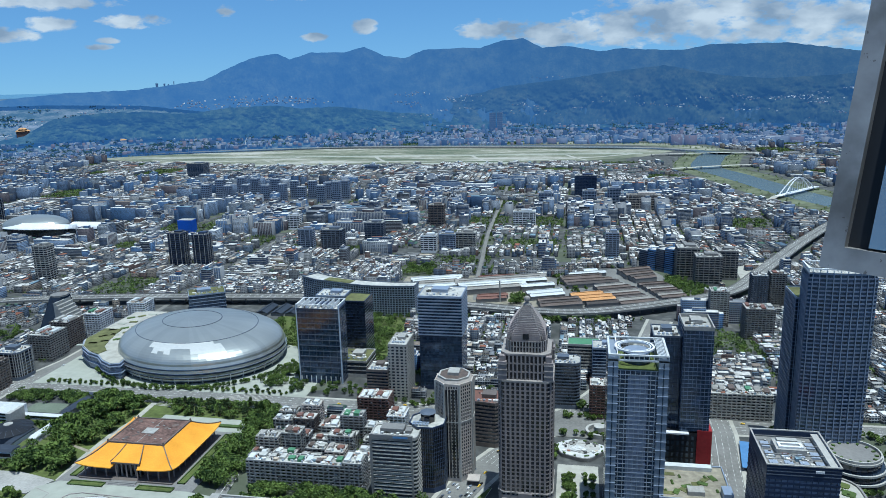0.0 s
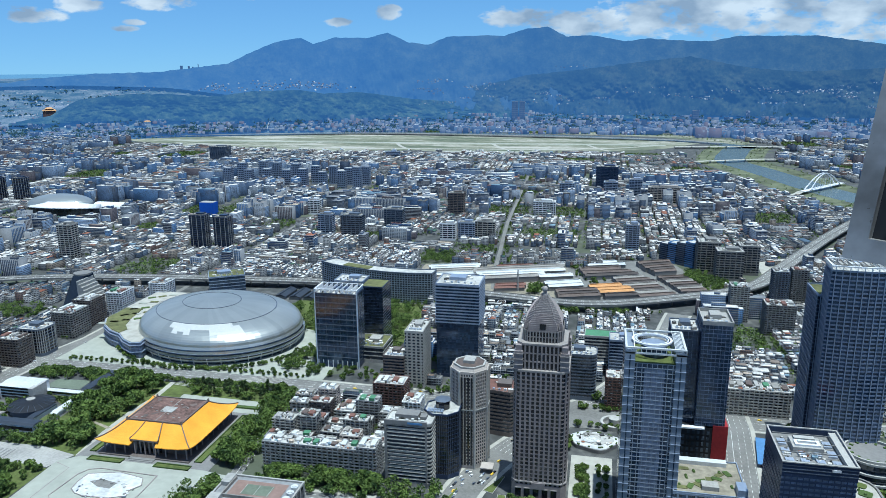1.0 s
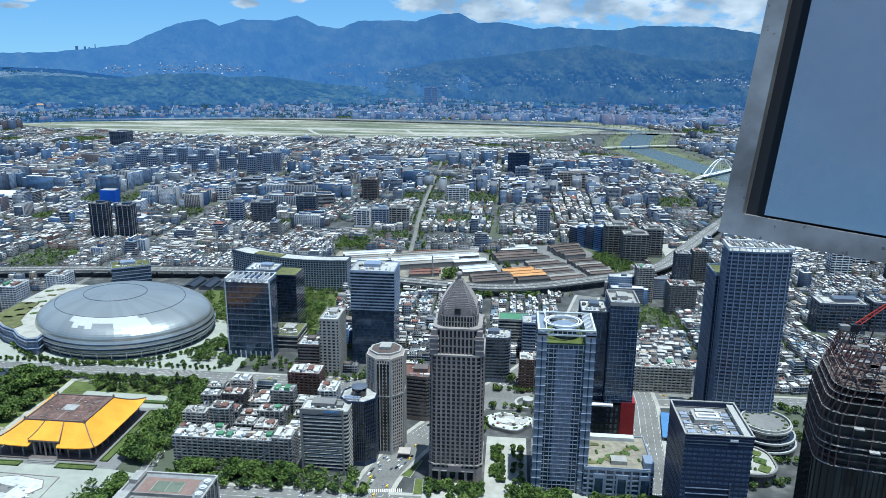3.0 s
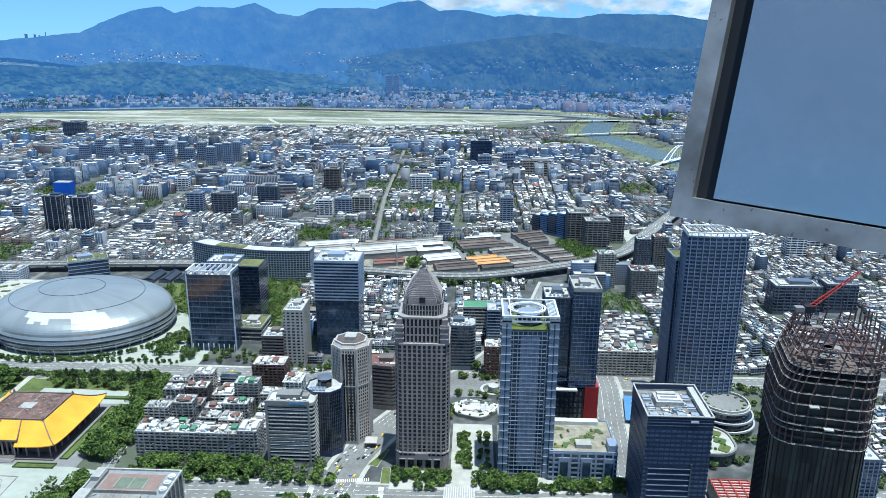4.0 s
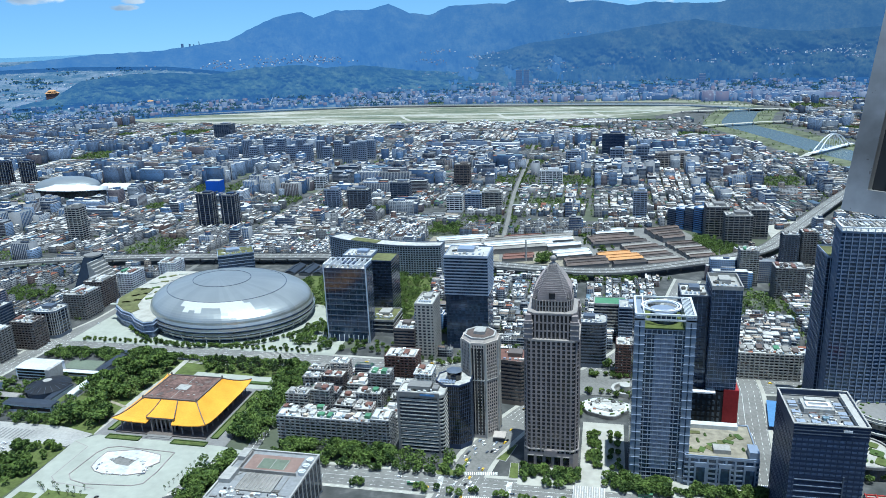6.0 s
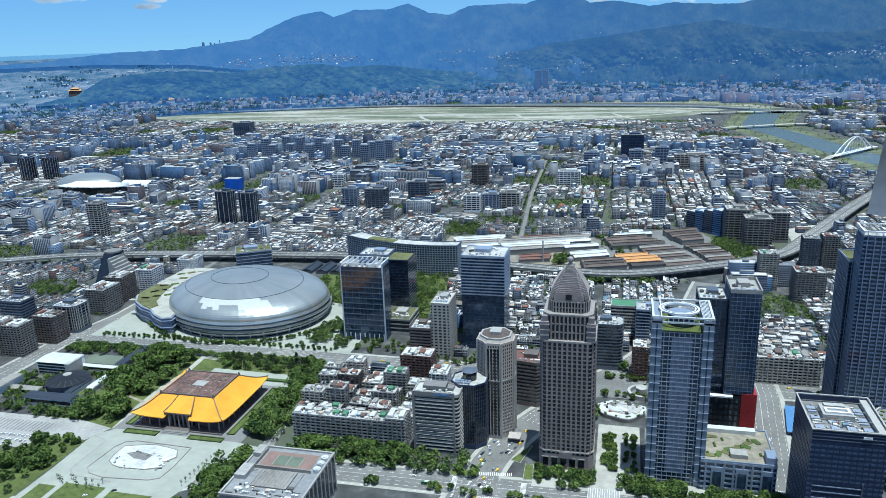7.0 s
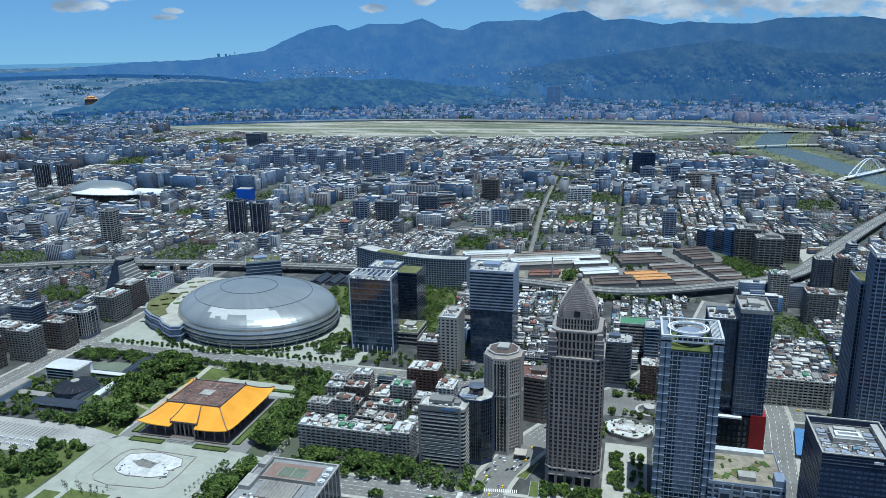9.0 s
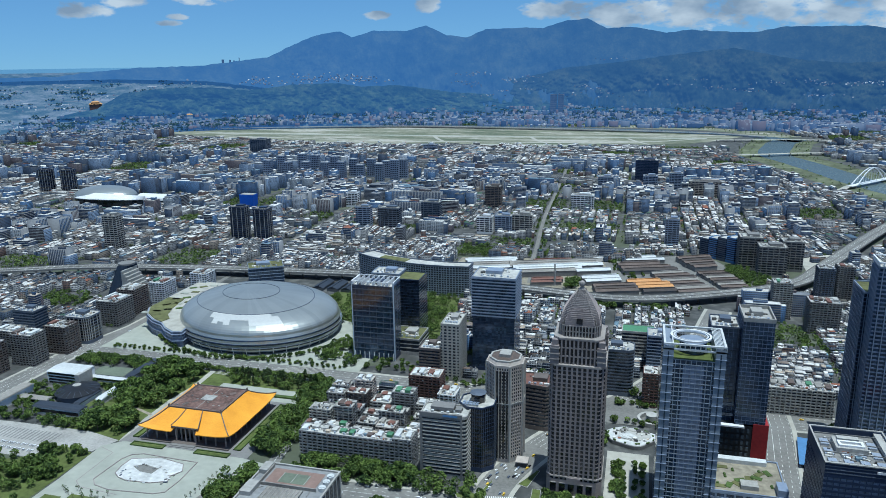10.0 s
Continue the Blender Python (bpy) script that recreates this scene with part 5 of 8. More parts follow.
# tall blue residential slab with bowed front
ob = thing("bowed_tower", "very tall blue-grey residential tower with bowed front", "tower", 244.5, 737)
BOW = [(-30 + 60 * i / 10, -14.5 - 2.6 * math.sin(math.pi * i / 10)) for i in range(11)] + [(30, 15), (-28, 15)]
shaft(ob, BOW, 0, 193, "g_blue", "blue_panel", fh=4.0, band_h=1.5, proud=0.3, fin_mat="silver", fin_gap=5.0, fin_w=0.75, fin_d=1.0)
shaft(ob, outset(BOW, -0.8), 193, 197, "g_blue", "silver", fh=4, band_h=1.2, proud=0.8, fin_mat="silver", fin_gap=4.6, fin_w=0.75, fin_d=0.9)
part("roof_deck", MB().prism(outset(BOW, -1.0), 197, 197.4), "roof", ob)
part("crown_rim", MB().rim(outset(BOW, 0.9), outset(BOW, -0.6), 200.6, 201.8), "white", ob)
for x, y, rot in edge_spots(BOW, 4.6):
    part("crown_post", MB().box(-0.3, -0.5, 0, 0.3, 0.5, 4), "white", ob, at=(x, y, 197.2), rz=rot)
for k in range(12):
    part("crown_beam", MB().box(-26 + k * 4.6, -13, 200.7, -25.5 + k * 4.6, 14, 201.5), "tin_grey", ob)
for k in range(4):
    part("plant_room", MB().box(-22 + k * 11, -4 + (k % 2) * 3, 197.4, -14 + k * 11, 8, 200.2), "tin_white" if k % 2 else "concrete", ob)
WING = [(-33, 8), (-19, 8), (-19, 48), (-33, 48)]
shaft(ob, WING, 0, 165, "g_dark", "blue_panel", fh=4.0, band_h=0.55, proud=0.4, fin_mat="silver", fin_gap=4.6, fin_w=0.7, fin_d=0.8)
roof_kit(ob, WING, 165, "silver", "green_roof", plant=False)

ob = thing("round_podium", "curved white and glass podium with terraces", "building", 262, 702)
arc = lambda r: [(r * math.cos(2 * math.pi * i / 28), r * math.sin(2 * math.pi * i / 28)) for i in range(28)]
for i, (r, z0, z1) in enumerate(((30, 0, 9), (28, 9, 17), (24, 17, 26))):
    part("glass_body", MB().prism(arc(r), z0, z1), "g_dark", ob)
    part("terrace_edge", MB().rim(arc(r + 1.2), arc(r - 0.6), z1 - 1.4, z1 + 0.5), "pale", ob)
part("roof_rim", MB().rim(arc(24), arc(22.5), 26, 29), "pale", ob)
part("roof_deck", MB().prism(arc(22.6), 26, 26.4), "concrete_dark", ob)
for k in range(14):
    t = 2 * math.pi * k / 14 + 0.2
    part("roof_planter", MB().obox(19 * math.cos(t), 19 * math.sin(t), 26.4, 3.5, 2.0, 1.1, t), "hedge", ob)

# navy office block near the eye
ob = office("dark navy office block with pale window bands and rooftop plant", 166.5, 561, 51, 57, 90, "g_blue", "navy", seed=3, fh=3.9, band_h=2.0, proud=0.4, fin_mat="navy", fin_gap=4.2, fin_w=0.5, fin_d=0.5, plant=False)
for i in range(21):
    part("window_strip", MB().prism(outset(rect(51, 57), 0.12), 5.15 + i * 4.0476, 6.9 + i * 4.0476), "g_pale", ob)
part("roof_screen", MB().rim(rect(51.8, 57.8), rect(49.5, 55.5), 90, 99.5), "navy", ob)
part("roof_coping", MB().rim(rect(52.6, 58.6), rect(50.2, 55.8), 99.5, 100.3), "concrete", ob)
part("side_terrace", MB().box(19.5, -27.5, 95, 25, 27.5, 98.5), "pale", ob, "pale roof strip along one side")
part("roof_floor", MB().prism(rect(49.4, 55.4), 93.5, 94), "concrete_dark", ob)
for k in range(3):
    part("screen_band", MB().rim(outset(rect(51.8, 57.8), 0.15), rect(51.7, 57.7), 91.5 + k * 2.7, 92.2 + k * 2.7), "slate", ob)
part("plant_room", MB().box(-13, -3, 90.2, 9, 15, 99), "concrete", ob)
part("plant_hatch", MB().rim([(-11, -1), (7, -1), (7, 7), (-11, 7)], [(-9, 1), (5, 1), (5, 5), (-9, 5)], 99, 100.6), "white", ob)
part("plant_hatch", MB().box(-10, 9, 99, 5, 14, 100.8), "pale", ob)
for k in range(4):
    part("roof_beam", MB().box(-23.5, -24 + k * 15, 97.6, 23.5, -23.4 + k * 15, 98.3), "concrete_dark", ob)
clutter(ob, 40, 50, 94, random.Random(61), 70, -3)
for k in range(12):
    part("cooling_unit", MB().box(-21 + (k % 4) * 11, -22 + (k // 4) * 15, 90.2, -15 + (k % 4) * 11, -13 + (k // 4) * 15, 95.5).cyl(-18 + (k % 4) * 11, -17.5 + (k // 4) * 15, 95.5, 1.8, 0.5, 12), "steel", ob)
part("sign_bar", MB().box(8, -29.6, 95.0, 14, -29.2, 96.8), "white", ob, "pale sign bars")
part("face_panel", MB().box(-22, -29.0, 0, 12, -28.4, 56), "navy", ob)
for i in range(10):
    part("face_louvre", MB().box(-22, -29.3, 8 + i * 5.0, 12, -28.9, 8.8 + i * 5.0), "silver", ob)
part("face_edge", MB().box(11.4, -29.7, 0, 12.4, -28.4, 58), "slate", ob)

# tower under construction
UX, UY, UW = 204.0, 402.0, 54.0
ob = thing("unfinished_tower", "black tower under construction with bare steel upper floors", "tower", UX, UY, 0, -12)
CLAD = [(x - 2, y) for x, y in rounded(50, UW, 12)]
part("clad_body", MB().prism(CLAD, 0, 167), "clad_dark", ob)
me = MB().box(-0.16, -0.5, 0, 0.16, 0.2, 166).mesh("fin", "black")
for x, y, rot in edge_spots(CLAD, 2.6):
    part("fin", me, None, ob, at=(x, y, 0), rz=rot)
r = random.Random(4)


def frame_plan(z, o=0.0):
    """Outline of one floor: the west flank leans in towards the top."""
    cut = 13.0 * max(0.0, (z - 192) / 44) ** 1.5
    w = 50 - cut + o
    return [(x - 2 + cut / 2, y - cut * 0.2) for x, y in rounded(w, UW - 0.4 * cut + o, 11)]


def dashes(z):
    """Broken pale rail round a floor edge."""
    mb = MB()
    for x, y, rot in edge_spots(frame_plan(z, 1.6), 1.3):
        if r.random() < 0.7:
            mb.obox(x, y, z, r.uniform(0.5, 1.2), 0.3, 0.4, radians(rot))
    return mb


FLOORS = [167, 171, 175.8, 179, 184.7, 191.5, 198.2, 204.9, 208.8, 212.8, 216, 220, 224.5]
for k, z in enumerate(FLOORS):
    if z < 214:
        sl = part("floor_slab", MB().prism(frame_plan(z), z, z + 0.35), "tin_brown", ob)
        if k != 1:
            tagged(part("edge_rail", dashes(z + 0.4), "tin_grey" if k % 3 else "pale", sl), "pale broken edge rail", kind="stuff")
            part("edge_beam", MB().rim(frame_plan(z, 1.2), frame_plan(z, 0.7), z - 0.05, z + 0.12), "concrete", sl)
        if z < 204:
            part("inner_wall", MB().prism(frame_plan(z, -4), z + 0.35, FLOORS[k + 1]), "clad_dark", sl)
        elif z < 212:
            for q in range(9):
                part("inner_screen", MB().obox(r.uniform(-20, 10), r.uniform(-20, 18), z + 0.35, r.uniform(4, 9), 0.4, 3.2), r.choice(("black", "navy", "concrete_dark", "rust")), sl)
    else:
        fp = frame_plan(z)
        x0, x1 = min(p[0] for p in fp), max(p[0] for p in fp)
        y0, y1 = min(p[1] for p in fp), max(p[1] for p in fp)
        for q in range(6):
            v, u = y0 + 1 + q * (y1 - y0 - 2) / 5, x0 + 1 + q * (x1 - x0 - 2) / 5
            part("steel_beam", MB().beam((x0, v, z), (x1, v, z), 0.5), "rust", ob)
            part("steel_beam", MB().beam((u, y0, z), (u, y1, z), 0.5), "rust", ob)
        tagged(part("edge_rail", dashes(z + 0.4), "concrete", ob), "pale broken edge rail", kind="stuff")
        for q in range(7):
            part("deck_sheet", MB().obox(r.uniform(x0 + 5, x1 - 5), r.uniform(y0 + 5, y1 - 5), z + 0.3, r.uniform(4, 9), r.uniform(3, 7), 0.15), r.choice(("black", "concrete_dark", "tin_brown")), ob)
for x, y, rot in edge_spots(frame_plan(150, 0.6), 8.5):
    top = 234 + r.uniform(-3, 5)
    cut = 13.0 * ((top - 192) / 44) ** 1.5
    lo, mid = Vector((x, y, 167)), Vector((x, y, 196))
    up = Vector((x + cut * (23 - x) / 50, y * (0.9 if y > 0 else 1.0), top))
    part("column", MB().beam(lo, mid, 0.55).beam(mid, up, 0.7), "rust", ob)
for k in range(50):
    z = r.choice((205, 209, 213, 216, 220, 224))
    fp = edge_spots(frame_plan(z, -2 - 12 * r.random()), 6)
    i = r.randrange(len(fp))
    a, b = fp[i], fp[(i + 1) % len(fp)]
    part("brace", MB().beam((a[0], a[1], z), (b[0], b[1], z + 4), 0.3), "black" if k % 3 else "rust", ob)
for x, z in ((-12, 191.5), (-3, 179)):
    part("loading_deck", MB().box(x, -UW / 2 - 3.5, z, x + 5, -UW / 2, z + 0.7), "pale", ob)

ob = thing("tower_crane", "red lattice tower crane on unfinished tower", "crane", 196, 414, 224)
mast = MB()
for sx, sy in ((-1, -1), (1, -1), (1, 1), (-1, 1)):
    mast.beam((sx, sy, 0), (sx, sy, 12), 0.35)
for k in range(6):
    mast.beam((-1, -1, k * 2), (1, -1, k * 2 + 2), 0.2).beam((-1, 1, k * 2), (-1, -1, k * 2 + 2), 0.2)
part("mast", mast, "black", ob)
jib = MB()
J0, J1 = Vector((0, 0, 12)), Vector((33, 14, 30))
for off in ((0, 0, 1.3), (0.8, -0.8, -0.6), (-0.8, 0.8, -0.6)):
    jib.beam(J0 + Vector(off), J1 + Vector(off) * 0.4, 0.4)
for k in range(16):
    a, b = J0.lerp(J1, k / 16), J0.lerp(J1, (k + 1) / 16)
    jib.beam(a + Vector((0, 0, 1.2)), b + Vector((0.7, -0.7, -0.5)), 0.22).beam(a + Vector((-0.7, 0.7, -0.5)), b + Vector((0, 0, 1.1)), 0.22)
part("jib", jib, "crane_red", ob, "red lattice jib")
part("cab", MB().box(-2.5, -2, 9, 2.5, 2, 13), "black", ob)
part("counterweight", MB().box(-9, -4, 10.5, -4, 0, 13), "concrete_dark", ob)

# other near towers
ob = office("sheer blue-glass office tower beside the dome", -324, 873, 56, 30, 100, "g_blue", "navy", seed=11, base=6, fh=4.2, band_h=0.25, proud=0.1, fin_mat="slate", fin_gap=9.3, fin_w=0.25, fin_d=0.25)
for sx in (-1, 1):
    part("corner_edge", MB().box(sx * 28.3 - 0.7, -15.4, 0, sx * 28.3 + 0.7, -13.8, 106), "bright_steel", ob)
for k in range(9):
    part("foot_column", MB().box(-27 + k * 6.6, -15.6, 0, -26 + k * 6.6, -14.9, 10), "white", ob)
for k in range(12):
    part("spandrel", MB().box(-27.6, -15.35, 14 + k * 7.4, 27.6, -15.0, 15.2 + k * 7.4), "slate", ob)
for k in range(9):
    part("crown_post", MB().box(-27.5 + k * 6.8, -14.5, 101.2, -26.9 + k * 6.8, 14.5, 106.5), "white", ob)
part("crown_rail", MB().rim(rect(57, 31), rect(55, 29), 106.0, 106.8), "white", ob)
office("slim dark glass tower with planted roof", -299, 950, 32, 40, 89, "g_dark", "navy", seed=12, fh=4.2, band_h=0.5, proud=0.12, roof_mat="green_roof", plant=False)
office("pale low tower with louvred roof", -345, 985, 42, 34, 84, "g_grey", "silver", seed=13, fh=4.2, band_h=1.2)
office("low podium with planted roof terrace", -290, 905, 40, 46, 22, "g_dark", "concrete", seed=14, fh=5, band_h=1.4, roof_mat="green_roof")
ob = office("dark reflective tower with pale stepped upper floors", -165, 878, 53, 44, 70, "g_blue", "navy", seed=15, fh=4.2, band_h=0.4, proud=0.12, plant=False)
shaft(ob, rect(54, 45), 70, 122, "g_blue", "silver", fh=4.0, band_h=1.5, proud=0.9, fin_mat=None)
roof_kit(ob, rect(54, 45), 122, "silver", seed=16)
oct1 = [(19 * math.cos(radians(22.5 + 45 * i)), 19 * math.sin(radians(22.5 + 45 * i))) for i in range(8)]
ob = office("beige octagonal hotel tower with ribbed walls", -115, 662, 38, 38, 100, "g_dark", "beige", poly=oct1, seed=17, fh=3.4, band_h=1.2, proud=0.3, fin_mat="beige", fin_gap=2.6, fin_w=0.95, fin_d=0.55, plant=False)
part("crown", MB().prism(outset(oct1, -0.6), 100, 104, poly2=outset(oct1, -3)), "beige", ob)
part("crown_rim", MB().rim(outset(oct1, -2.6), outset(oct1, -4.2), 104, 105.2), "pale", ob)
part("roof_deck", MB().prism(outset(oct1, -4), 104, 104.5), "tin_brown", ob)
for k in range(8):
    part("corner_rib", MB().box(-0.7, -1.0, 0, 0.7, 0.6, 101), "pale", ob, at=(oct1[k][0], oct1[k][1], 0), rz=112.5 + 45 * k)
part("belt_course", MB().prism(outset(oct1, 0.9), 62, 63), "pale", ob)
part("plant_room", MB().box(-6, -4, 104.5, 5, 8, 107.5), "concrete", ob)
for k in range(4):
    part("vertical_slot", MB().box(-6 + k * 3.2, -18.3, 4, -4.2 + k * 3.2, -17.4, 96), "g_black", ob)
part("entrance_canopy", MB().box(14, -24, 5, 26, -12, 6), "beige", ob)
ob = office("dark glass office block with stepped roof deck", -137, 638, 33, 34, 66, "g_black", "navy", poly=chamfer(33, 34, 9), seed=18, fh=3.9, band_h=0.5, proud=0.15, fin_mat="slate", fin_gap=2.2, fin_w=0.25, fin_d=0.3, plant=False)
part("roof_turret", MB().prism(chamfer(13, 13, 4), 66, 75), "g_black", ob)
part("turret_cap", MB().prism(chamfer(15, 15, 4), 75, 75.8, poly2=chamfer(11, 11, 3)), "slate", ob)
for k in range(10):
    part("solar_panel", MB().box(-13 + (k % 5) * 3.2, -13 + (k // 5) * 4, 67.6, -10.4 + (k % 5) * 3.2, -9.8 + (k // 5) * 4, 68), "silver", ob)
ob = office("grey office slab with continuous window bands", -163, 615, 44, 24, 64, "g_dark", "concrete", poly=rounded(44, 24, 4, 3), seed=19, fh=3.7, band_h=1.5, proud=0.4, plant=False)
part("front_frame", MB().box(-22.4, -12.9, 4, -20.2, -11, 67).box(16.5, -12.9, 4, 18.2, -11, 67).box(-20.2, -12.9, 62.5, 16.5, -11, 67), "concrete_dark", ob)
for k in range(16):
    part("light_band", MB().box(-20, -12.7, 7.6 + k * 3.6, 16.4, -12.2, 8.0 + k * 3.6), "concrete", ob)
part("roof_plant", MB().box(-14, -4, 64, 8, 8, 69).box(9, -2, 64, 15, 6, 67), "concrete_dark", ob)
part("sign_bar", MB().box(0, -13.1, 64.2, 14, -12.9, 66), "canopy_blue", ob, "blue sign bars")
for k in range(7):
    part("roof_unit", MB().obox(-17 + k * 5, -7 + (k % 3) * 2, 64.1, 2.6, 2.0, 2.0), "tin_white", ob)
office("pale grey office tower with blind side wall", -211, 838, 22, 42, 72, "g_dark", "concrete", seed=20, fh=3.8, band_h=1.8, fin_mat="concrete", fin_gap=5.5, fin_w=2.2, fin_d=0.5)
office("brown hotel block with long window bands", -236, 828, 26, 30, 40, "g_dark", "brown", seed=21, fh=3.6, band_h=1.7)
flats("dark brick apartment block with flat roof", -226, 768, 36, 26, 30, "brick", seed=22)
flats("white low office with pale roof", -196, 752, 20, 24, 17, "white", seed=23, balcony=False)
hexa = [(-20, -14), (6, -18), (20, -6), (20, 16), (-20, 16)]
office("brown banded low tower with tiled roof", -88, 733, 40, 34, 50, "g_dark", "brown", poly=hexa, seed=24, fh=3.8, band_h=1.9, roof_mat="tin_red")

# rows of flats before the boulevard
flats("long grey apartment row with balconies and roof sheds", -262, 613, 96, 17, 30, "blue_grey", seed=31, bays=5.3)
flats("rounded end block of grey apartment row", -205, 617, 18, 24, 33, "blue_grey", seed=32)
r = random.Random(8)
for i in range(5):
    for j in range(5):
        x, y = -315 + i * 27 + r.uniform(-2, 2), 645 + j * 22 + r.uniform(-2, 2)
        if x > -240 + 6 and y > 728:
            continue
        flats("weathered low apartment house with tin roof sheds", x, y, r.uniform(17, 26), r.uniform(12, 17), r.choice((15, 18, 22, 26, 32)),
              r.choice(("concrete", "blue_grey", "concrete", "pale", "brown", "beige")), seed=40 + i * 5 + j, balcony=r.random() < 0.6, group="low apartment houses", bays=5.5)
flats("white apartment slab with many balconies", 183, 826, 66, 24, 31, "pale", seed=70, bays=5)
flats("white apartment block beside the avenue", 150, 838, 18, 30, 27, "pale", seed=71)
flats("rounded corner block of brown tile", 29, 809, 24, 22, 40, "brick", seed=72)
office("dark rounded office block with band windows", -12, 835, 36, 30, 56, "g_dark", "slate", poly=rounded(36, 30, 8), seed=73, fh=3.8, band_h=1.6)
office("blue-grey office block with green roof deck", 38, 905, 34, 28, 50, "g_blue", "silver", seed=74, fh=3.8, band_h=1.2)
office("grey stone hall with green roof", 10, 930, 40, 26, 44, "g_dark", "concrete", seed=75, fh=4, band_h=1.6, roof_mat="green_paint", plant=False)
flats("dark brown apartment tower cluster", 262, 1100, 40, 30, 46, "concrete_dark", seed=76)
flats("grey apartment tower beside the flyover", 215, 1150, 26, 24, 56, "concrete", seed=77)
flats("tall grey apartment tower pair", 320, 1240, 24, 22, 62, "concrete_dark", seed=78)
flats("dark blue apartment tower beside the flyover", 290, 1230, 24, 22, 60, "slate", seed=79)
flats("dark apartment tower with pale edges", 345, 1200, 26, 22, 55, "slate", seed=80)
office("pale blue office slab beside the flyover", 372, 1215, 46, 22, 44, "g_blue", "silver", seed=81, fh=3.8, band_h=1.5)

# plaza discs behind the granite tower
ob = thing("round_pavilion", "pale sunken plaza with curved terraces and planted edge", "plaza", 6, 718)
lobe = lambda k, ph: [((25 + 3 * math.sin(3 * t + ph)) * k * math.cos(t), (18 + 2.2 * math.sin(4 * t + ph)) * k * math.sin(t)) for t in [2 * math.pi * i / 44 for i in range(44)]]
part("retaining_wall", MB().prism(lobe(1.04, 0.4), 0, 4), "concrete_dark", ob)
part("terrace", MB().prism(lobe(1.0, 0.4), 4, 4.5), "pool", ob)
part("upper_terrace", MB().prism([(x + 3, y + 2) for x, y in lobe(0.62, 1.5)], 4.5, 5.1), "pale", ob)
part("inner_disc", MB().prism([(x - 4, y - 1) for x, y in lobe(0.34, 2.4)], 5.1, 5.5), "pool", ob)
for k in range(3):
    part("curved_wall", MB().rim([(x * 0.99 + 3, y * 0.99 + 2) for x, y in lobe(0.8 - 0.13 * k, 1.5)][4 + 9 * k:18 + 9 * k], [(x * 0.97 + 3, y * 0.97 + 2) for x, y in lobe(0.8 - 0.13 * k, 1.5)][4 + 9 * k:18 + 9 * k], 4.5, 5.6), "concrete", ob)
clutter(ob, 40, 26, 4.6, random.Random(44), 26)
for k in range(12):
    t = 2 * math.pi * k / 12 + 0.3
    part("edge_planter", MB().obox(23.2 * math.cos(t), 16.4 * math.sin(t), 4.5, 2.0 + (k * 7) % 4, 1.4, 1.2, t + 1.57), "hedge", ob)
ob = thing("spiral_ramp", "white spiral ramp pavilion", "pavilion", 27, 763)
part("drum", MB().cyl(0, 0, 0, 6, 9, 24), "pale", ob)
part("ramp_edge", MB().rim([(15 * math.cos(2 * math.pi * i / 28), 15 * math.sin(2 * math.pi * i / 28)) for i in range(28)], [(12 * math.cos(2 * math.pi * i / 28), 12 * math.sin(2 * math.pi * i / 28)) for i in range(28)], 0, 5), "pale", ob)
# ---------- memorial hall ----------


def hall_roof(u0, u1, t0, side, lift=0.0, nu=14, nt=9):
    """One slope of the hall's roof, concave, with corners that sweep up. side 0 south, 1 east, 2 north, 3 west; u from -1 to 1."""
    mb = MB()
    ew, ed, rw, rd = 53.0, 52.0, 30.5, 27.0  # half sizes of eaves and of the flat top
    top, bot = [], []
    for i in range(nu + 1):
        for j in range(nt + 1):
            u = u0 + (u1 - u0) * i / nu
            t = t0 + (1 - t0) * j / nt
            z = 14.2 + 14.6 * t ** 1.35 + 3.2 * abs(u) ** 5 * (1 - t) ** 2 + lift * (1 - (t - t0) / (1 - t0))
            if side % 2 == 0:
                x, y = u * (ew + (rw - ew) * t), -(ed + (rd - ed) * t)
            else:
                x, y = u * (ed + (rd - ed) * t), -(ew + (rw - ew) * t)
            c, s = ((1, 0), (0, 1), (-1, 0), (0, -1))[side]
            top.append((c * x - s * y, s * x + c * y, z))
            bot.append((c * x - s * y, s * x + c * y, z - 0.9))
    n = len(top)
    k = nt + 1
    f = [(i * k + j, (i + 1) * k + j, (i + 1) * k + j + 1, i * k + j + 1) for i in range(nu) for j in range(nt)]
    g = [tuple(n + q for q in reversed(fc)) for fc in f]
    rim = [(n + i * k, n + (i + 1) * k, (i + 1) * k, i * k) for i in range(nu)] + [(q, q + 1, n + q + 1, n + q) for q in range(nt)]
    rim += [(n + nu * k + q, n + nu * k + q + 1, nu * k + q + 1, nu * k + q) for q in range(nt)]
    return mb.add(top + bot, f + g + rim)


ob = thing("memorial_hall", "broad memorial hall with sweeping orange tiled roof and brown roof deck", "hall", -439, 651)
part("plinth", MB().box(-51, -52, 0, 51, 52, 1.6), "brown", ob)
part("steps", MB().box(-14, -60, 0, 14, -52, 0.5).box(-14, -58, 0.5, 14, -52, 1.0).box(-14, -56, 1.0, 14, -52, 1.5), "concrete_dark", ob)
part("wall", MB().box(-40, -39, 1.6, 40, 39, 19), "brown", ob, "dark brown tiled walls")
part("roof_core", MB().box(-31, -28, 16, 31, 28, 27), "brown", ob)
for sd in (1, 2, 3):
    part("roof_slope", hall_roof(-1, 1, 0, sd), "tiles", ob)
part("roof_slope", hall_roof(-1, -0.27, 0, 0), "tiles", ob)
part("roof_slope", hall_roof(0.27, 1, 0, 0), "tiles", ob)
part("porch_roof", hall_roof(-0.31, 0.31, 0.16, 0, 3.4), "tiles", ob)
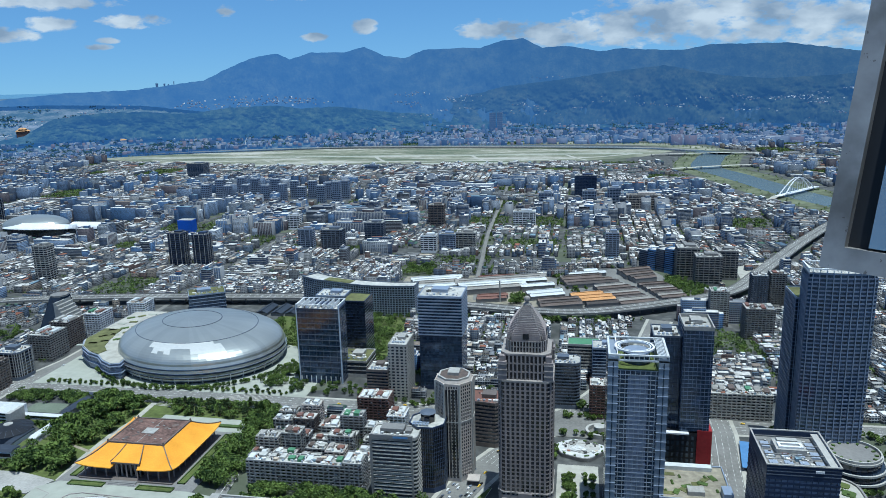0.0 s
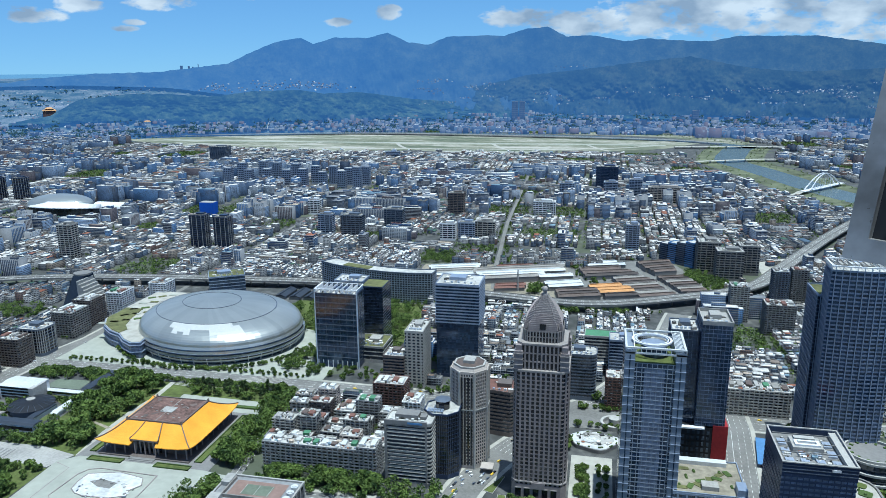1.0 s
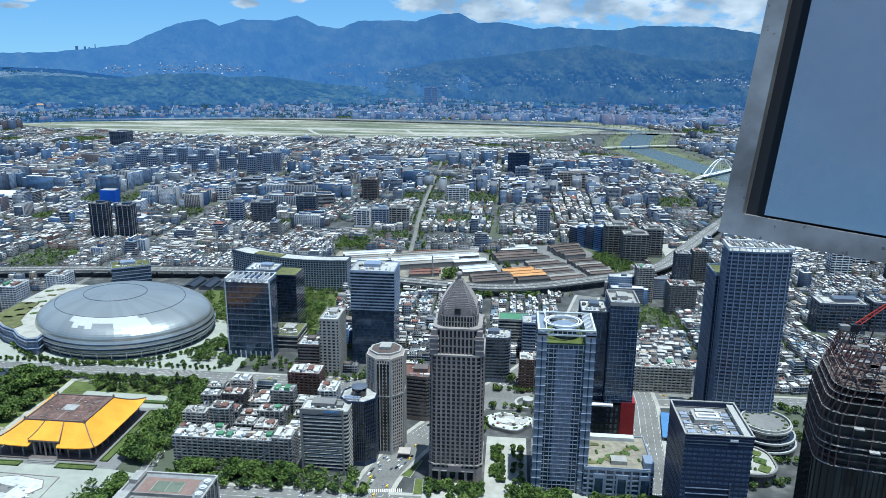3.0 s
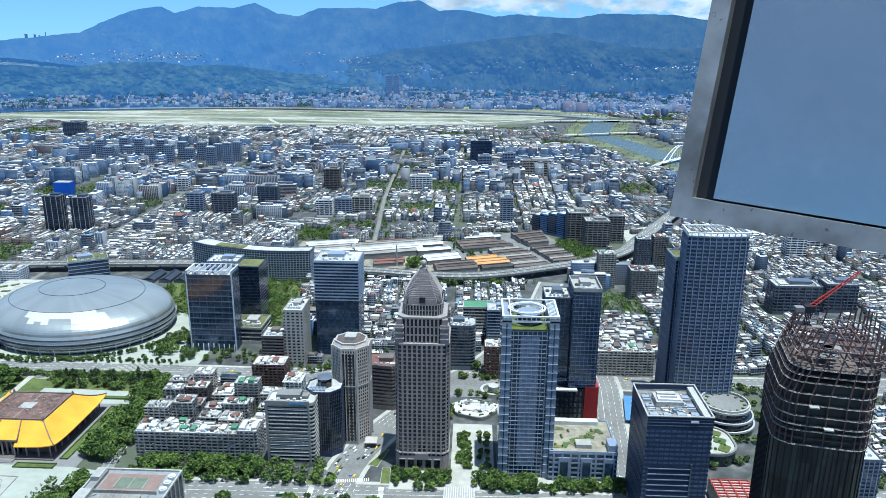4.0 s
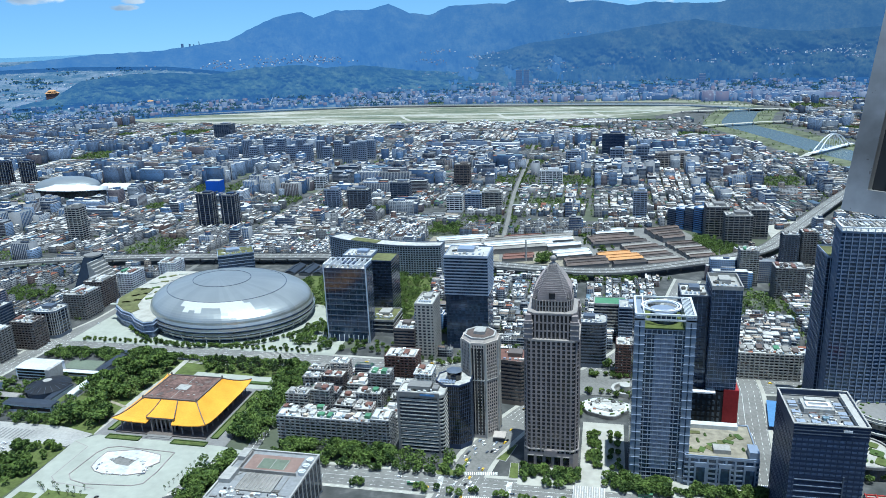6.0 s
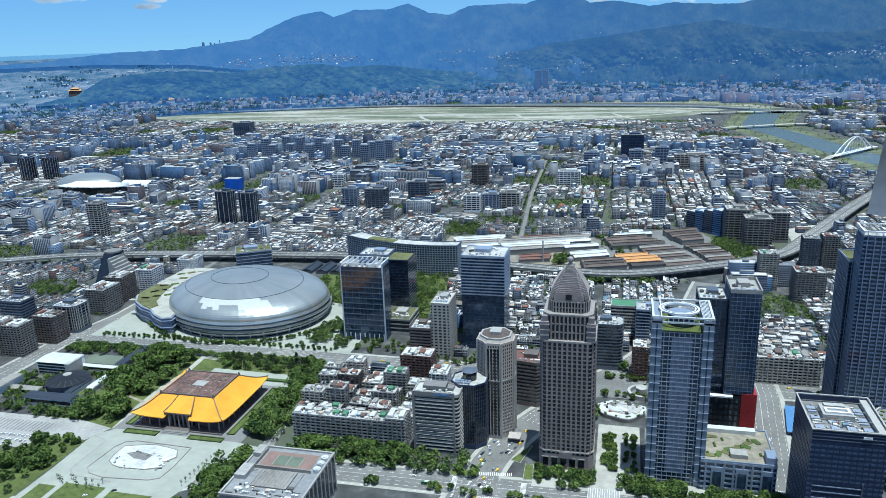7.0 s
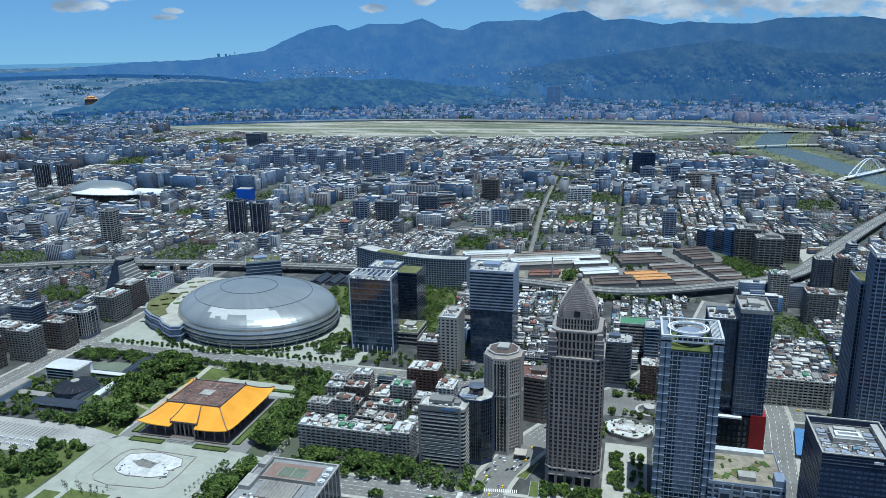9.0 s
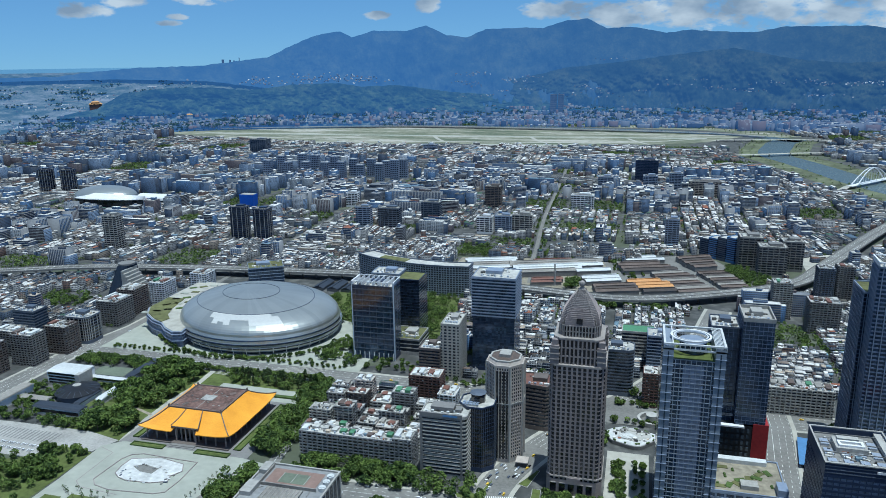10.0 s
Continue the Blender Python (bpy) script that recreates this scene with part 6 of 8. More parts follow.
for sx in (-1, 1):  # dark ridges that run down the porch and flare at its eave
    rg, ck = MB(), MB()
    for k in range(8):
        q, w = [], []
        for t in (0.16 + 0.84 * k / 8, 0.16 + 0.84 * (k + 1) / 8):
            x, y = sx * 0.31 * (53 - 22.5 * t), -(52 - 25 * t)
            low = 14.2 + 14.6 * t ** 1.35
            q.append((x + sx * 1.2 * (1 - t) ** 3, y, low + 3.4 * (1 - (t - 0.16) / 0.84) + 0.25))
            w.append((x, y, low))
        rg.beam(q[0], q[1], 0.8)
        ck.add([w[0], w[1], (w[1][0], w[1][1], q[1][2]), (w[0][0], w[0][1], q[0][2])], [(0, 1, 2, 3)])
    part("porch_ridge", rg, "brown", ob, "dark curved porch ridge")
    part("porch_cheek", ck, "brown", ob)
part("porch_fascia", MB().box(-15.6, -48.3, 17.0, 15.6, -47.8, 18.4), "brown", ob)
for sx in (-1, 1):
    for sy in (-1, 1):
        hp = MB()
        for k in range(8):
            q = []
            for t in (k / 8, (k + 1) / 8):
                q.append((sx * (53 - 22.5 * t), sy * (52 - 25 * t), 14.6 + 14.6 * t ** 1.35 + 3.2 * (1 - t) ** 2))
            hp.beam(q[0], q[1], 0.9)
        part("hip_ridge", hp, "brown", ob)
part("roof_deck", MB().prism(rect(61, 54), 28.2, 29.0), "deck_brown", ob, "weathered red-brown roof deck")
part("deck_seam", MB().box(-0.4, -26, 29.0, 0.4, -6, 29.08).box(-0.4, 6, 29.0, 0.4, 26, 29.08), "tin_grey", ob)
part("deck_seam", MB().box(-29, 8.0, 29.0, -7, 8.5, 29.08).box(7, -9, 29.0, 29, -8.5, 29.08), "tin_brown", ob)
part("deck_rim", MB().rim(rect(62.5, 55.5), rect(60, 53), 28.2, 29.9), "brown", ob)
part("roof_light", MB().prism(rect(14, 12), 29.0, 29.6), "concrete", ob)
for k in range(8):
    part("deck_stain", MB().obox(-26 + (k * 23) % 53, -22 + (k * 19) % 45, 29.0, 5 + k % 4, 3 + k % 3, 0.05, 0.3 * k), "tin_brown", ob)
for k in range(12):
    part("deck_unit", MB().obox(-24 + (k * 13) % 49, -22 + (k * 17) % 45, 29.0, 2.2, 1.4, 0.6), "tin_grey", ob)
for sx in (-1, 1):
    for sy in (-1, 1):
        part("ridge_finial", MB().prism(rect(2.2, 2.2), 28.5, 32, poly2=rect(1.0, 1.0)), "brown", ob, at=(sx * 30.8, sy * 27.4, 0))
col = MB().cyl(0, 0, 1.6, 0.75, 13.2, 10).mesh("column", "stone")
for k in range(9):
    for sy in (-1, 1):
        part("column", col, None, ob, at=(-46 + k * 11.5, sy * 47, 0))
for k in range(8):
    for sx in (-1, 1):
        part("column", col, None, ob, at=(sx * 46, -38.5 + k * 11, 0))
tallcol = MB().cyl(0, 0, 1.6, 0.95, 17, 10).mesh("porch_column", "stone_light")
for k in range(6):
    part("porch_column", tallcol, None, ob, at=(-12.5 + k * 5, -43.5, 0))
part("porch_doorway", MB().box(-13, -39.6, 1.6, 13, -38.9, 15), "g_black", ob)

HB = [(-494, 586, -456, 594), (-420, 586, -382, 594), (-384, 602, -376, 706), (-502, 602, -495, 640)]
for x0, y0, x1, y1 in HB:
    setting("lawn_bed", MB().box(x0, y0, 0, x1, y1, 0.7), "lawn", "planted lawn bed beside the hall")
    e = 1.0
    hb = MB().box(x0, y0, 0, x1, y0 + e, 1.6).box(x0, y1 - e, 0, x1, y1, 1.6).box(x0, y0, 0, x0 + e, y1, 1.6).box(x1 - e, y0, 0, x1, y1, 1.6)
    tagged(new("hedge", hb.mesh("hedge", "hedge")), "clipped dark green hedge round lawn bed", "hedge", "hall hedges")
setting("hall_apron", MB().box(-510, 560, 0, -362, 711.8, 0.34), "concrete_dark", "pale grey paving round the hall")
setting("plaza", sheet([(-520, 430), (-519, 515), (-522, 578), (-505, 592), (-366, 590), (-335, 585), (-361, 567), (-374, 514), (-392, 430)], 0.38), "plaza", "wide pale green-grey stone plaza")
POOL = [(-473, 536), (-475.5, 549), (-474.5, 563), (-461, 567), (-445, 571.5), (-430, 568.5), (-417, 566), (-410.5, 553.5), (-417, 544), (-414, 535), (-429, 528.5), (-454, 527), (-465, 530)]
setting("plaza_pool", MB().prism(POOL, 0.38, 0.7), "pool", "white drained ornamental pool floor")
setting("pool_kerb", MB().rim(outset(POOL, 0.7), POOL, 0.38, 1.1), "stone", "dark low kerb round the pool")
RING = [(-486, 522), (-484, 560), (-479, 570), (-468, 574), (-406, 572), (-404, 539), (-406, 519), (-415, 514), (-460, 510), (-478, 514)]
setting("plaza_kerb", MB().rim(outset(RING, 0.5), outset(RING, -0.4), 0.38, 0.9), "stone", "dark low kerb line on the plaza")
setting("plaza_line", strip([(-520, 576), (-501, 569), (-500, 516), (-490, 508), (-447, 505)], 1.0, 0.46), "stone", "dark paving line on the plaza")
setting("pool_patch", MB().prism([(-464, 551), (-454, 556.5), (-436, 553), (-437.5, 543), (-451, 544)], 0.7, 0.8), "asphalt", "dark wet drain patch in the pool")
rp = random.Random(6)
for k in range(30):  # bare saplings round the plaza
    x, y = ((-500 + k * 2.6, 498 + rp.uniform(-8, 4)) if k < 20 else (-372 - (k - 20) * 0.8, 566 - (k - 20) * 6)) if k < 30 else (-520 + k * 0.4, 560 - (k - 30) * 10)
    ob = thing("sapling", "thin young tree in plaza paving", "tree", x, y, 0.38, 0, "plaza saplings")
    part("trunk", MB().cyl(0, 0, 0, 0.14, 4.5, 6, r2=0.06).beam((0, 0, 2.6), (0.9, 0.4, 4.4), 0.08).beam((0, 0, 2.2), (-0.8, -0.3, 4.0), 0.08), "bark", ob)
    sc = MB()
    crown(sc, 0, 0, 4.6, 1.1, 1.5, 26, 0.5, rp)
    part("crown", sc, "leaf_dark", ob)
for x0, y0, x1, y1 in ((-512, 440, -494, 490), (-488, 440, -446, 496), (-438, 440, -396, 492)):
    setting("garden_lawn", MB().box(x0, y0, 0, x1, y1, 0.6), "lawn", "green garden lawn beside plaza")
setting("park_ground", sheet([(-600, 596), (-512, 590), (-495, 600), (-495, 715), (-360, 718), (-345, 600), (-332, 600), (-338, 775), (-600, 775)], 0.2), "lawn", "shaded park lawn round the hall")
setting("garden_ground", sheet([(-640, 430), (-524, 430), (-521, 514), (-522, 564), (-573, 570), (-580, 545), (-640, 505)], 0.24), "lawn", "garden lawn with paths")
setting("parking_ground", sheet([(-700, 540), (-577, 541), (-574, 568), (-524, 566), (-512, 592), (-556, 602), (-700, 600)], 0.27), "concrete", "pale striped parking ground")
for k in range(24):
    setting("parking_stripe", MB().box(-692 + k * 4.8, 570, 0.2, -690.2 + k * 4.8, 590, 0.36), "concrete_dark", "dark grass joint between parking bays")
setting("park_path", strip([(-508, 592), (-513, 640), (-514, 690), (-509, 725), (-512, 775)], 7, 0.3), "paving", "pale park path beside the hall")
setting("park_path_2", strip([(-514, 650), (-545, 662), (-560, 700), (-590, 725)], 4, 0.34), "soil", "narrow park path among trees")
setting("north_court", sheet([(-480, 712), (-362, 712), (-350, 742), (-480, 745)], 0.3), "plaza", "pale court behind the hall")
tagged(new("hedge", MB().box(-470, 722, 0, -372, 727, 2.2).mesh("hedge", "hedge")), "long clipped hedge on pale court", "hedge", "hall hedges")

# school beside the park
ob = thing("school_block", "white school block with pale metal roof", "building", -669, 708)
part("wall", MB().prism(rect(46, 28), 0, 16), "white", ob)
for i in range(4):
    part("window_strip", MB().box(-21, -14.2, 1.5 + i * 3.8, 21, -13.9, 3.9 + i * 3.8), "g_window", ob)
part("roof", MB().prism(rect(47, 29), 16, 17.8, poly2=rect(46, 5)), "tin_white", ob, "pale metal roof")
part("bay", MB().box(20, -17, 0, 26, 6, 17), "pale", ob)
ob = thing("school_hall", "low dark school hall with rounded roof", "hall", -632, 675)
part("wall", MB().cyl(0, 0, 0, 23, 7, 28), "slate", ob)
part("roof", MB().cyl(0, 0, 7, 25, 3, 28, r2=14).cyl(0, 0, 10, 14, 1.6, 24, r2=5), "black", ob, "dark metal fan roof")
part("roof_light", MB().cyl(-2, 2, 11.6, 5, 0.6, 14), "concrete", ob)
for k in range(18):
    t = 2 * math.pi * k / 18
    part("roof_rib", MB().beam((24.6 * math.cos(t), 24.6 * math.sin(t), 7.3), (14 * math.cos(t), 14 * math.sin(t), 10.2), 0.3), "slate", ob)
WINGS = ((-617, 630, 62, 15, 9, "solar", "long low school wing with dark solar roof"), (-622, 717, 50, 7, 5, "tin_white", "white covered walkway roof"),
         (-592, 690, 8, 58, 5, "tin_white", "white covered walkway roof"), (-609, 664, 8, 40, 5, "solar", "covered walkway with dark roof"),
         (-668, 648, 40, 10, 6, "tin_grey", "pale low school shed"), (-695, 640, 12, 60, 11, "tin_grey", "long grey school wing"),
         (-597, 752, 11, 60, 6, "solar", "long covered walk with solar roof"))
for x, y, w, d, h, mt, lab in WINGS:
    ob = thing("school_wing", lab, "building", x, y)
    part("wall", MB().prism(rect(w - 1.2, d - 1.2), 0, h), "white", ob)
    part("window_strip", MB().box(-w / 2 + 1.4, -d / 2 + 0.45, h * 0.3, w / 2 - 1.4, -d / 2 + 0.75, h * 0.75), "g_window", ob)
    part("roof", MB().prism(rect(w + 1, d + 1), h, h + 1.4, poly2=rect(w, max(1.5, d - 7))), mt, ob)
setting("school_yard", sheet([(-705, 600), (-585, 604), (-585, 780), (-705, 780)], 0.22), "ground", "grey paved school yard")
setting("school_court", sheet([(-662, 732), (-614, 732), (-616, 758), (-662, 756)], 0.28), "court_green", "dull green school sports court")
setting("school_lawn", sheet([(-604, 640), (-596, 640), (-596, 712), (-640, 712), (-604, 690)], 0.3), "lawn", "school court lawn")

# ---------- dome ----------
ob = thing("stadium_dome", "huge silver metal stadium dome with ringed glass skirt", "stadium", -529, 934, 0, -13)
RX, RY = 122.0, 106.0


def ell(sc, z, n=72):
    lean = -30.0 * max(0.0, 0.985 - sc)  # the crown sits west of the middle
    return [(lean + RX * sc * math.cos(2 * math.pi * i / n), -0.25 * lean + RY * sc * math.sin(2 * math.pi * i / n), z) for i in range(n)]


def shell_ring(s0, z0, s1, z1, n=72):
    mb = MB()
    a, b = ell(s0, z0, n), ell(s1, z1, n)
    for i in range(n):
        j = (i + 1) % n
        mb.add([a[i], a[j], b[j], b[i]], [(0, 1, 2, 3)])
    return mb


skirt = [(0.955, 0, 0.955, 5, "g_grey"), (0.985, 5, 0.99, 7, "titanium"), (0.985, 7, 1.0, 10.5, "g_grey"), (1.01, 10.5, 1.012, 13.5, "titanium"),
         (1.0, 13.5, 1.005, 16.5, "g_pale"), (1.015, 16.5, 1.01, 20, "titanium"), (0.998, 20, 0.996, 21.5, "silver"), (1.0, 21.5, 0.985, 25, "titanium")]
for s0, z0, s1, z1, mt in skirt:
    sk = part("skirt_ring", shell_ring(s0, z0, s1, z1), mt, ob)
    if mt == "titanium" and z0 < 21:
        part("skirt_ledge", MB().rim([p[:2] for p in ell(s0 + 0.004, 0)], [p[:2] for p in ell(s0 - 0.03, 0)], z0 - 0.4, z0), "silver", sk)
NR = 18


def dome_at(t):
    a = t * math.pi / 2
    return 0.985 * math.cos(a) ** 0.86, 25 + 28.5 * math.sin(a) ** 0.92


for k in range(NR):
    s0, z0 = dome_at(k / NR)
    s1, z1 = dome_at((k + 1) / NR)
    part("shell_ring", shell_ring(s0, z0, max(s1, 0.004), z1), "titanium", ob)
def sheet_patch(k, i0, i1):
    """A run of paler sheets on one course of the shell, a hand above it, coloured as a bright reflection."""
    s0, z0 = dome_at(k / NR)
    s1, z1 = dome_at((k + 1) / NR)
    a, b = ell(s0 * 1.001, z0 + 0.12), ell(s1 * 1.001, z1 + 0.12)
    mb = MB()
    for i in range(i0, i1):
        mb.add([a[i % 72], a[(i + 1) % 72], b[(i + 1) % 72], b[i % 72]], [(0, 1, 2, 3)])
    return mb


# the dome's bright reflection, painted by pale sheets laid over the courses
for k, i0, i1 in ((4, 61, 65), (5, 54, 55), (5, 56, 57), (5, 60, 65), (6, 54, 57), (6, 60, 65), (7, 53, 65), (8, 53, 64)):
    part("pale_sheet", sheet_patch(k, i0, i1), "polished", ob, "pale metal sheets painted as a bright reflection")
for t in (0.5, 0.8):
    s0, z0 = dome_at(t)
    part("seam_ring", MB().rim([p[:2] for p in ell(s0 + 0.002, 0)], [p[:2] for p in ell(s0 - 0.006, 0)], z0 - 0.3, z0 + 0.45), "slate", ob)
for i in range(40):
    t = 2 * math.pi * i / 40
    part("skirt_post", MB().beam((RX * 0.97 * math.cos(t), RY * 0.97 * math.sin(t), 0), (RX * math.cos(t), RY * math.sin(t), 10.5), 0.7), "white", ob)

ob = thing("dome_annex", "curved glass shopping annex with wavy ledges and planted roof", "building", -518, 934)
outer = [(-188, 120), (-190, 40), (-188, -18), (-172, -44), (-150, -62), (-128, -72), (-112, -88), (-92, -100), (-80, -96)]
inner = [(-84, -72), (-104, -50), (-114, -24), (-118, 10), (-112, 50), (-100, 120)]
AN = outer + inner
part("glass_body", MB().prism(AN, 0, 22), "g_pale", ob)
for x, y, rot in edge_spots(AN, 7.0):
    part("mullion", MB().box(-0.12, -0.3, 0, 0.12, 0.1, 22), "slate", ob, at=(x, y, 0), rz=rot)
for z, o in ((4, 0.4), (9, 2.4), (14, 0.6), (18.5, 2.0), (22, 0.8)):
    part("wavy_ledge", MB().prism(outset(AN, o), z, z + 0.8), "silver", ob)
part("roof_garden", MB().prism(outset(AN, -1.0), 22.8, 23.5), "paving", ob)
part("front_bed", MB().prism([(-187, 30), (-186, -16), (-171, -42), (-149, -60), (-130, -70), (-126, -56), (-140, -40), (-150, -10), (-158, 30)], 23.5, 24.3), "green_roof", ob, "bright green planted roof edge")
for k in range(16):
    part("roof_bed", MB().obox(-178 + (k * 13) % 42, -40 + k * 9.5, 23.5, 12, 6, 0.8, 0.2 * (k % 5)), ("plaza", "green_roof", "pale", "hedge", "green_roof")[k % 5], ob)
setting("dome_court", sheet([(-712, 812), (-330, 812), (-330, 1010), (-420, 1060), (-712, 1060)], 0.34), "plaza", "pale stadium forecourt with curved paving")
for k in range(7):
    q = [(-500 + 150 * math.cos(radians(a)) + k * 3, 905 + (118 + k * 3.4) * math.sin(radians(a))) for a in range(-100, -20, 8)]
    setting("forecourt_band", strip(q, 1.3, 0.4 + 0.01 * k), "paving", "pale curved paving band")
flats("white slab hotel with blind wall", -748, 1012, 26, 36, 35, "white", seed=91, balcony=False, name="hotel_block")
flats("white office slab with poster wall", -705, 1062, 30, 30, 38, "white", seed=92, balcony=False, name="hotel_block")
office("green-roofed glass mall block", -630, 1142, 60, 44, 33, "g_blue", "silver", seed=93, fh=5, band_h=1.2, roof_mat="green_roof", rz=30)
ob = thing("sloped_building", "black glass building with great sloping stepped flank", "building", -835, 1030)
part("glass_body", MB().prism([(-22, -20), (22, -20), (22, 22), (-22, 22)], 0, 50, poly2=[(-8, -4), (10, -4), (10, 22), (-8, 22)]), "g_black", ob)
for k in range(9):
    part("step_terrace", MB().box(10 + k * 3.4, -20, 0, 13.4 + k * 3.4, 18, 46 - k * 5), "concrete", ob)
part("cap", MB().cyl(0, 10, 50, 14, 2.5, 20), "concrete_dark", ob)
office("dark curved office block with pale corner", -752, 832, 40, 34, 38, "g_black", "slate", poly=rounded(40, 34, 9), seed=94, fh=3.7, band_h=1.2, fin_mat="concrete", fin_gap=7, fin_w=1.0, fin_d=0.6)
office("blue glass office block among houses", -845, 835, 36, 26, 38, "g_blue", "slate", seed=95, fh=3.7, band_h=1.4)
for k, (x, y, h) in enumerate(((-752, 790, 38), (-765, 745, 42), (-790, 705, 40), (-812, 765, 36), (-842, 720, 38))):
    flats("grey tiled apartment slab with barred balconies", x, y, 34, 26, h, "concrete_dark" if k % 2 else "brown", seed=100 + k, group="avenue apartment slabs")
flats("brown tiled apartment slab with balconies", -756, 905, 34, 40, 38, "concrete_dark", seed=106)
flats("brown tiled apartment slab with stepped roof", -762, 955, 30, 36, 40, "brown", seed=107)

# curved hotel beyond the dome park
ob = thing("curved_hotel", "curved pale hotel slab with grid windows and green roof", "hotel", 0, 0)
HOT = [(-470, 1186), (-440, 1168), (-404, 1155), (-368, 1144), (-332, 1138), (-296, 1138), (-262, 1142), (-260, 1168), (-300, 1164), (-334, 1166), (-372, 1174), (-410, 1188), (-452, 1212)]
shaft(ob, HOT, 0, 50, "g_dark", "frame_panel", fh=3.6, band_h=1.2, proud=0.4, fin_mat="frame_panel", fin_gap=4.8, fin_w=1.2, fin_d=0.6)
part("roof_deck", MB().prism(outset(HOT, -0.5), 50, 50.5), "roof", ob)
part("parapet", MB().rim(outset(HOT, 0.6), outset(HOT, -0.8), 49.5, 52), "slate", ob)
part("roof_garden", MB().prism([(-425, 1168), (-375, 1150), (-370, 1168), (-420, 1184)], 50.5, 51.6), "green_roof", ob)
setting("hotel_park", sheet([(-480, 1010), (-262, 930), (-255, 1130), (-480, 1150)], 0.42), "lawn", "dark park lawn before the hotel")

# ---------- sports block near the eye ----------
ob = thing("sports_block", "grey office block with rooftop sports court", "building", -273, 498)
part("wall", MB().prism(rect(70, 74), 0, 35), "blue_grey", ob)
for x0, mt in ((35.0, "g_dark"),):
    for i in range(8):
        part("window_strip", MB().box(34.9, -35, 3 + i * 4, 35.25, 35, 6 + i * 4), mt, ob)
    for k in range(10):
        part("pier", MB().box(34.9, -36 + k * 7.8, 2, 35.7, -34.4 + k * 7.8, 35), "concrete", ob)
part("parapet", MB().rim(rect(71, 75), rect(68, 72), 34.8, 36.6), "concrete", ob)
part("court", MB().box(-23, 6, 35, 24, 31, 35.3), "court_red", ob, "faded red sports court")
part("court_green", MB().box(-12, 11, 35.3, 13, 26, 35.4), "court_green", ob)
for x in (-12, 0, 12):
    part("court_line", MB().box(x, 11, 35.4, x + 0.35, 26, 35.45), "pale", ob)
part("fence_wall", MB().box(-26, 4, 35, 27, 5, 38).box(-26, 5, 35, -25, 33, 38), "tin_grey", ob)
sky = part("skylight", MB().box(-16, -22, 35, 16, 2, 36.2), "tin_grey", ob, "grey lattice skylight")
for k in range(11):
    part("skylight_bar", MB().box(-16 + k * 3.2, -22, 36.2, -15.6 + k * 3.2, 2, 36.7), "concrete", sky)
for k in range(18):
    part("roof_unit", MB().obox(-30 + (k * 7) % 60, -33 + (k * 5) % 9, 35, 2.6, 1.8, 1.2 + (k % 3) * 0.5), "tin_white" if k % 3 else "concrete_dark", ob)
part("roof_pipe", MB().beam((-30, -8, 35.6), (-20, 2, 35.6), 0.4).beam((18, -24, 35.6), (30, -24, 35.6), 0.4).beam((22, -24, 35.5), (22, 4, 35.5), 0.3), "tin_grey", ob)
for k in range(3):
    part("cooling_tower", MB().cyl(31, 8 + k * 9, 35, 3.2, 3.4, 16).cyl(31, 8 + k * 9, 38.4, 2.2, 0.7, 14), "tin_white", ob)
clutter(ob, 60, 20, 35.1, random.Random(9), 36, 0, -26)
part("stair_tower", MB().box(-34, 20, 35, -26, 34, 39), "concrete", ob)
part("stair_tower", MB().box(-34, -14, 35, -24, 4, 39), "concrete", ob)

# ---------- flyover ----------
ob = setting("flyover", strip(VIADUCT, 27, 12.6), "asphalt", "long curving elevated road with parapets and piers")
part("deck_side", MB().add(*(lambda a: (a.v + [(x, y, z - 1.8) for x, y, z in a.v],
                                         [tuple(q + len(a.v) for q in reversed(f)) for f in a.f]))(strip(VIADUCT, 27, 12.5))), "concrete_dark", ob)
for off in (-13.6, -0.4, 13.6):
    line = []
    for i, p in enumerate(VIADUCT):
        d = (VIADUCT[min(i + 1, len(VIADUCT) - 1)] - VIADUCT[max(i - 1, 0)]).normalized()
        line.append(Vector((p.x - d.y * off, p.y + d.x * off)))
    mb = MB()
    for a, b in zip(line, line[1:]):
        d = (b - a)
        mb.obox((a.x + b.x) / 2, (a.y + b.y) / 2, 10.7 if off != -0.4 else 12.6, d.length + 0.3, 0.5, 3.0 if off != -0.4 else 0.9, math.atan2(d.y, d.x))
    part("parapet", mb, "concrete_dark", ob)
dash = MB()
for off in (-10, -6.6, -3.4, 3.4, 6.6, 10):
    for a, b in zip(VIADUCT, VIADUCT[1:]):
        d = b - a
        rot, n = math.atan2(d.y, d.x), max(1, int(d.length / 10))
        for q in range(n):
            p = a + d * (q + 0.5) / n
            dash.obox(p.x - d.y / d.length * off, p.y + d.x / d.length * off, 12.61, 5.0, 0.3, 0.04, rot)
part("lane_dashes", dash, "paint", ob, "white lane dashes")
pier = MB().box(-1.2, -1.2, 0, 1.2, 1.2, 10.8).box(-1.3, -10, 9.2, 1.3, 10, 10.8).mesh("pier", "concrete_dark")
for i in range(0, len(VIADUCT) - 1, 1):
    a, b = VIADUCT[i], VIADUCT[i + 1]
    rot = math.degrees(math.atan2(b.y - a.y, b.x - a.x))
    part("pier", pier, None, ob, at=(a.x, a.y, 0), rz=rot)

# ---------- railway works ----------


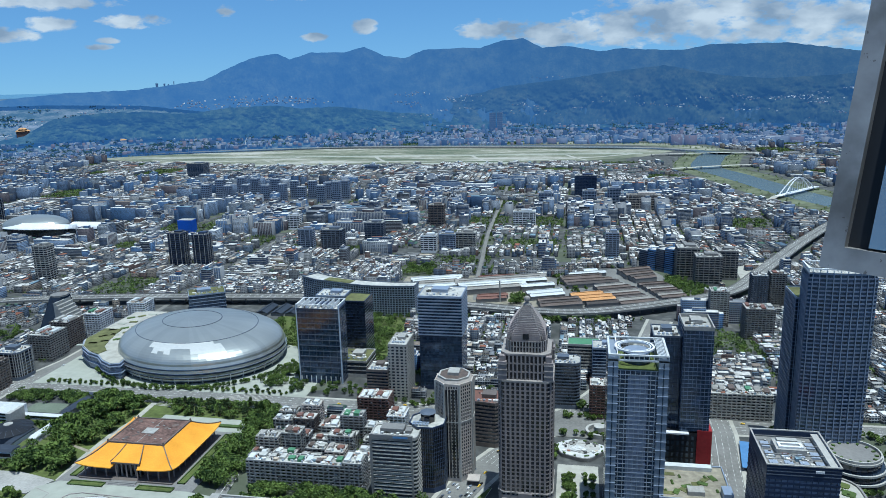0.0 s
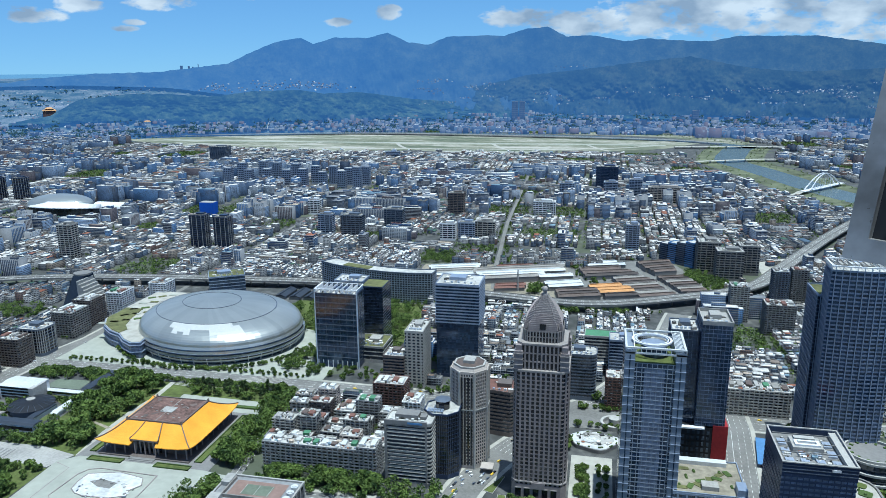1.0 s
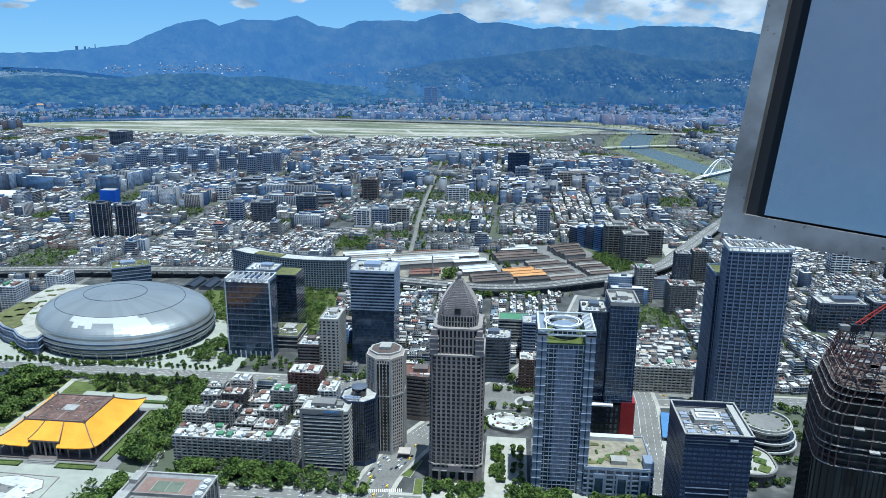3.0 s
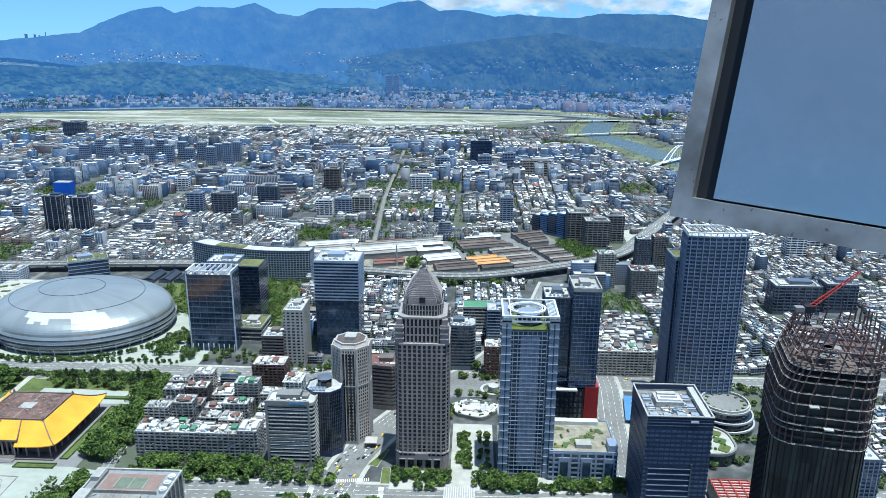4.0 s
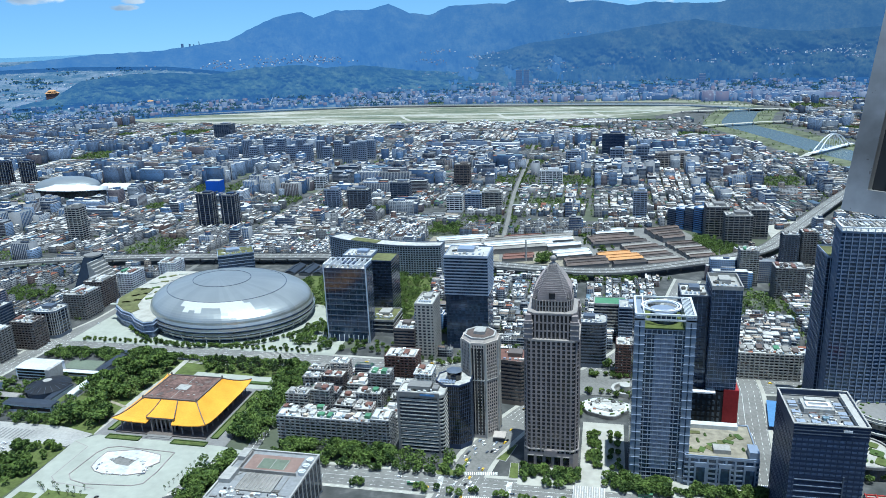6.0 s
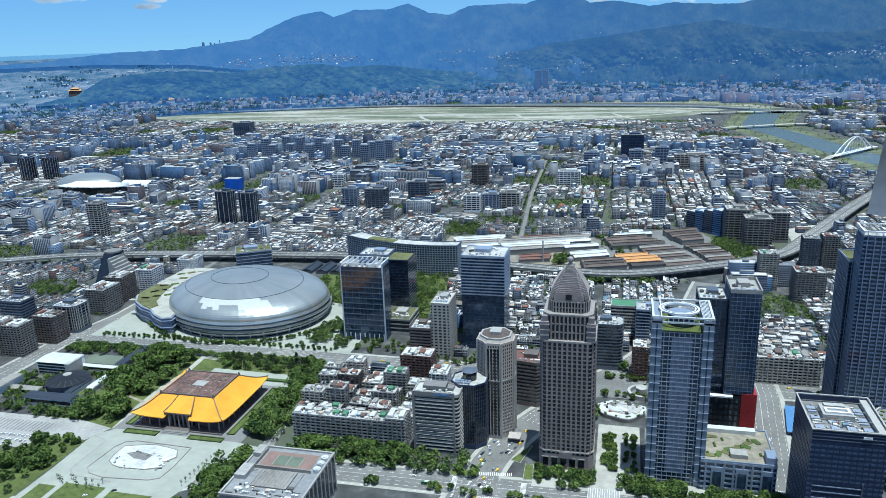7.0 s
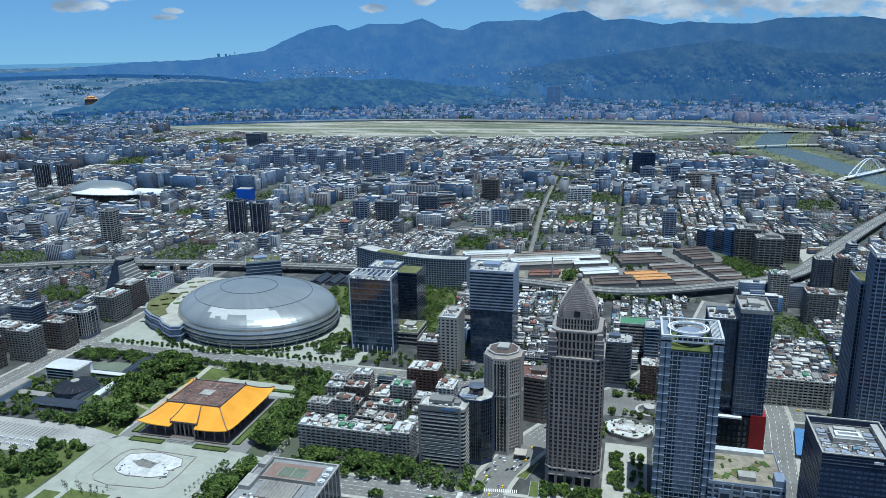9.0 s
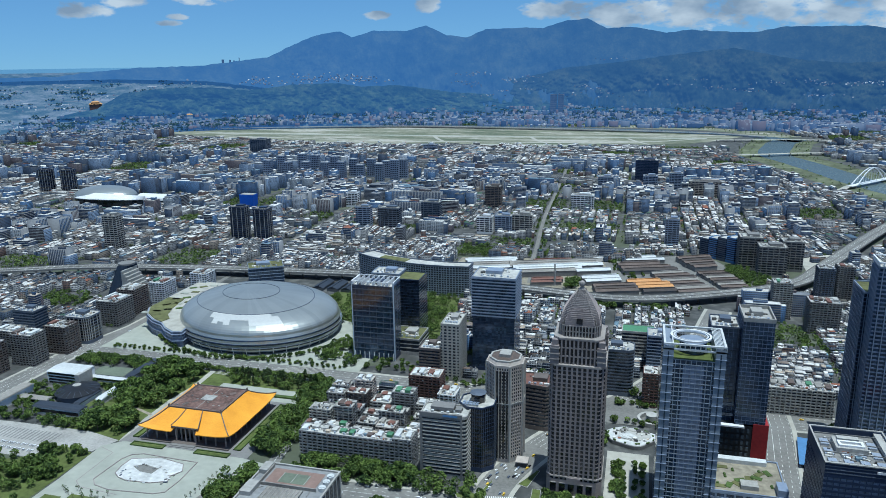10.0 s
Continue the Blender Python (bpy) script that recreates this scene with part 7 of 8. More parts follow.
def shed(x, y, length, width, h, rz, roof_mat, group="railway sheds", label="long gabled railway shed"):
    ob = thing("railway_shed", label, "shed", x, y, 0, rz, group)
    part("wall", MB().prism(rect(length, width), 0, h), "concrete_dark", ob)
    L, w = length / 2 + 0.6, width / 2 + 0.6
    part("roof", MB().add([(-L, -w, h), (L, -w, h), (L, w, h), (-L, w, h), (-L, 0, h + width * 0.2), (L, 0, h + width * 0.2)],
                          [(0, 1, 5, 4), (2, 3, 4, 5), (1, 2, 5), (3, 0, 4), (3, 2, 1, 0)]), roof_mat, ob)
    part("ridge_vent", MB().box(-L * 0.9, -0.9, h + width * 0.2 - 0.4, L * 0.9, 0.9, h + width * 0.2 + 0.9), roof_mat, ob)
    return ob


def works(u, v):
    c, s = math.cos(radians(22)), math.sin(radians(22))
    return 70 + c * u - s * v, 1330 + s * u + c * v


# groups of sheds: label, roofs in turn, width, height, turn, then middle x, y and length of each
SHEDS = [
    ("long pale-roofed railway platform shed", ("tin_white", "tin_grey"), 13, 8, 19, ((-266, 1356, 99), (-262, 1326, 90), (-258, 1299, 82), (-254, 1275, 72), (-262, 1341, 92), (-260, 1312, 80))),
    ("long grey and white railway hall", ("tin_grey", "tin_white"), 15, 10, 19.5, ((-142, 1357, 175), (-136, 1330, 167), (-152, 1292, 113), (-71, 1314, 62), (-142, 1343, 172), (-150, 1308, 120))),
    ("low red-roofed railway shed beside yard", ("tin_red", "tin_red"), 12, 7, 17, ((-151, 1378, 72), (-146, 1252, 54), (-146, 1236, 52))),
    ("white-roofed railway workshop beside sheds", ("tin_white",), 14, 8, 21.5, ((-57, 1281, 66), (-51, 1262, 62), (19, 1413, 74), (10, 1428, 60))),
    ("weathered dark brown railway shed", ("tin_brown", "tin_dark"), 14, 8, 19, ((-31, 1236, 72), (-28, 1222, 72), (-26, 1208, 72), (43, 1224, 56), (8, 1380, 78), (12, 1394, 70), (20, 1363, 92), (28, 1347, 100))),
    ("weathered orange tin-roofed railway shed", ("tin_orange",), 13, 8, 20, ((17, 1273, 58), (28, 1258, 66), (36, 1244, 60))),
    ("weathered grey-brown railway shed", ("tin_grey", "tin_brown", "tin_dark"), 12, 7, 22, ((58, 1336, 58), (65, 1322, 64), (72, 1308, 72), (77, 1294, 64), (82, 1280, 58), (88, 1267, 60), (94, 1254, 62), (102, 1238, 65))),
    ("brown tin-roofed railway workshop", ("tin_brown", "tin_dark"), 13, 9, 25, ((109, 1448, 66), (113, 1432, 60), (116, 1416, 58), (121, 1402, 50), (125, 1388, 44))),
    ("small brown tin-roofed railway store", ("tin_brown", "tin_dark", "tin_grey"), 11, 6.5, 20, ((136, 1356, 53), (141, 1343, 50), (146, 1330, 50), (151, 1317, 48), (155, 1304, 47), (160, 1291, 46), (164, 1278, 46), (170, 1262, 36))),
]
for label, roofs, width, h, turn, places in SHEDS:
    for k, (x, y, L) in enumerate(places):
        shed(x, y, L, width, h, turn, roofs[k % len(roofs)], label=label)
for k, x in enumerate((-520, -494, -469)):
    shed(x, 1141, 46, 19, 5, 88, "solar", "car park roofs", "long dark solar-roofed parking shed")
setting("works_ground", sheet([works(-135, -112), works(120, -112), works(125, 135), works(-85, 135)], 0.3), "asphalt", "dark yard between railway sheds")
setting("station_ground", sheet([(-330, 1235), (-100, 1195), (20, 1195), (-60, 1420), (-330, 1385)], 0.26), "soil", "pale gravel yard between railway halls")
ob = thing("chimney", "slender grey brick chimney among the railway sheds", "chimney", -131, 1235)
part("shaft", MB().cyl(0, 0, 0, 1.8, 38, 12, r2=1.1), "concrete", ob)
part("cap", MB().cyl(0, 0, 37, 1.5, 1.2, 12), "concrete", ob)

# ---------- middle distance landmarks ----------
ob = thing("arena", "grey metal arena shell with white crescent roof edge", "arena", -1434, 1736)


def lens(t, rx, ry):
    c = max(0.01, math.cos(t * math.pi / 2)) ** 0.8
    return [(rx * c * math.cos(2 * math.pi * i / 40), ry * c * math.sin(2 * math.pi * i / 40)) for i in range(40)]


for k in range(9):
    t0, t1 = k / 9, (k + 1) / 9
    part("roof_ring", MB().prism(lens(t0, 92, 62), 22 + 26 * math.sin(t0 * math.pi / 2), 22 + 26 * math.sin(t1 * math.pi / 2), poly2=lens(t1, 92, 62)), "titanium", ob)
cres = MB()
for i in range(24):
    q = []
    for j in (i, i + 1):
        t = math.pi * (1.02 + 0.96 * j / 24)
        w = 22 * math.sin(math.pi * j / 24)
        q.append(((108 * math.cos(t) + 20, 74 * math.sin(t), 17 + 8 * math.sin(math.pi * j / 24)), ((108 - w) * math.cos(t) + 20, (74 - w) * math.sin(t), 26 + 12 * math.sin(math.pi * j / 24))))
    cres.add([q[0][0], q[1][0], q[1][1], q[0][1]], [(0, 1, 2, 3)])
    cres.add([(x, y, z - 1.5) for x, y, z in (q[0][0], q[1][0], q[1][1], q[0][1])], [(3, 2, 1, 0)])
part("crescent_roof", cres, "white", ob, "white crescent roof")
part("wall", MB().prism([(90 * math.cos(2 * math.pi * i / 36), 60 * math.sin(2 * math.pi * i / 36)) for i in range(36)], 0, 24), "g_dark", ob)
ob = thing("arena_annex", "white barrel-roofed sports annex", "arena", -1290, 1755)
br = MB()
for k in range(12):
    a0, a1 = math.pi * k / 12, math.pi * (k + 1) / 12
    br.add([(-45, 22 * math.cos(a0), 14 + 14 * math.sin(a0)), (45, 22 * math.cos(a0), 14 + 14 * math.sin(a0)), (45, 22 * math.cos(a1), 14 + 14 * math.sin(a1)), (-45, 22 * math.cos(a1), 14 + 14 * math.sin(a1))], [(0, 1, 2, 3)])
part("barrel_roof", br, "white", ob)
part("wall", MB().box(-45, -22, 0, 45, 22, 14.1), "g_dark", ob)

for k, (lab, x, y, w, d, h, g, b) in enumerate(MID):
    if "pale edges" in lab or "pale fins" in lab:
        b = "navy"
    fins = "concrete" if "pale edges" in lab or "pale fins" in lab else b
    ob = office(lab, x, y, w, d, h, g, b, seed=200 + k, fh=4.4, band_h=1.5, proud=0.4, fin_mat=fins, fin_gap=10.0, fin_w=1.1, fin_d=0.7, name="office_block", category="office block", plant=False)
    part("plant_room", MB().obox(w * 0.1, d * 0.05, h, w * 0.5, d * 0.5, 5), b, ob)
    clutter(ob, w * 0.8, d * 0.8, h + 0.15, random.Random(k), 14)
    part("roof_rail", MB().rim(rect(w * 0.8, d * 0.8), rect(w * 0.76, d * 0.76), h + 1.5, h + 2.6), "tin_grey", ob)
for k in range(4):
    office("blue tiled stepped terrace block beside railway sheds", 138 + k * 15, 1500 - k * 13, 18, 26, 36 + k * 4, "g_blue", "canopy_blue" if k % 2 else "slate", rz=-40, seed=260 + k, fh=3.6, band_h=1.6, name="office_block", category="office block", plant=False)
r = random.Random(31)
for i in range(16):  # pale blue housing towers
    x, y = -1180 + (i % 8) * 62 + r.uniform(-8, 8), 2230 + (i // 8) * 90 + r.uniform(-15, 15)
    office("pale blue-grey concrete housing tower", x, y, 26, 22, r.uniform(55, 72), "g_blue", "silver", seed=300 + i, fh=6, band_h=2.8, proud=0.3, fin_mat="silver", fin_gap=7, fin_w=1.6, fin_d=0.8, name="housing_tower", category="housing tower", group="blue housing towers", plant=False)
for x, y, h in ((-1012, 1770, 34), (-538, 2570, 24)):
    ob = thing("wrapped_building", "building site wrapped in bright blue netting", "building", x, y)
    part("netting", MB().prism(rect(40, 26), 0, h), "blue", ob)
    part("roof_deck", MB().prism(rect(38, 24), h, h + 1), "concrete", ob)
ob = thing("orange_roof_hall", "low hall with orange tin roof", "building", -550, 1568, 0, 25)
part("wall", MB().prism(rect(60, 60), 0, 9), "concrete", ob)
part("roof", MB().prism(rect(62, 62), 9, 13, poly2=rect(50, 4)), "tin_red", ob)
setting("car_park", sheet([(300, 1372), (352, 1412), (420, 1560), (312, 1575)], 0.4), "paving", "pale open car park")

# white arch bridge
ob = thing("arch_bridge", "white steel arch bridge over the river", "bridge", 672, 2455, 0, 50)
part("deck", MB().box(-130, -9, 7, 130, 9, 9), "white", ob)
for sy in (-1, 1):
    ar = MB()
    for k in range(16):
        q = []
        for t in (k / 16, (k + 1) / 16):
            q.append((-95 + 190 * t, sy * (9 - 5 * math.sin(math.pi * t)), 9 + 42 * math.sin(math.pi * t)))
        ar.beam(q[0], q[1], 2.6)
    part("arch", ar, "white", ob)
for k in range(1, 12):
    t = k / 12
    for sy in (-1, 1):
        part("hanger", MB().beam((-95 + 190 * t, sy * (9 - 5 * math.sin(math.pi * t)), 9 + 42 * math.sin(math.pi * t)), (-95 + 190 * t, sy * 9, 9), 0.5), "white", ob)
part("pier", MB().box(-100, -7, 0, -94, 7, 7).box(94, -7, 0, 100, 7, 7), "concrete", ob)
for nm, line, w in (("river_bridge", [(300, 3000), (480, 3080), (640, 3140), (900, 3170)], 26), ("river_bridge", [(330, 3560), (560, 3600), (760, 3620), (1000, 3560)], 26),
                    ("river_road", [(300, 2200), (425, 2219), (536, 2271), (590, 2360)], 18)):
    ob = setting(nm, strip(smooth_line(line), w, 9), "paving", "pale concrete bridge road")
    for p in dense(line, 60):
        part("pier", MB().box(-2, -8, 0, 2, 8, 9), "concrete", ob, at=(p.x, p.y, 0))

# parked aircraft
for k in range(12):
    ob = thing("airliner", "white airliner parked on pale apron", "aircraft", -1500 + k * 108 + (k % 3) * 17, 3235 + 8 * k + (k % 2) * 25, 0.5, 60 + (k * 37) % 80, "parked aircraft")
    part("fuselage", MB().prism([(-19, -1.9), (14, -1.9), (19, 0), (14, 1.9), (-19, 1.9)], 2.2, 6), "white", ob)
    part("wing", MB().prism([(3, 0), (-5, 17), (-8, 17), (-4, 0), (-8, -17), (-5, -17)], 3, 3.7), "white", ob)
    part("tail_fin", MB().prism([(-19, -0.3), (-13, -0.3), (-13, 0.3), (-19, 0.3)], 6, 11, poly2=[(-20, -0.2), (-17, -0.2), (-17, 0.2), (-20, 0.2)]), "canopy_blue" if k % 2 else "red", ob)
    part("landing_gear", MB().box(-3, -3, 0, -2, 3, 2.4).box(13, -0.4, 0, 14, 0.4, 2.4), "black", ob)

# airport sheds along the airfield
for k in range(9):
    ob = thing("hangar", "pale arched airport hangar", "hangar", -1200 + k * 118, 3110 + 11 * k, 0, 2, "airport hangars")
    hg = MB()
    for q in range(8):
        a0, a1 = math.pi * q / 8, math.pi * (q + 1) / 8
        hg.add([(33 * math.cos(a0), -22, 6 + 6 * math.sin(a0)), (33 * math.cos(a0), 22, 6 + 6 * math.sin(a0)), (33 * math.cos(a1), 22, 6 + 6 * math.sin(a1)), (33 * math.cos(a1), -22, 6 + 6 * math.sin(a1))], [(3, 2, 1, 0)])
    part("roof", hg, "tin_grey" if k % 3 else "tin_white", ob)
    part("wall", MB().prism(rect(66, 43), 0, 6.2), "concrete", ob)
office("blue-grey airport office block", -857, 3025, 56, 26, 28, "g_blue", "silver", seed=400, fh=5, band_h=2)
office("slim far pair tower in haze", *far_point(-6.5, -4.3)[:2], 34, 24, 165, "far_glass", "far_town", seed=401, fh=12, band_h=2, name="far_tower", plant=False)
office("slim far pair tower in haze", *far_point(-5.95, -4.3)[:2], 30, 24, 165, "far_glass", "far_town", seed=402, fh=12, band_h=2, name="far_tower", plant=False)
office("pale far office tower in haze", *far_point(6.6, -4.3)[:2], 34, 24, 120, "far_glass", "far_town", seed=403, fh=12, band_h=3, name="far_tower", plant=False)
ob = thing("grand_hotel", "far palace hotel with orange roofs", "hotel", *far_point(-39.5, -3.25), 39)
part("wall", MB().prism(rect(64, 20), -20, 30), "brick", ob)
part("roof", MB().prism(rect(72, 26), 30, 38, poly2=rect(50, 4)).prism(rect(40, 18), 38, 40).prism(rect(44, 20), 40, 48, poly2=rect(26, 2)), "tin_orange", ob)
ob = thing("temple_hall", "far low hall with orange roof beside the river", "building", *far_point(-33.4, -3.9, -60), 33)
part("wall", MB().prism(rect(30, 14), -14, 6), "far_white", ob)
part("roof", MB().prism(rect(36, 18), 6, 12, poly2=rect(22, 3)), "tin_orange", ob)
ob = thing("cable_bridge", "far bridge with one leaning white curved mast", "bridge", *far_point(-25.0, -4.62, -60), 25)
part("deck", MB().box(-90, -4, 2, 90, 4, 3.4), "far_white", ob)
mast = MB()
for k in range(8):
    mast.beam((-9 + 14 * (k / 8) ** 2, 0, 3 + 5.2 * k), (-9 + 14 * ((k + 1) / 8) ** 2, 0, 8.2 + 5.2 * k), 3.2)
part("mast", mast, "white", ob)
for k in range(5):
    part("stay", MB().beam((4 - k * 2, 0, 42 - 4 * k), (44 - 6 * k, 0, 3), 0.5), "far_white", ob)
for az, w, h in ((-30.8, 15, 30), (-30.3, 11, 28), (-30.03, 8, 24), (-29.66, 5, 40)):
    ob = thing("ridge_tower", "dark tower standing on far ridge", "tower", *far_point(az, -0.45, 40), -az, "ridge towers")
    part("wall", MB().prism(rect(w, w), -30, h + 8), "far_glass", ob)

# ---------- blue canopy, red frame and small forecourts ----------
ob = thing("street_canopy", "long blue canopy beside the avenue", "canopy", 175, 727, 0, -8)
part("roof", MB().prism(rect(17, 56), 4, 4.6), "canopy_blue", ob)
for k in range(7):
    for sx in (-1, 1):
        part("post", MB().cyl(sx * 7, -25 + k * 8.3, 0, 0.25, 4, 8), "white", ob)
ob = thing("red_frame", "red steel roof frame on low block", "building", 228, 566)
part("wall", MB().prism(rect(34, 30), 0, 14), "concrete", ob)
for k in range(8):
    part("red_beam", MB().box(-17, -15 + k * 4, 14, 17, -14.3 + k * 4, 15.2), "crane_red", ob)
for k in range(5):
    part("red_beam", MB().box(-17 + k * 8.2, -15, 15.2, -16.3 + k * 8.2, 14, 15.8), "crane_red", ob)
office("dark blue low tower beside the works", 330, 585, 34, 40, 46, "g_blue", "slate", seed=410, fh=3.6, band_h=1.6, fin_mat="silver", fin_gap=4, fin_w=0.8, fin_d=0.4)
ob = thing("terrace_garden", "planted oval terrace beside curved podium", "building", 225, 650)
part("wall", MB().prism(rounded(60, 54, 20), 0, 12), "g_dark", ob)
part("roof_garden", MB().prism(rounded(57, 51, 19), 12, 12.6), "paving", ob)
for k in range(9):
    part("planting_bed", MB().prism(rounded(9 + k % 4 * 2, 6 + k % 3 * 2, 2.5), 0, 0.9), "hedge" if k % 2 else "lawn", ob, at=(-17 + (k % 3) * 17, -15 + (k // 3) * 14, 12.6), rz=30 * k)
for k in range(12):
    part("shrub", MB().cyl(-20 + (k * 11) % 41, -17 + (k * 7) % 35, 13, 1.6, 2.0, 7, r2=0.9), "hedge", ob)
part("parapet", MB().rim(rounded(61, 55, 20.5), rounded(57, 51, 18.5), 11.5, 14), "concrete_dark", ob)
setting("tower_forecourt", sheet([(-70, 571), (142, 573), (142, 600), (-70, 602)], 0.44), "paving", "pale forecourt paving before the towers")
setting("garden_walk", sheet([(-16, 600), (24, 600), (24, 690), (-16, 690)], 0.46), "paving", "pale garden walk between towers")
setting("crossing_plaza", sheet([(-40, 750), (40, 750), (45, 800), (-25, 812)], 0.5), "asphalt", "grey open turning plaza")
ob = thing("lattice_roof", "white lattice pavilion roof near the avenue", "pavilion", -7, 560)
part("roof", MB().prism(rect(27, 18), 5, 5.6), "concrete", ob)
for k in range(14):
    part("roof_rib", MB().box(-13.5 + k * 2, -9, 5.6, -13.1 + k * 2, 9, 6.1), "white", ob)
part("wall", MB().prism(rect(24, 15), 0, 5), "g_grey", ob)

# ---------- trees ----------
rng = random.Random(77)


def grove(x0, y0, x1, y1, n, lo=0.8, hi=1.3, kind=None, group="park trees", z=0.2):
    for _ in range(n):
        tree(rng.uniform(x0, x1), rng.uniform(y0, y1), rng.uniform(lo, hi), kind, group, z)


grove(-578, 604, -520, 690, 26, 1.3, 2.2)
grove(-584, 690, -519, 772, 30, 1.3, 2.2)
grove(-366, 600, -336, 768, 38, 1.3, 1.9)
grove(-470, 747, -370, 772, 26, 1.1, 1.5, 3)
grove(-358, 440, -322, 568, 30, 1.3, 1.8)
grove(-300, 586, -190, 600, 24, 1.3, 1.7)
grove(-640, 440, -528, 520, 18, 1.0, 1.6)
grove(-572, 505, -526, 562, 14, 1.0, 1.6)
for k in range(16):  # avenue before the dome
    tree(-690 + k * 21, 821, 0.6, 1, "avenue trees")
for k in range(12):
    tree(-690 + k * 26, 776, rng.uniform(0.6, 0.9), None, "avenue trees")
for k in range(12):
    tree(-66 + k * 4.2, 588 + (k % 2) * 5, 0.75, 2, "tower forecourt trees")
grove(10, 575, 60, 590, 10, 1.0, 1.4, None, "tower forecourt trees")
grove(80, 578, 140, 588, 10, 0.9, 1.3, None, "tower forecourt trees")
grove(-10, 605, 2, 680, 8, 0.6, 0.8, None, "garden walk trees")
grove(-400, 825, -345, 900, 14, 0.7, 1.1, None, "dome park trees")


def wood(name, spots, label, quads=26, size=0.9):
    """Trees too many to count, as one mesh of leaf clumps over stems."""
    mb = MB()
    r = random.Random(3)
    for x, y, s in spots:
        mb.beam((x, y, 0), (x, y, 4 * s), 0.4)
        crown(mb, x, y, 5.2 * s, 3.4 * s, 2.8 * s, quads, size * 1.5, r)
    ob = setting(name, mb, "leaf", label, "stuff")
    return tagged(ob, category="trees")


spots = [(rng.uniform(-475, -265), rng.uniform(960, 1100), rng.uniform(1.1, 1.7)) for _ in range(240)]
spots += [(rng.uniform(-960, -852), rng.uniform(930, 1000), rng.uniform(1.0, 1.6)) for _ in range(70)]
spots += [(rng.uniform(-450, -265), rng.uniform(1090, 1128), rng.uniform(1.0, 1.5)) for _ in range(60)]
spots += [(-529 + 146 * math.cos(radians(a)) + rng.uniform(-3, 3), 934 + 122 * math.sin(radians(a)) + rng.uniform(-3, 3), rng.uniform(0.6, 0.9)) for a in range(208, 345, 2)]
spots += [(rng.uniform(-395, -340), rng.uniform(840, 960), rng.uniform(0.7, 1.2)) for _ in range(46)]
spots += [(7.8 + rng.uniform(-5, 5), 822 + rng.uniform(-5, 5), 1.3) for _ in range(5)]
spots += [(rng.uniform(-30, -18), rng.uniform(700, 745), rng.uniform(0.7, 1.0)) for _ in range(14)]
spots += [(rng.uniform(30, 60), rng.uniform(745, 800), rng.uniform(0.5, 0.9)) for _ in range(20)]
spots += [(rng.uniform(-345, -284), rng.uniform(1390, 1465), rng.uniform(0.9, 1.5)) for _ in range(80)]
spots += [(rng.uniform(-300, -60), rng.uniform(1120, 1150), rng.uniform(0.8, 1.2)) for _ in range(60)]
spots += [(rng.uniform(180, 232), rng.uniform(1275, 1370), rng.uniform(0.9, 1.3)) for _ in range(80)]
spots += [(*works(rng.uniform(62, 74), rng.uniform(-100, 100)), rng.uniform(0.5, 0.8)) for _ in range(26)]
spots += [(rng.uniform(-112, -92), rng.uniform(1222, 1262), rng.uniform(1.0, 1.6)) for _ in range(36)]
spots += [(rng.uniform(158, 205), rng.uniform(1335, 1410), rng.uniform(0.9, 1.4)) for _ in range(70)]
spots += [(rng.uniform(-112, 60), rng.uniform(1128, 1146), rng.uniform(0.9, 1.4)) for _ in range(60)]
spots += [(p.x + rng.choice((-9, 9)), p.y, rng.uniform(0.6, 0.9)) for p in dense([(-190, 1400), (-198, 1502), (-210, 1660), (-220, 1816), (-232, 2200), (-245, 2600)], 9)]
spots += [(rng.uniform(225, 330), rng.uniform(1010, 1060), rng.uniform(0.8, 1.2)) for _ in range(60)]
spots += [(rng.uniform(-300, 60), rng.uniform(545, 553), rng.uniform(0.7, 1.0)) for _ in range(34)]
spots += [(rng.uniform(-310, -110), rng.uniform(572, 584), rng.uniform(0.9, 1.2)) for _ in range(60)]
spots += [(rng.uniform(-490, -360), rng.uniform(772, 778), rng.uniform(0.8, 1.1)) for _ in range(30)]
spots += [(rng.uniform(-300, -130), rng.uniform(583, 603), rng.uniform(1.2, 1.6)) for _ in range(60)]
spots += [(rng.uniform(-582, -518), rng.uniform(600, 772), rng.uniform(0.9, 1.8)) for _ in range(80)]
spots += [(rng.uniform(-364, -322), rng.uniform(600, 768), rng.uniform(1.2, 1.9)) for _ in range(80)]
spots += [(rng.uniform(-68, -46), rng.uniform(583, 597), rng.uniform(0.7, 1.0)) for _ in range(24)]
spots += [(rng.uniform(-38, -17), rng.uniform(583, 597), rng.uniform(0.7, 1.0)) for _ in range(24)]
spots += [(rng.uniform(5, 62), rng.uniform(574, 592), rng.uniform(0.8, 1.2)) for _ in range(44)]
spots += [(rng.uniform(72, 140), rng.uniform(576, 588), rng.uniform(0.6, 1.0)) for _ in range(34)]
spots += [(rng.choice((-8, -4, 0, 12, 18)) + rng.uniform(-1.5, 1.5), rng.uniform(606, 668), rng.uniform(0.5, 0.8)) for _ in range(60)]
spots += [(rng.uniform(-60, -45), rng.uniform(690, 760), rng.uniform(0.6, 1.0)) for _ in range(20)]
spots += [(-690 + k * 5.2, 815 + (k % 3) * 4, rng.uniform(0.4, 0.6)) for k in range(66)]
spots += [(-690 + k * 5.2, 777 + rng.uniform(-2, 2), rng.uniform(0.7, 1.1)) for k in range(66)]
spots += [(rng.uniform(-405, -340), rng.uniform(822, 905), rng.uniform(0.7, 1.2)) for _ in range(40)]
spots += [(rng.uniform(-700, -560), rng.uniform(603, 614), rng.uniform(0.8, 1.2)) for _ in range(34)]
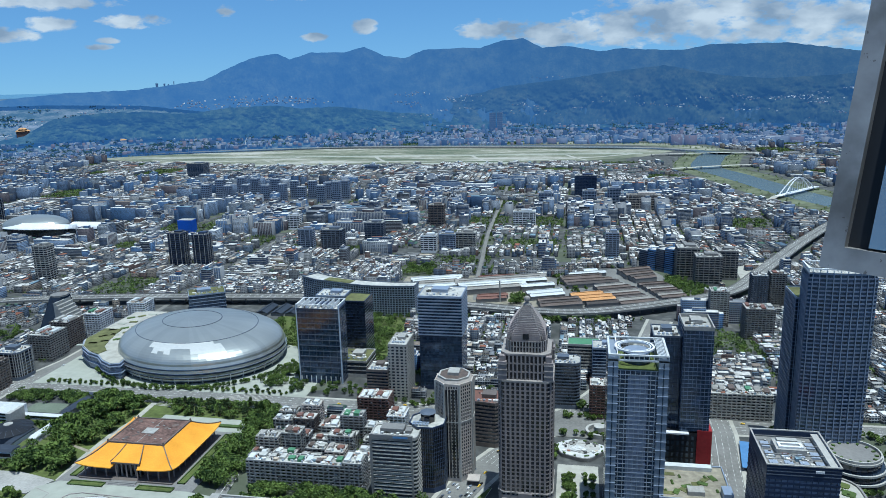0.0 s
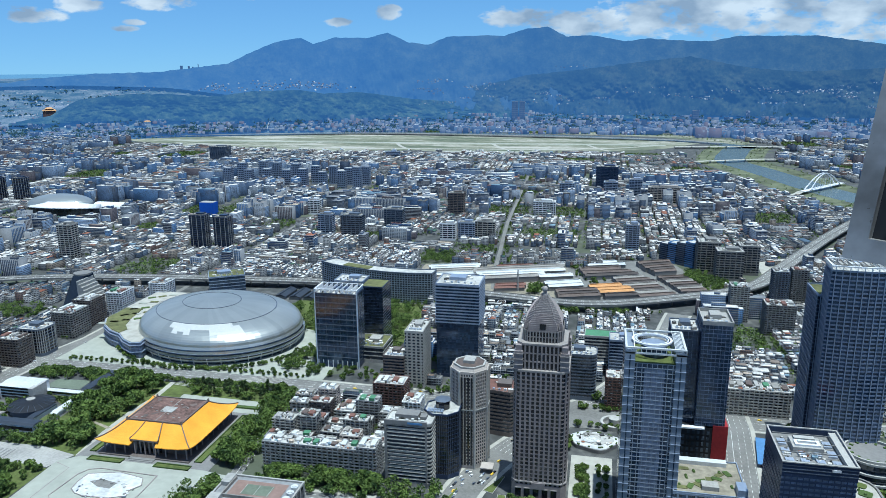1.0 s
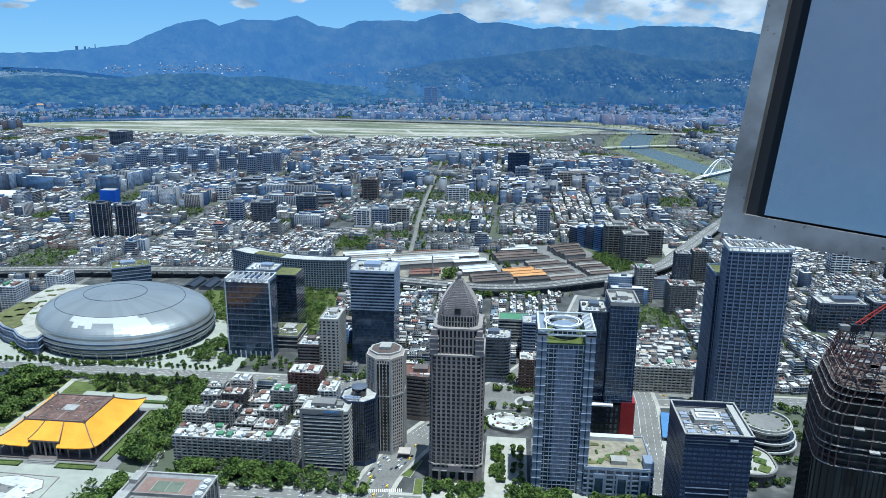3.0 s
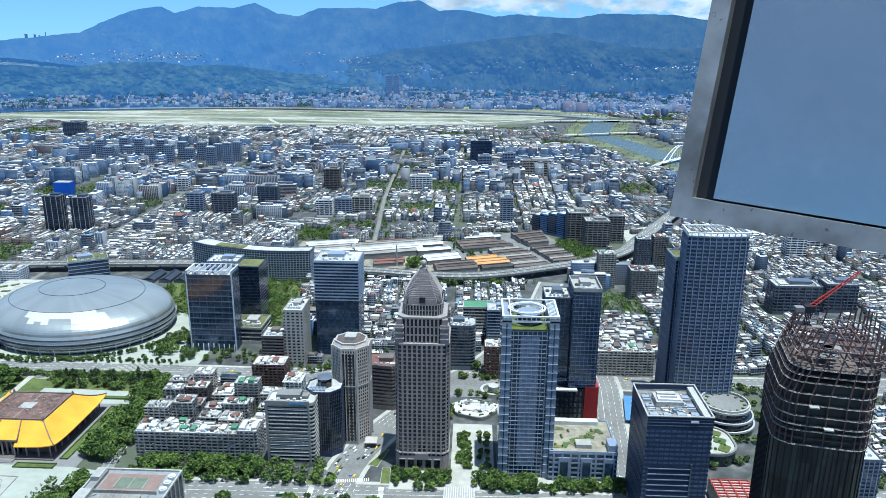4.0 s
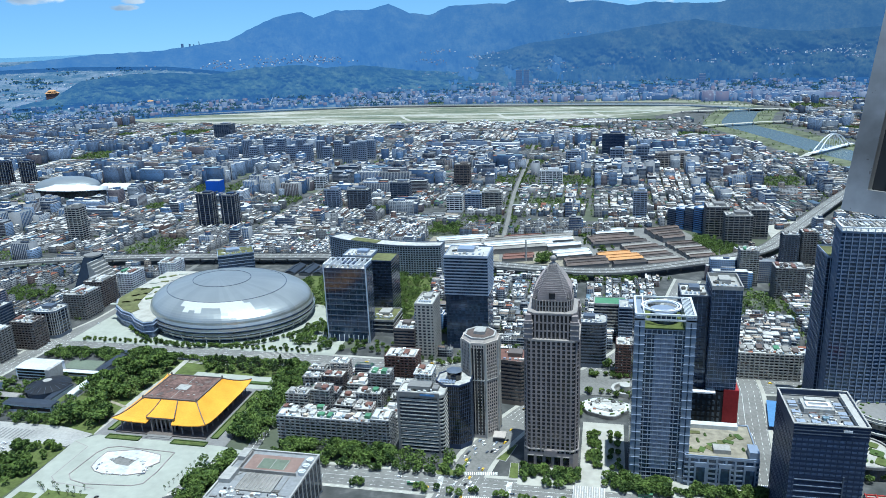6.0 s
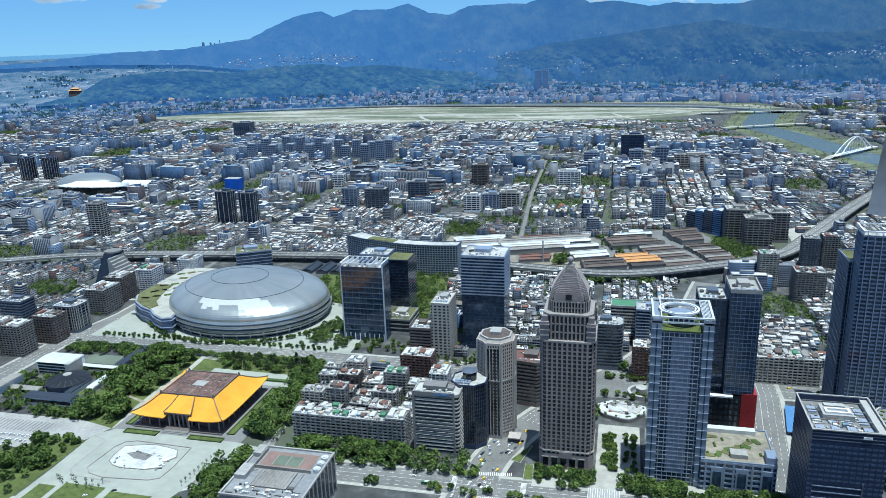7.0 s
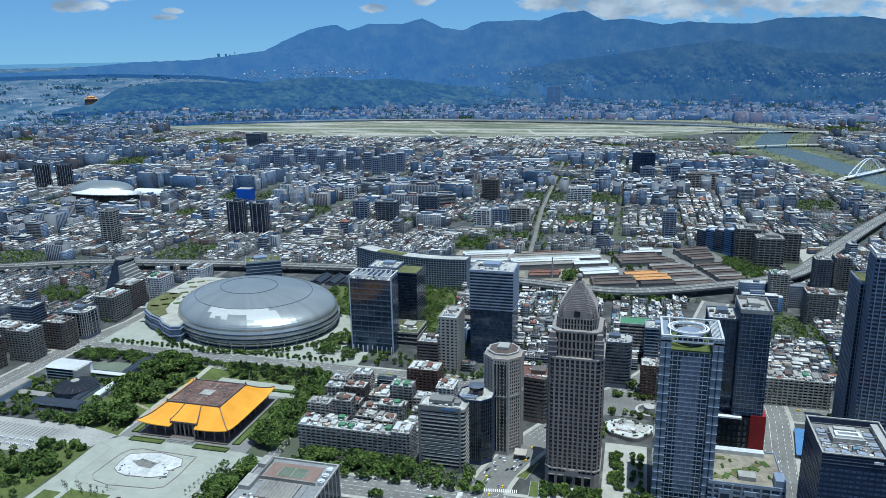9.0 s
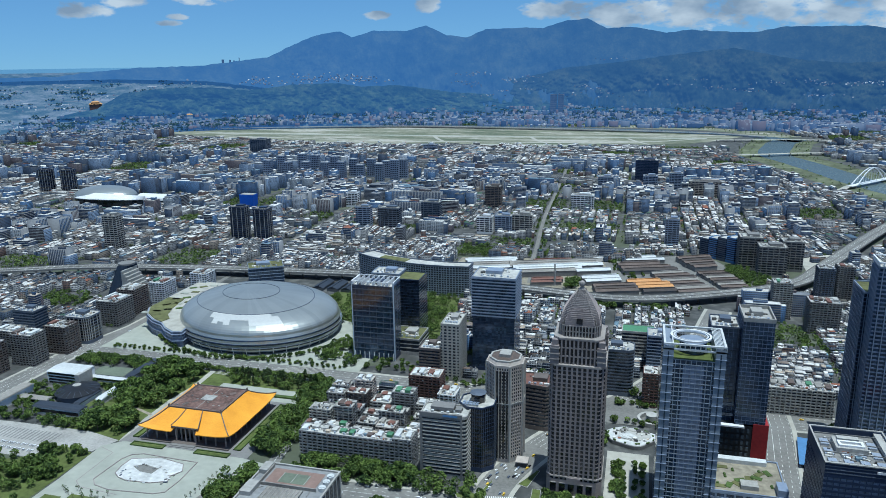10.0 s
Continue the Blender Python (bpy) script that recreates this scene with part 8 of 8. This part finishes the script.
spots += [(rng.uniform(-705, -650), rng.uniform(600, 690), rng.uniform(0.7, 1.1)) for _ in range(30)]
spots += [(rng.uniform(-640, -600), rng.uniform(690, 712), rng.uniform(0.5, 0.8)) for _ in range(14)]
spots += [(rng.uniform(-700, -520), rng.uniform(766, 780), rng.uniform(0.9, 1.4)) for _ in range(70)]
spots += [(rng.uniform(-490, -350), rng.uniform(745, 772), rng.uniform(0.9, 1.3)) for _ in range(50)]
spots += [(rng.uniform(-366, -318), rng.uniform(470, 568), rng.uniform(1.1, 1.6)) for _ in range(50)]
spots += [(rng.uniform(-640, -525), rng.uniform(440, 538), rng.uniform(0.6, 1.4)) for _ in range(100)]
spots += [(rng.uniform(-572, -524), rng.uniform(505, 564), rng.uniform(0.5, 1.1)) for _ in range(40)]
spots += [(rng.uniform(205, 300), rng.uniform(615, 690), rng.uniform(0.7, 1.1)) for _ in range(40)]
spots += [(rng.uniform(205, 320), rng.uniform(770, 792), rng.uniform(0.7, 1.1)) for _ in range(40)]
spots += [(rng.uniform(290, 420), rng.uniform(640, 700), rng.uniform(0.7, 1.1)) for _ in range(50)]
spots += [(rng.uniform(300, 420), rng.uniform(700, 790), rng.uniform(0.7, 1.2)) for _ in range(70)]
spots += [(rng.uniform(-620, -560), rng.uniform(598, 608), rng.uniform(0.8, 1.1)) for _ in range(16)]
spots += [(rng.uniform(-70, 140), rng.uniform(571, 582), rng.uniform(0.5, 1.1)) for _ in range(60)]
spots += [(rng.uniform(-330, -262), rng.uniform(820, 860), rng.uniform(0.6, 1.0)) for _ in range(24)]
spots += [(rng.uniform(-260, -130), rng.uniform(802, 816), rng.uniform(0.6, 1.0)) for _ in range(30)]
spots += [(rng.uniform(-128, -100), rng.uniform(720, 860), rng.uniform(0.7, 1.1)) for _ in range(40)]
spots += [(rng.uniform(-205, -120), rng.uniform(905, 925), rng.uniform(0.7, 1.1)) for _ in range(24)]
spots += [(rng.uniform(-175, 41), 1424 + rng.uniform(-4, 22), rng.uniform(0.7, 1.1)) for _ in range(70)]
spots += [(*works(rng.uniform(-80, -62), rng.uniform(-60, 130)), rng.uniform(0.6, 1.1)) for _ in range(30)]
spots += [(rng.uniform(-40, 20), rng.uniform(1300, 1420), rng.uniform(0.5, 0.9)) for _ in range(24)]
spots += [(rng.uniform(-22, 44), rng.choice((752, 798)) + rng.uniform(-5, 5), rng.uniform(0.6, 1.0)) for _ in range(24)]
spots += [(rng.uniform(-320, -262), rng.uniform(880, 1000), rng.uniform(0.9, 1.4)) for _ in range(50)]
spots += [(rng.uniform(60, 130), rng.uniform(760, 785), rng.uniform(0.6, 1.0)) for _ in range(24)]
spots += [(rng.uniform(-704, -640), rng.uniform(612, 690), rng.uniform(0.7, 1.2)) for _ in range(40)]
spots += [(rng.uniform(-704, -600), rng.uniform(752, 778), rng.uniform(0.8, 1.2)) for _ in range(50)]
spots += [(rng.uniform(-258, -128), rng.uniform(862, 925), rng.uniform(0.7, 1.1)) for _ in range(24)]
spots += [(rng.uniform(300, 420), rng.uniform(560, 640), rng.uniform(0.7, 1.2)) for _ in range(50)]
wood("wood", spots, "dense dark green park trees", 105, 0.72)
far = [(x, y, s) for x, y, s in TREES_FAR if is_free(x, y)]
wood("street_wood", far, "scattered green street trees of the town", 13, 1.05)
wood("river_wood", [(p.x + rng.uniform(-150, -70), p.y + rng.uniform(-60, 60), rng.uniform(0.8, 1.3)) for p in dense(smooth_line(RIVER_E), 14)], "trees along the river bank", 10, 1.2)
wood("meadow_wood", [(p.x + rng.uniform(-30, 30), p.y + rng.uniform(-75, 75), rng.uniform(0.7, 1.3)) for p in dense(smooth_line([(690, 3800), (300, 4180), (-420, 4290), (-1210, 4300), (-1900, 4060), (-2500, 3640)]), 9)], "scattered trees on the far river meadow", 10, 1.3)
wood("field_wood", [(x, 3130 + 0.1 * (x + 1290) + rng.uniform(-25, 25), rng.uniform(0.7, 1.2)) for x in range(-1400, 300, 7)], "trees along the airport sheds", 10, 1.2)
wood("bank_wood", [(p.x + rng.uniform(70, 130), p.y + rng.uniform(-40, 40), rng.uniform(0.6, 1.1)) for p in dense(smooth_line(RIVER_E), 22)], "scattered trees on the far river bank", 10, 1.2)

# ---------- vehicles ----------


def car_meshes(mat, L=4.4, W=1.8, H=1.45):
    b = MB().prism([(-L / 2, -W / 2), (L / 2, -W / 2), (L / 2, W / 2), (-L / 2, W / 2)], 0.35, 0.85).prism(
        [(-L * 0.36, -W * 0.46), (L * 0.26, -W * 0.46), (L * 0.26, W * 0.46), (-L * 0.36, W * 0.46)], 0.85, H,
        poly2=[(-L * 0.28, -W * 0.4), (L * 0.14, -W * 0.4), (L * 0.14, W * 0.4), (-L * 0.28, W * 0.4)])
    g = MB().prism([(-L * 0.365, -W * 0.465), (L * 0.27, -W * 0.465), (L * 0.27, W * 0.465), (-L * 0.365, W * 0.465)], 0.9, H - 0.12,
                   poly2=[(-L * 0.295, -W * 0.41), (L * 0.165, -W * 0.41), (L * 0.165, W * 0.41), (-L * 0.295, W * 0.41)])
    return b.mesh("body", mat), g.mesh("windows", "g_black")


wheel = MB().add([(0.33 * math.cos(a * math.pi / 5), y, 0.33 + 0.33 * math.sin(a * math.pi / 5)) for y in (-0.1, 0.1) for a in range(10)],
                 [tuple(range(10)), tuple(reversed(range(10, 20)))] + [(a, (a + 1) % 10, 10 + (a + 1) % 10, 10 + a) for a in range(10)]).mesh("wheel", "rubber")
CARS = [car_meshes("white"), car_meshes("slate"), car_meshes("yellow"), car_meshes("black"), car_meshes("silver")]
NAMES = ["white car on the road", "dark grey car on the road", "yellow taxi on the road", "black car on the road", "silver car on the road"]


def car(x, y, rot, k, z):
    ob = thing("car", NAMES[k], "car", x, y, z, rot, "cars on the roads")
    part("body", CARS[k][0], None, ob)
    part("windows", CARS[k][1], None, ob)
    for a in (-1.35, 1.35):
        for b in (-0.85, 0.85):
            part("wheel", wheel, None, ob, at=(a, b, 0))


for nm, n in (("road_diagonal", 60), ("road_lower", 20), ("road_boulevard", 12), ("road_east", 8), ("road_west", 5)):
    line, width, z = [(l, w, zz) for q, l, w, zz in ROADS if q == nm][0]
    pts = [p for p in dense(line, 4.0) if 430 < math.hypot(p[0], p[1]) < (1250 if nm == "road_west" else 860 if nm == "road_boulevard" else 720) and -47 < math.degrees(math.atan2(p[0], p[1])) < 24]
    for _ in range(n):
        i = rng.randrange(len(pts) - 1)
        d = (pts[i + 1] - pts[i]).normalized()
        off = rng.choice((-0.36, -0.25, -0.14, 0.14, 0.25, 0.36)) * width
        p = pts[i] + Vector((-d.y, d.x)) * off
        car(p.x, p.y, math.degrees(math.atan2(d.y, d.x)), rng.choice((0, 0, 0, 0, 1, 1, 2, 3, 4)), z + 0.05)

# green traffic islands
for pts in ([(-146, 580), (-143, 575), (-127, 575), (-126, 582), (-137, 588)], [(-125, 586), (-121.6, 583), (-117, 598), (-117.8, 610)], [(-93, 609), (-84.5, 606), (-77, 636), (-79, 636)], [(-78, 580), (-70, 580), (-72, 604), (-79, 604)]):
    setting("traffic_island", MB().prism(pts, 0.1, 0.7), "lawn", "planted traffic island with pale kerb")
    setting("kerb", MB().rim(outset(pts, 0.5), pts, 0.1, 0.6), "concrete", "pale stone kerb")
for x, y, rot in ((-160, 556, 2), (40, 570, 2)):
    ob = thing("bus", "long pale green city bus on road", "bus", x, y, 0.3, rot)
    part("body", MB().box(-6, -1.25, 0.4, 6, 1.25, 3.1), "green_paint", ob)
    part("windows", MB().box(-5.8, -1.3, 1.5, 5.8, 1.3, 2.5), "g_black", ob)
    part("roof_unit", MB().box(-3, -0.9, 3.1, 1, 0.9, 3.4), "white", ob)
    for a in (-4, 3.6):
        for b in (-1.05, 1.05):
            part("wheel", wheel, None, ob, at=(a, b, 0))
# paving under the eastern blocks
setting("east_court", sheet([(196, 520), (420, 560), (420, 790), (205, 790), (196, 640)], 0.2), "ground", "grey paved yards between eastern blocks")
# parked rows beside the park
for k in range(44):
    ob = copy_thing(parked, pose(-694 + (k % 22) * 5.2 + (k * 37 % 5) * 0.3, 561 - (k // 22) * 9, 0.4, 0, 0, 90)) if k else thing("car", "white car parked beside the park", "car", -694, 561, 0.4, 90, "parked cars")
    if not k:
        parked = ob
        part("body", CARS[0][0], None, ob)
        part("windows", CARS[0][1], None, ob)
# clutter on the drained pool
rc = random.Random(12)
for k in range(26):
    a = rc.uniform(0, 2 * math.pi)
    ob = thing("work_crate", "small grey work crate on the drained pool", "crate", -441 + 27 * math.cos(a) * rc.uniform(0.5, 1.2), 541 + 17 * math.sin(a) * rc.uniform(0.6, 1.2), 0.7, rc.uniform(0, 90), "pool work crates")
    part("body", MB().prism(rect(rc.uniform(1, 3), rc.uniform(0.8, 1.6)), 0, rc.uniform(0.4, 1.2)), rc.choice(("concrete_dark", "tin_white", "concrete", "slate")), ob)

# zebra crossings at the junction
zb = MB()
for cx, cy, rot, n in ((-103, 583, 8, 18), (-105, 545, 4, 18), (-138, 562, 92, 14), (-76, 563, 92, 14), (132, 690, 0, 18), (135, 600, 4, 18)):
    c, s = math.cos(radians(rot)), math.sin(radians(rot))
    for k in range(n):
        u = (k - n / 2) * 1.7
        zb.obox(cx + c * u, cy + s * u, 0.3, 0.8, 5.0, 0.06, radians(rot))
setting("crossing_stripes", zb, "paint", "white zebra crossing stripes", "stuff")
tagged(bpy.data.objects["crossing_stripes"], category="road marking")

# ---------- metal wing beside the eye, and the tower that carries it ----------
PO = Vector((0.7995, 2.8644, 384.3251))
PU, PV = Vector((0.13765, 0.13213, 0.98163)), Vector((0.90607, -0.41725, -0.07027))
PN = PU.cross(PV).normalized()
if PN.y < 0:
    PN = -PN


def slab(u0, u1, v0, v1, n0, n1):
    v = [PO + PU * a + PV * b + PN * c - PO for c in (n0, n1) for a, b in ((u0, v0), (u0, v1), (u1, v1), (u1, v0))]
    return MB().add(v, [(0, 1, 2, 3), (7, 6, 5, 4), (0, 4, 5, 1), (1, 5, 6, 2), (2, 6, 7, 3), (3, 7, 4, 0)])


def metal_sheet():
    k = Nodes("galvanised_sheet")
    a, b = k.noise(0.8, 2), k.noise(24, 3)
    f = k.math("ADD", k.math("MULTIPLY", a, 0.8), k.math("MULTIPLY", b, 0.2))
    return k.done(k.ramp(f, [(0.3, (0.38, 0.38, 0.375)), (0.7, (0.47, 0.465, 0.45))]), 0.2, 0.9, bump=k.noise(1.1, 1), bump_d=0.12)


def metal_edge():
    k = Nodes("weathered_aluminium")
    a, b = k.noise(4, 5), k.noise(22, 4)
    col = k.ramp(a, [(0.3, (0.14, 0.136, 0.13)), (0.5, (0.27, 0.27, 0.27)), (0.65, (0.36, 0.36, 0.36))])
    col = k.mix(k.math("MULTIPLY", k.math("GREATER_THAN", b, 0.68), 0.6), col, (0.05, 0.035, 0.025))
    return k.done(col, 0.5, 0.3)


M["sheet_metal"], M["edge_metal"] = metal_sheet(), metal_edge()
ob = thing("metal_panel", "framed grey metal facade panel with weathered edge", "panel", *PO)
part("stile", slab(0.0, 3.2, 0.0, 0.07, -0.02, 0.3), "edge_metal", ob, "weathered aluminium edge")
part("bottom_rail", slab(0.0, 0.083, 0.07, 3.4, -0.02, 0.3), "edge_metal", ob, "weathered aluminium rail")
part("recess", slab(0.083, 3.2, 0.07, 3.4, 0.1, 0.3), "black", ob, "black recessed joint")
part("sheet", slab(0.092, 3.2, 0.143, 3.4, 0.02, 0.1), "sheet_metal", ob)
ob = thing("observation_tower", "high grey viewing tower under the eye", "tower", 0, -30)
part("wall", MB().prism(rect(56, 56), 0, 383.2), "slate", ob)
part("corner_wall", MB().box(3.6, 26, 370, 12, 33.5, 396), "slate", ob)
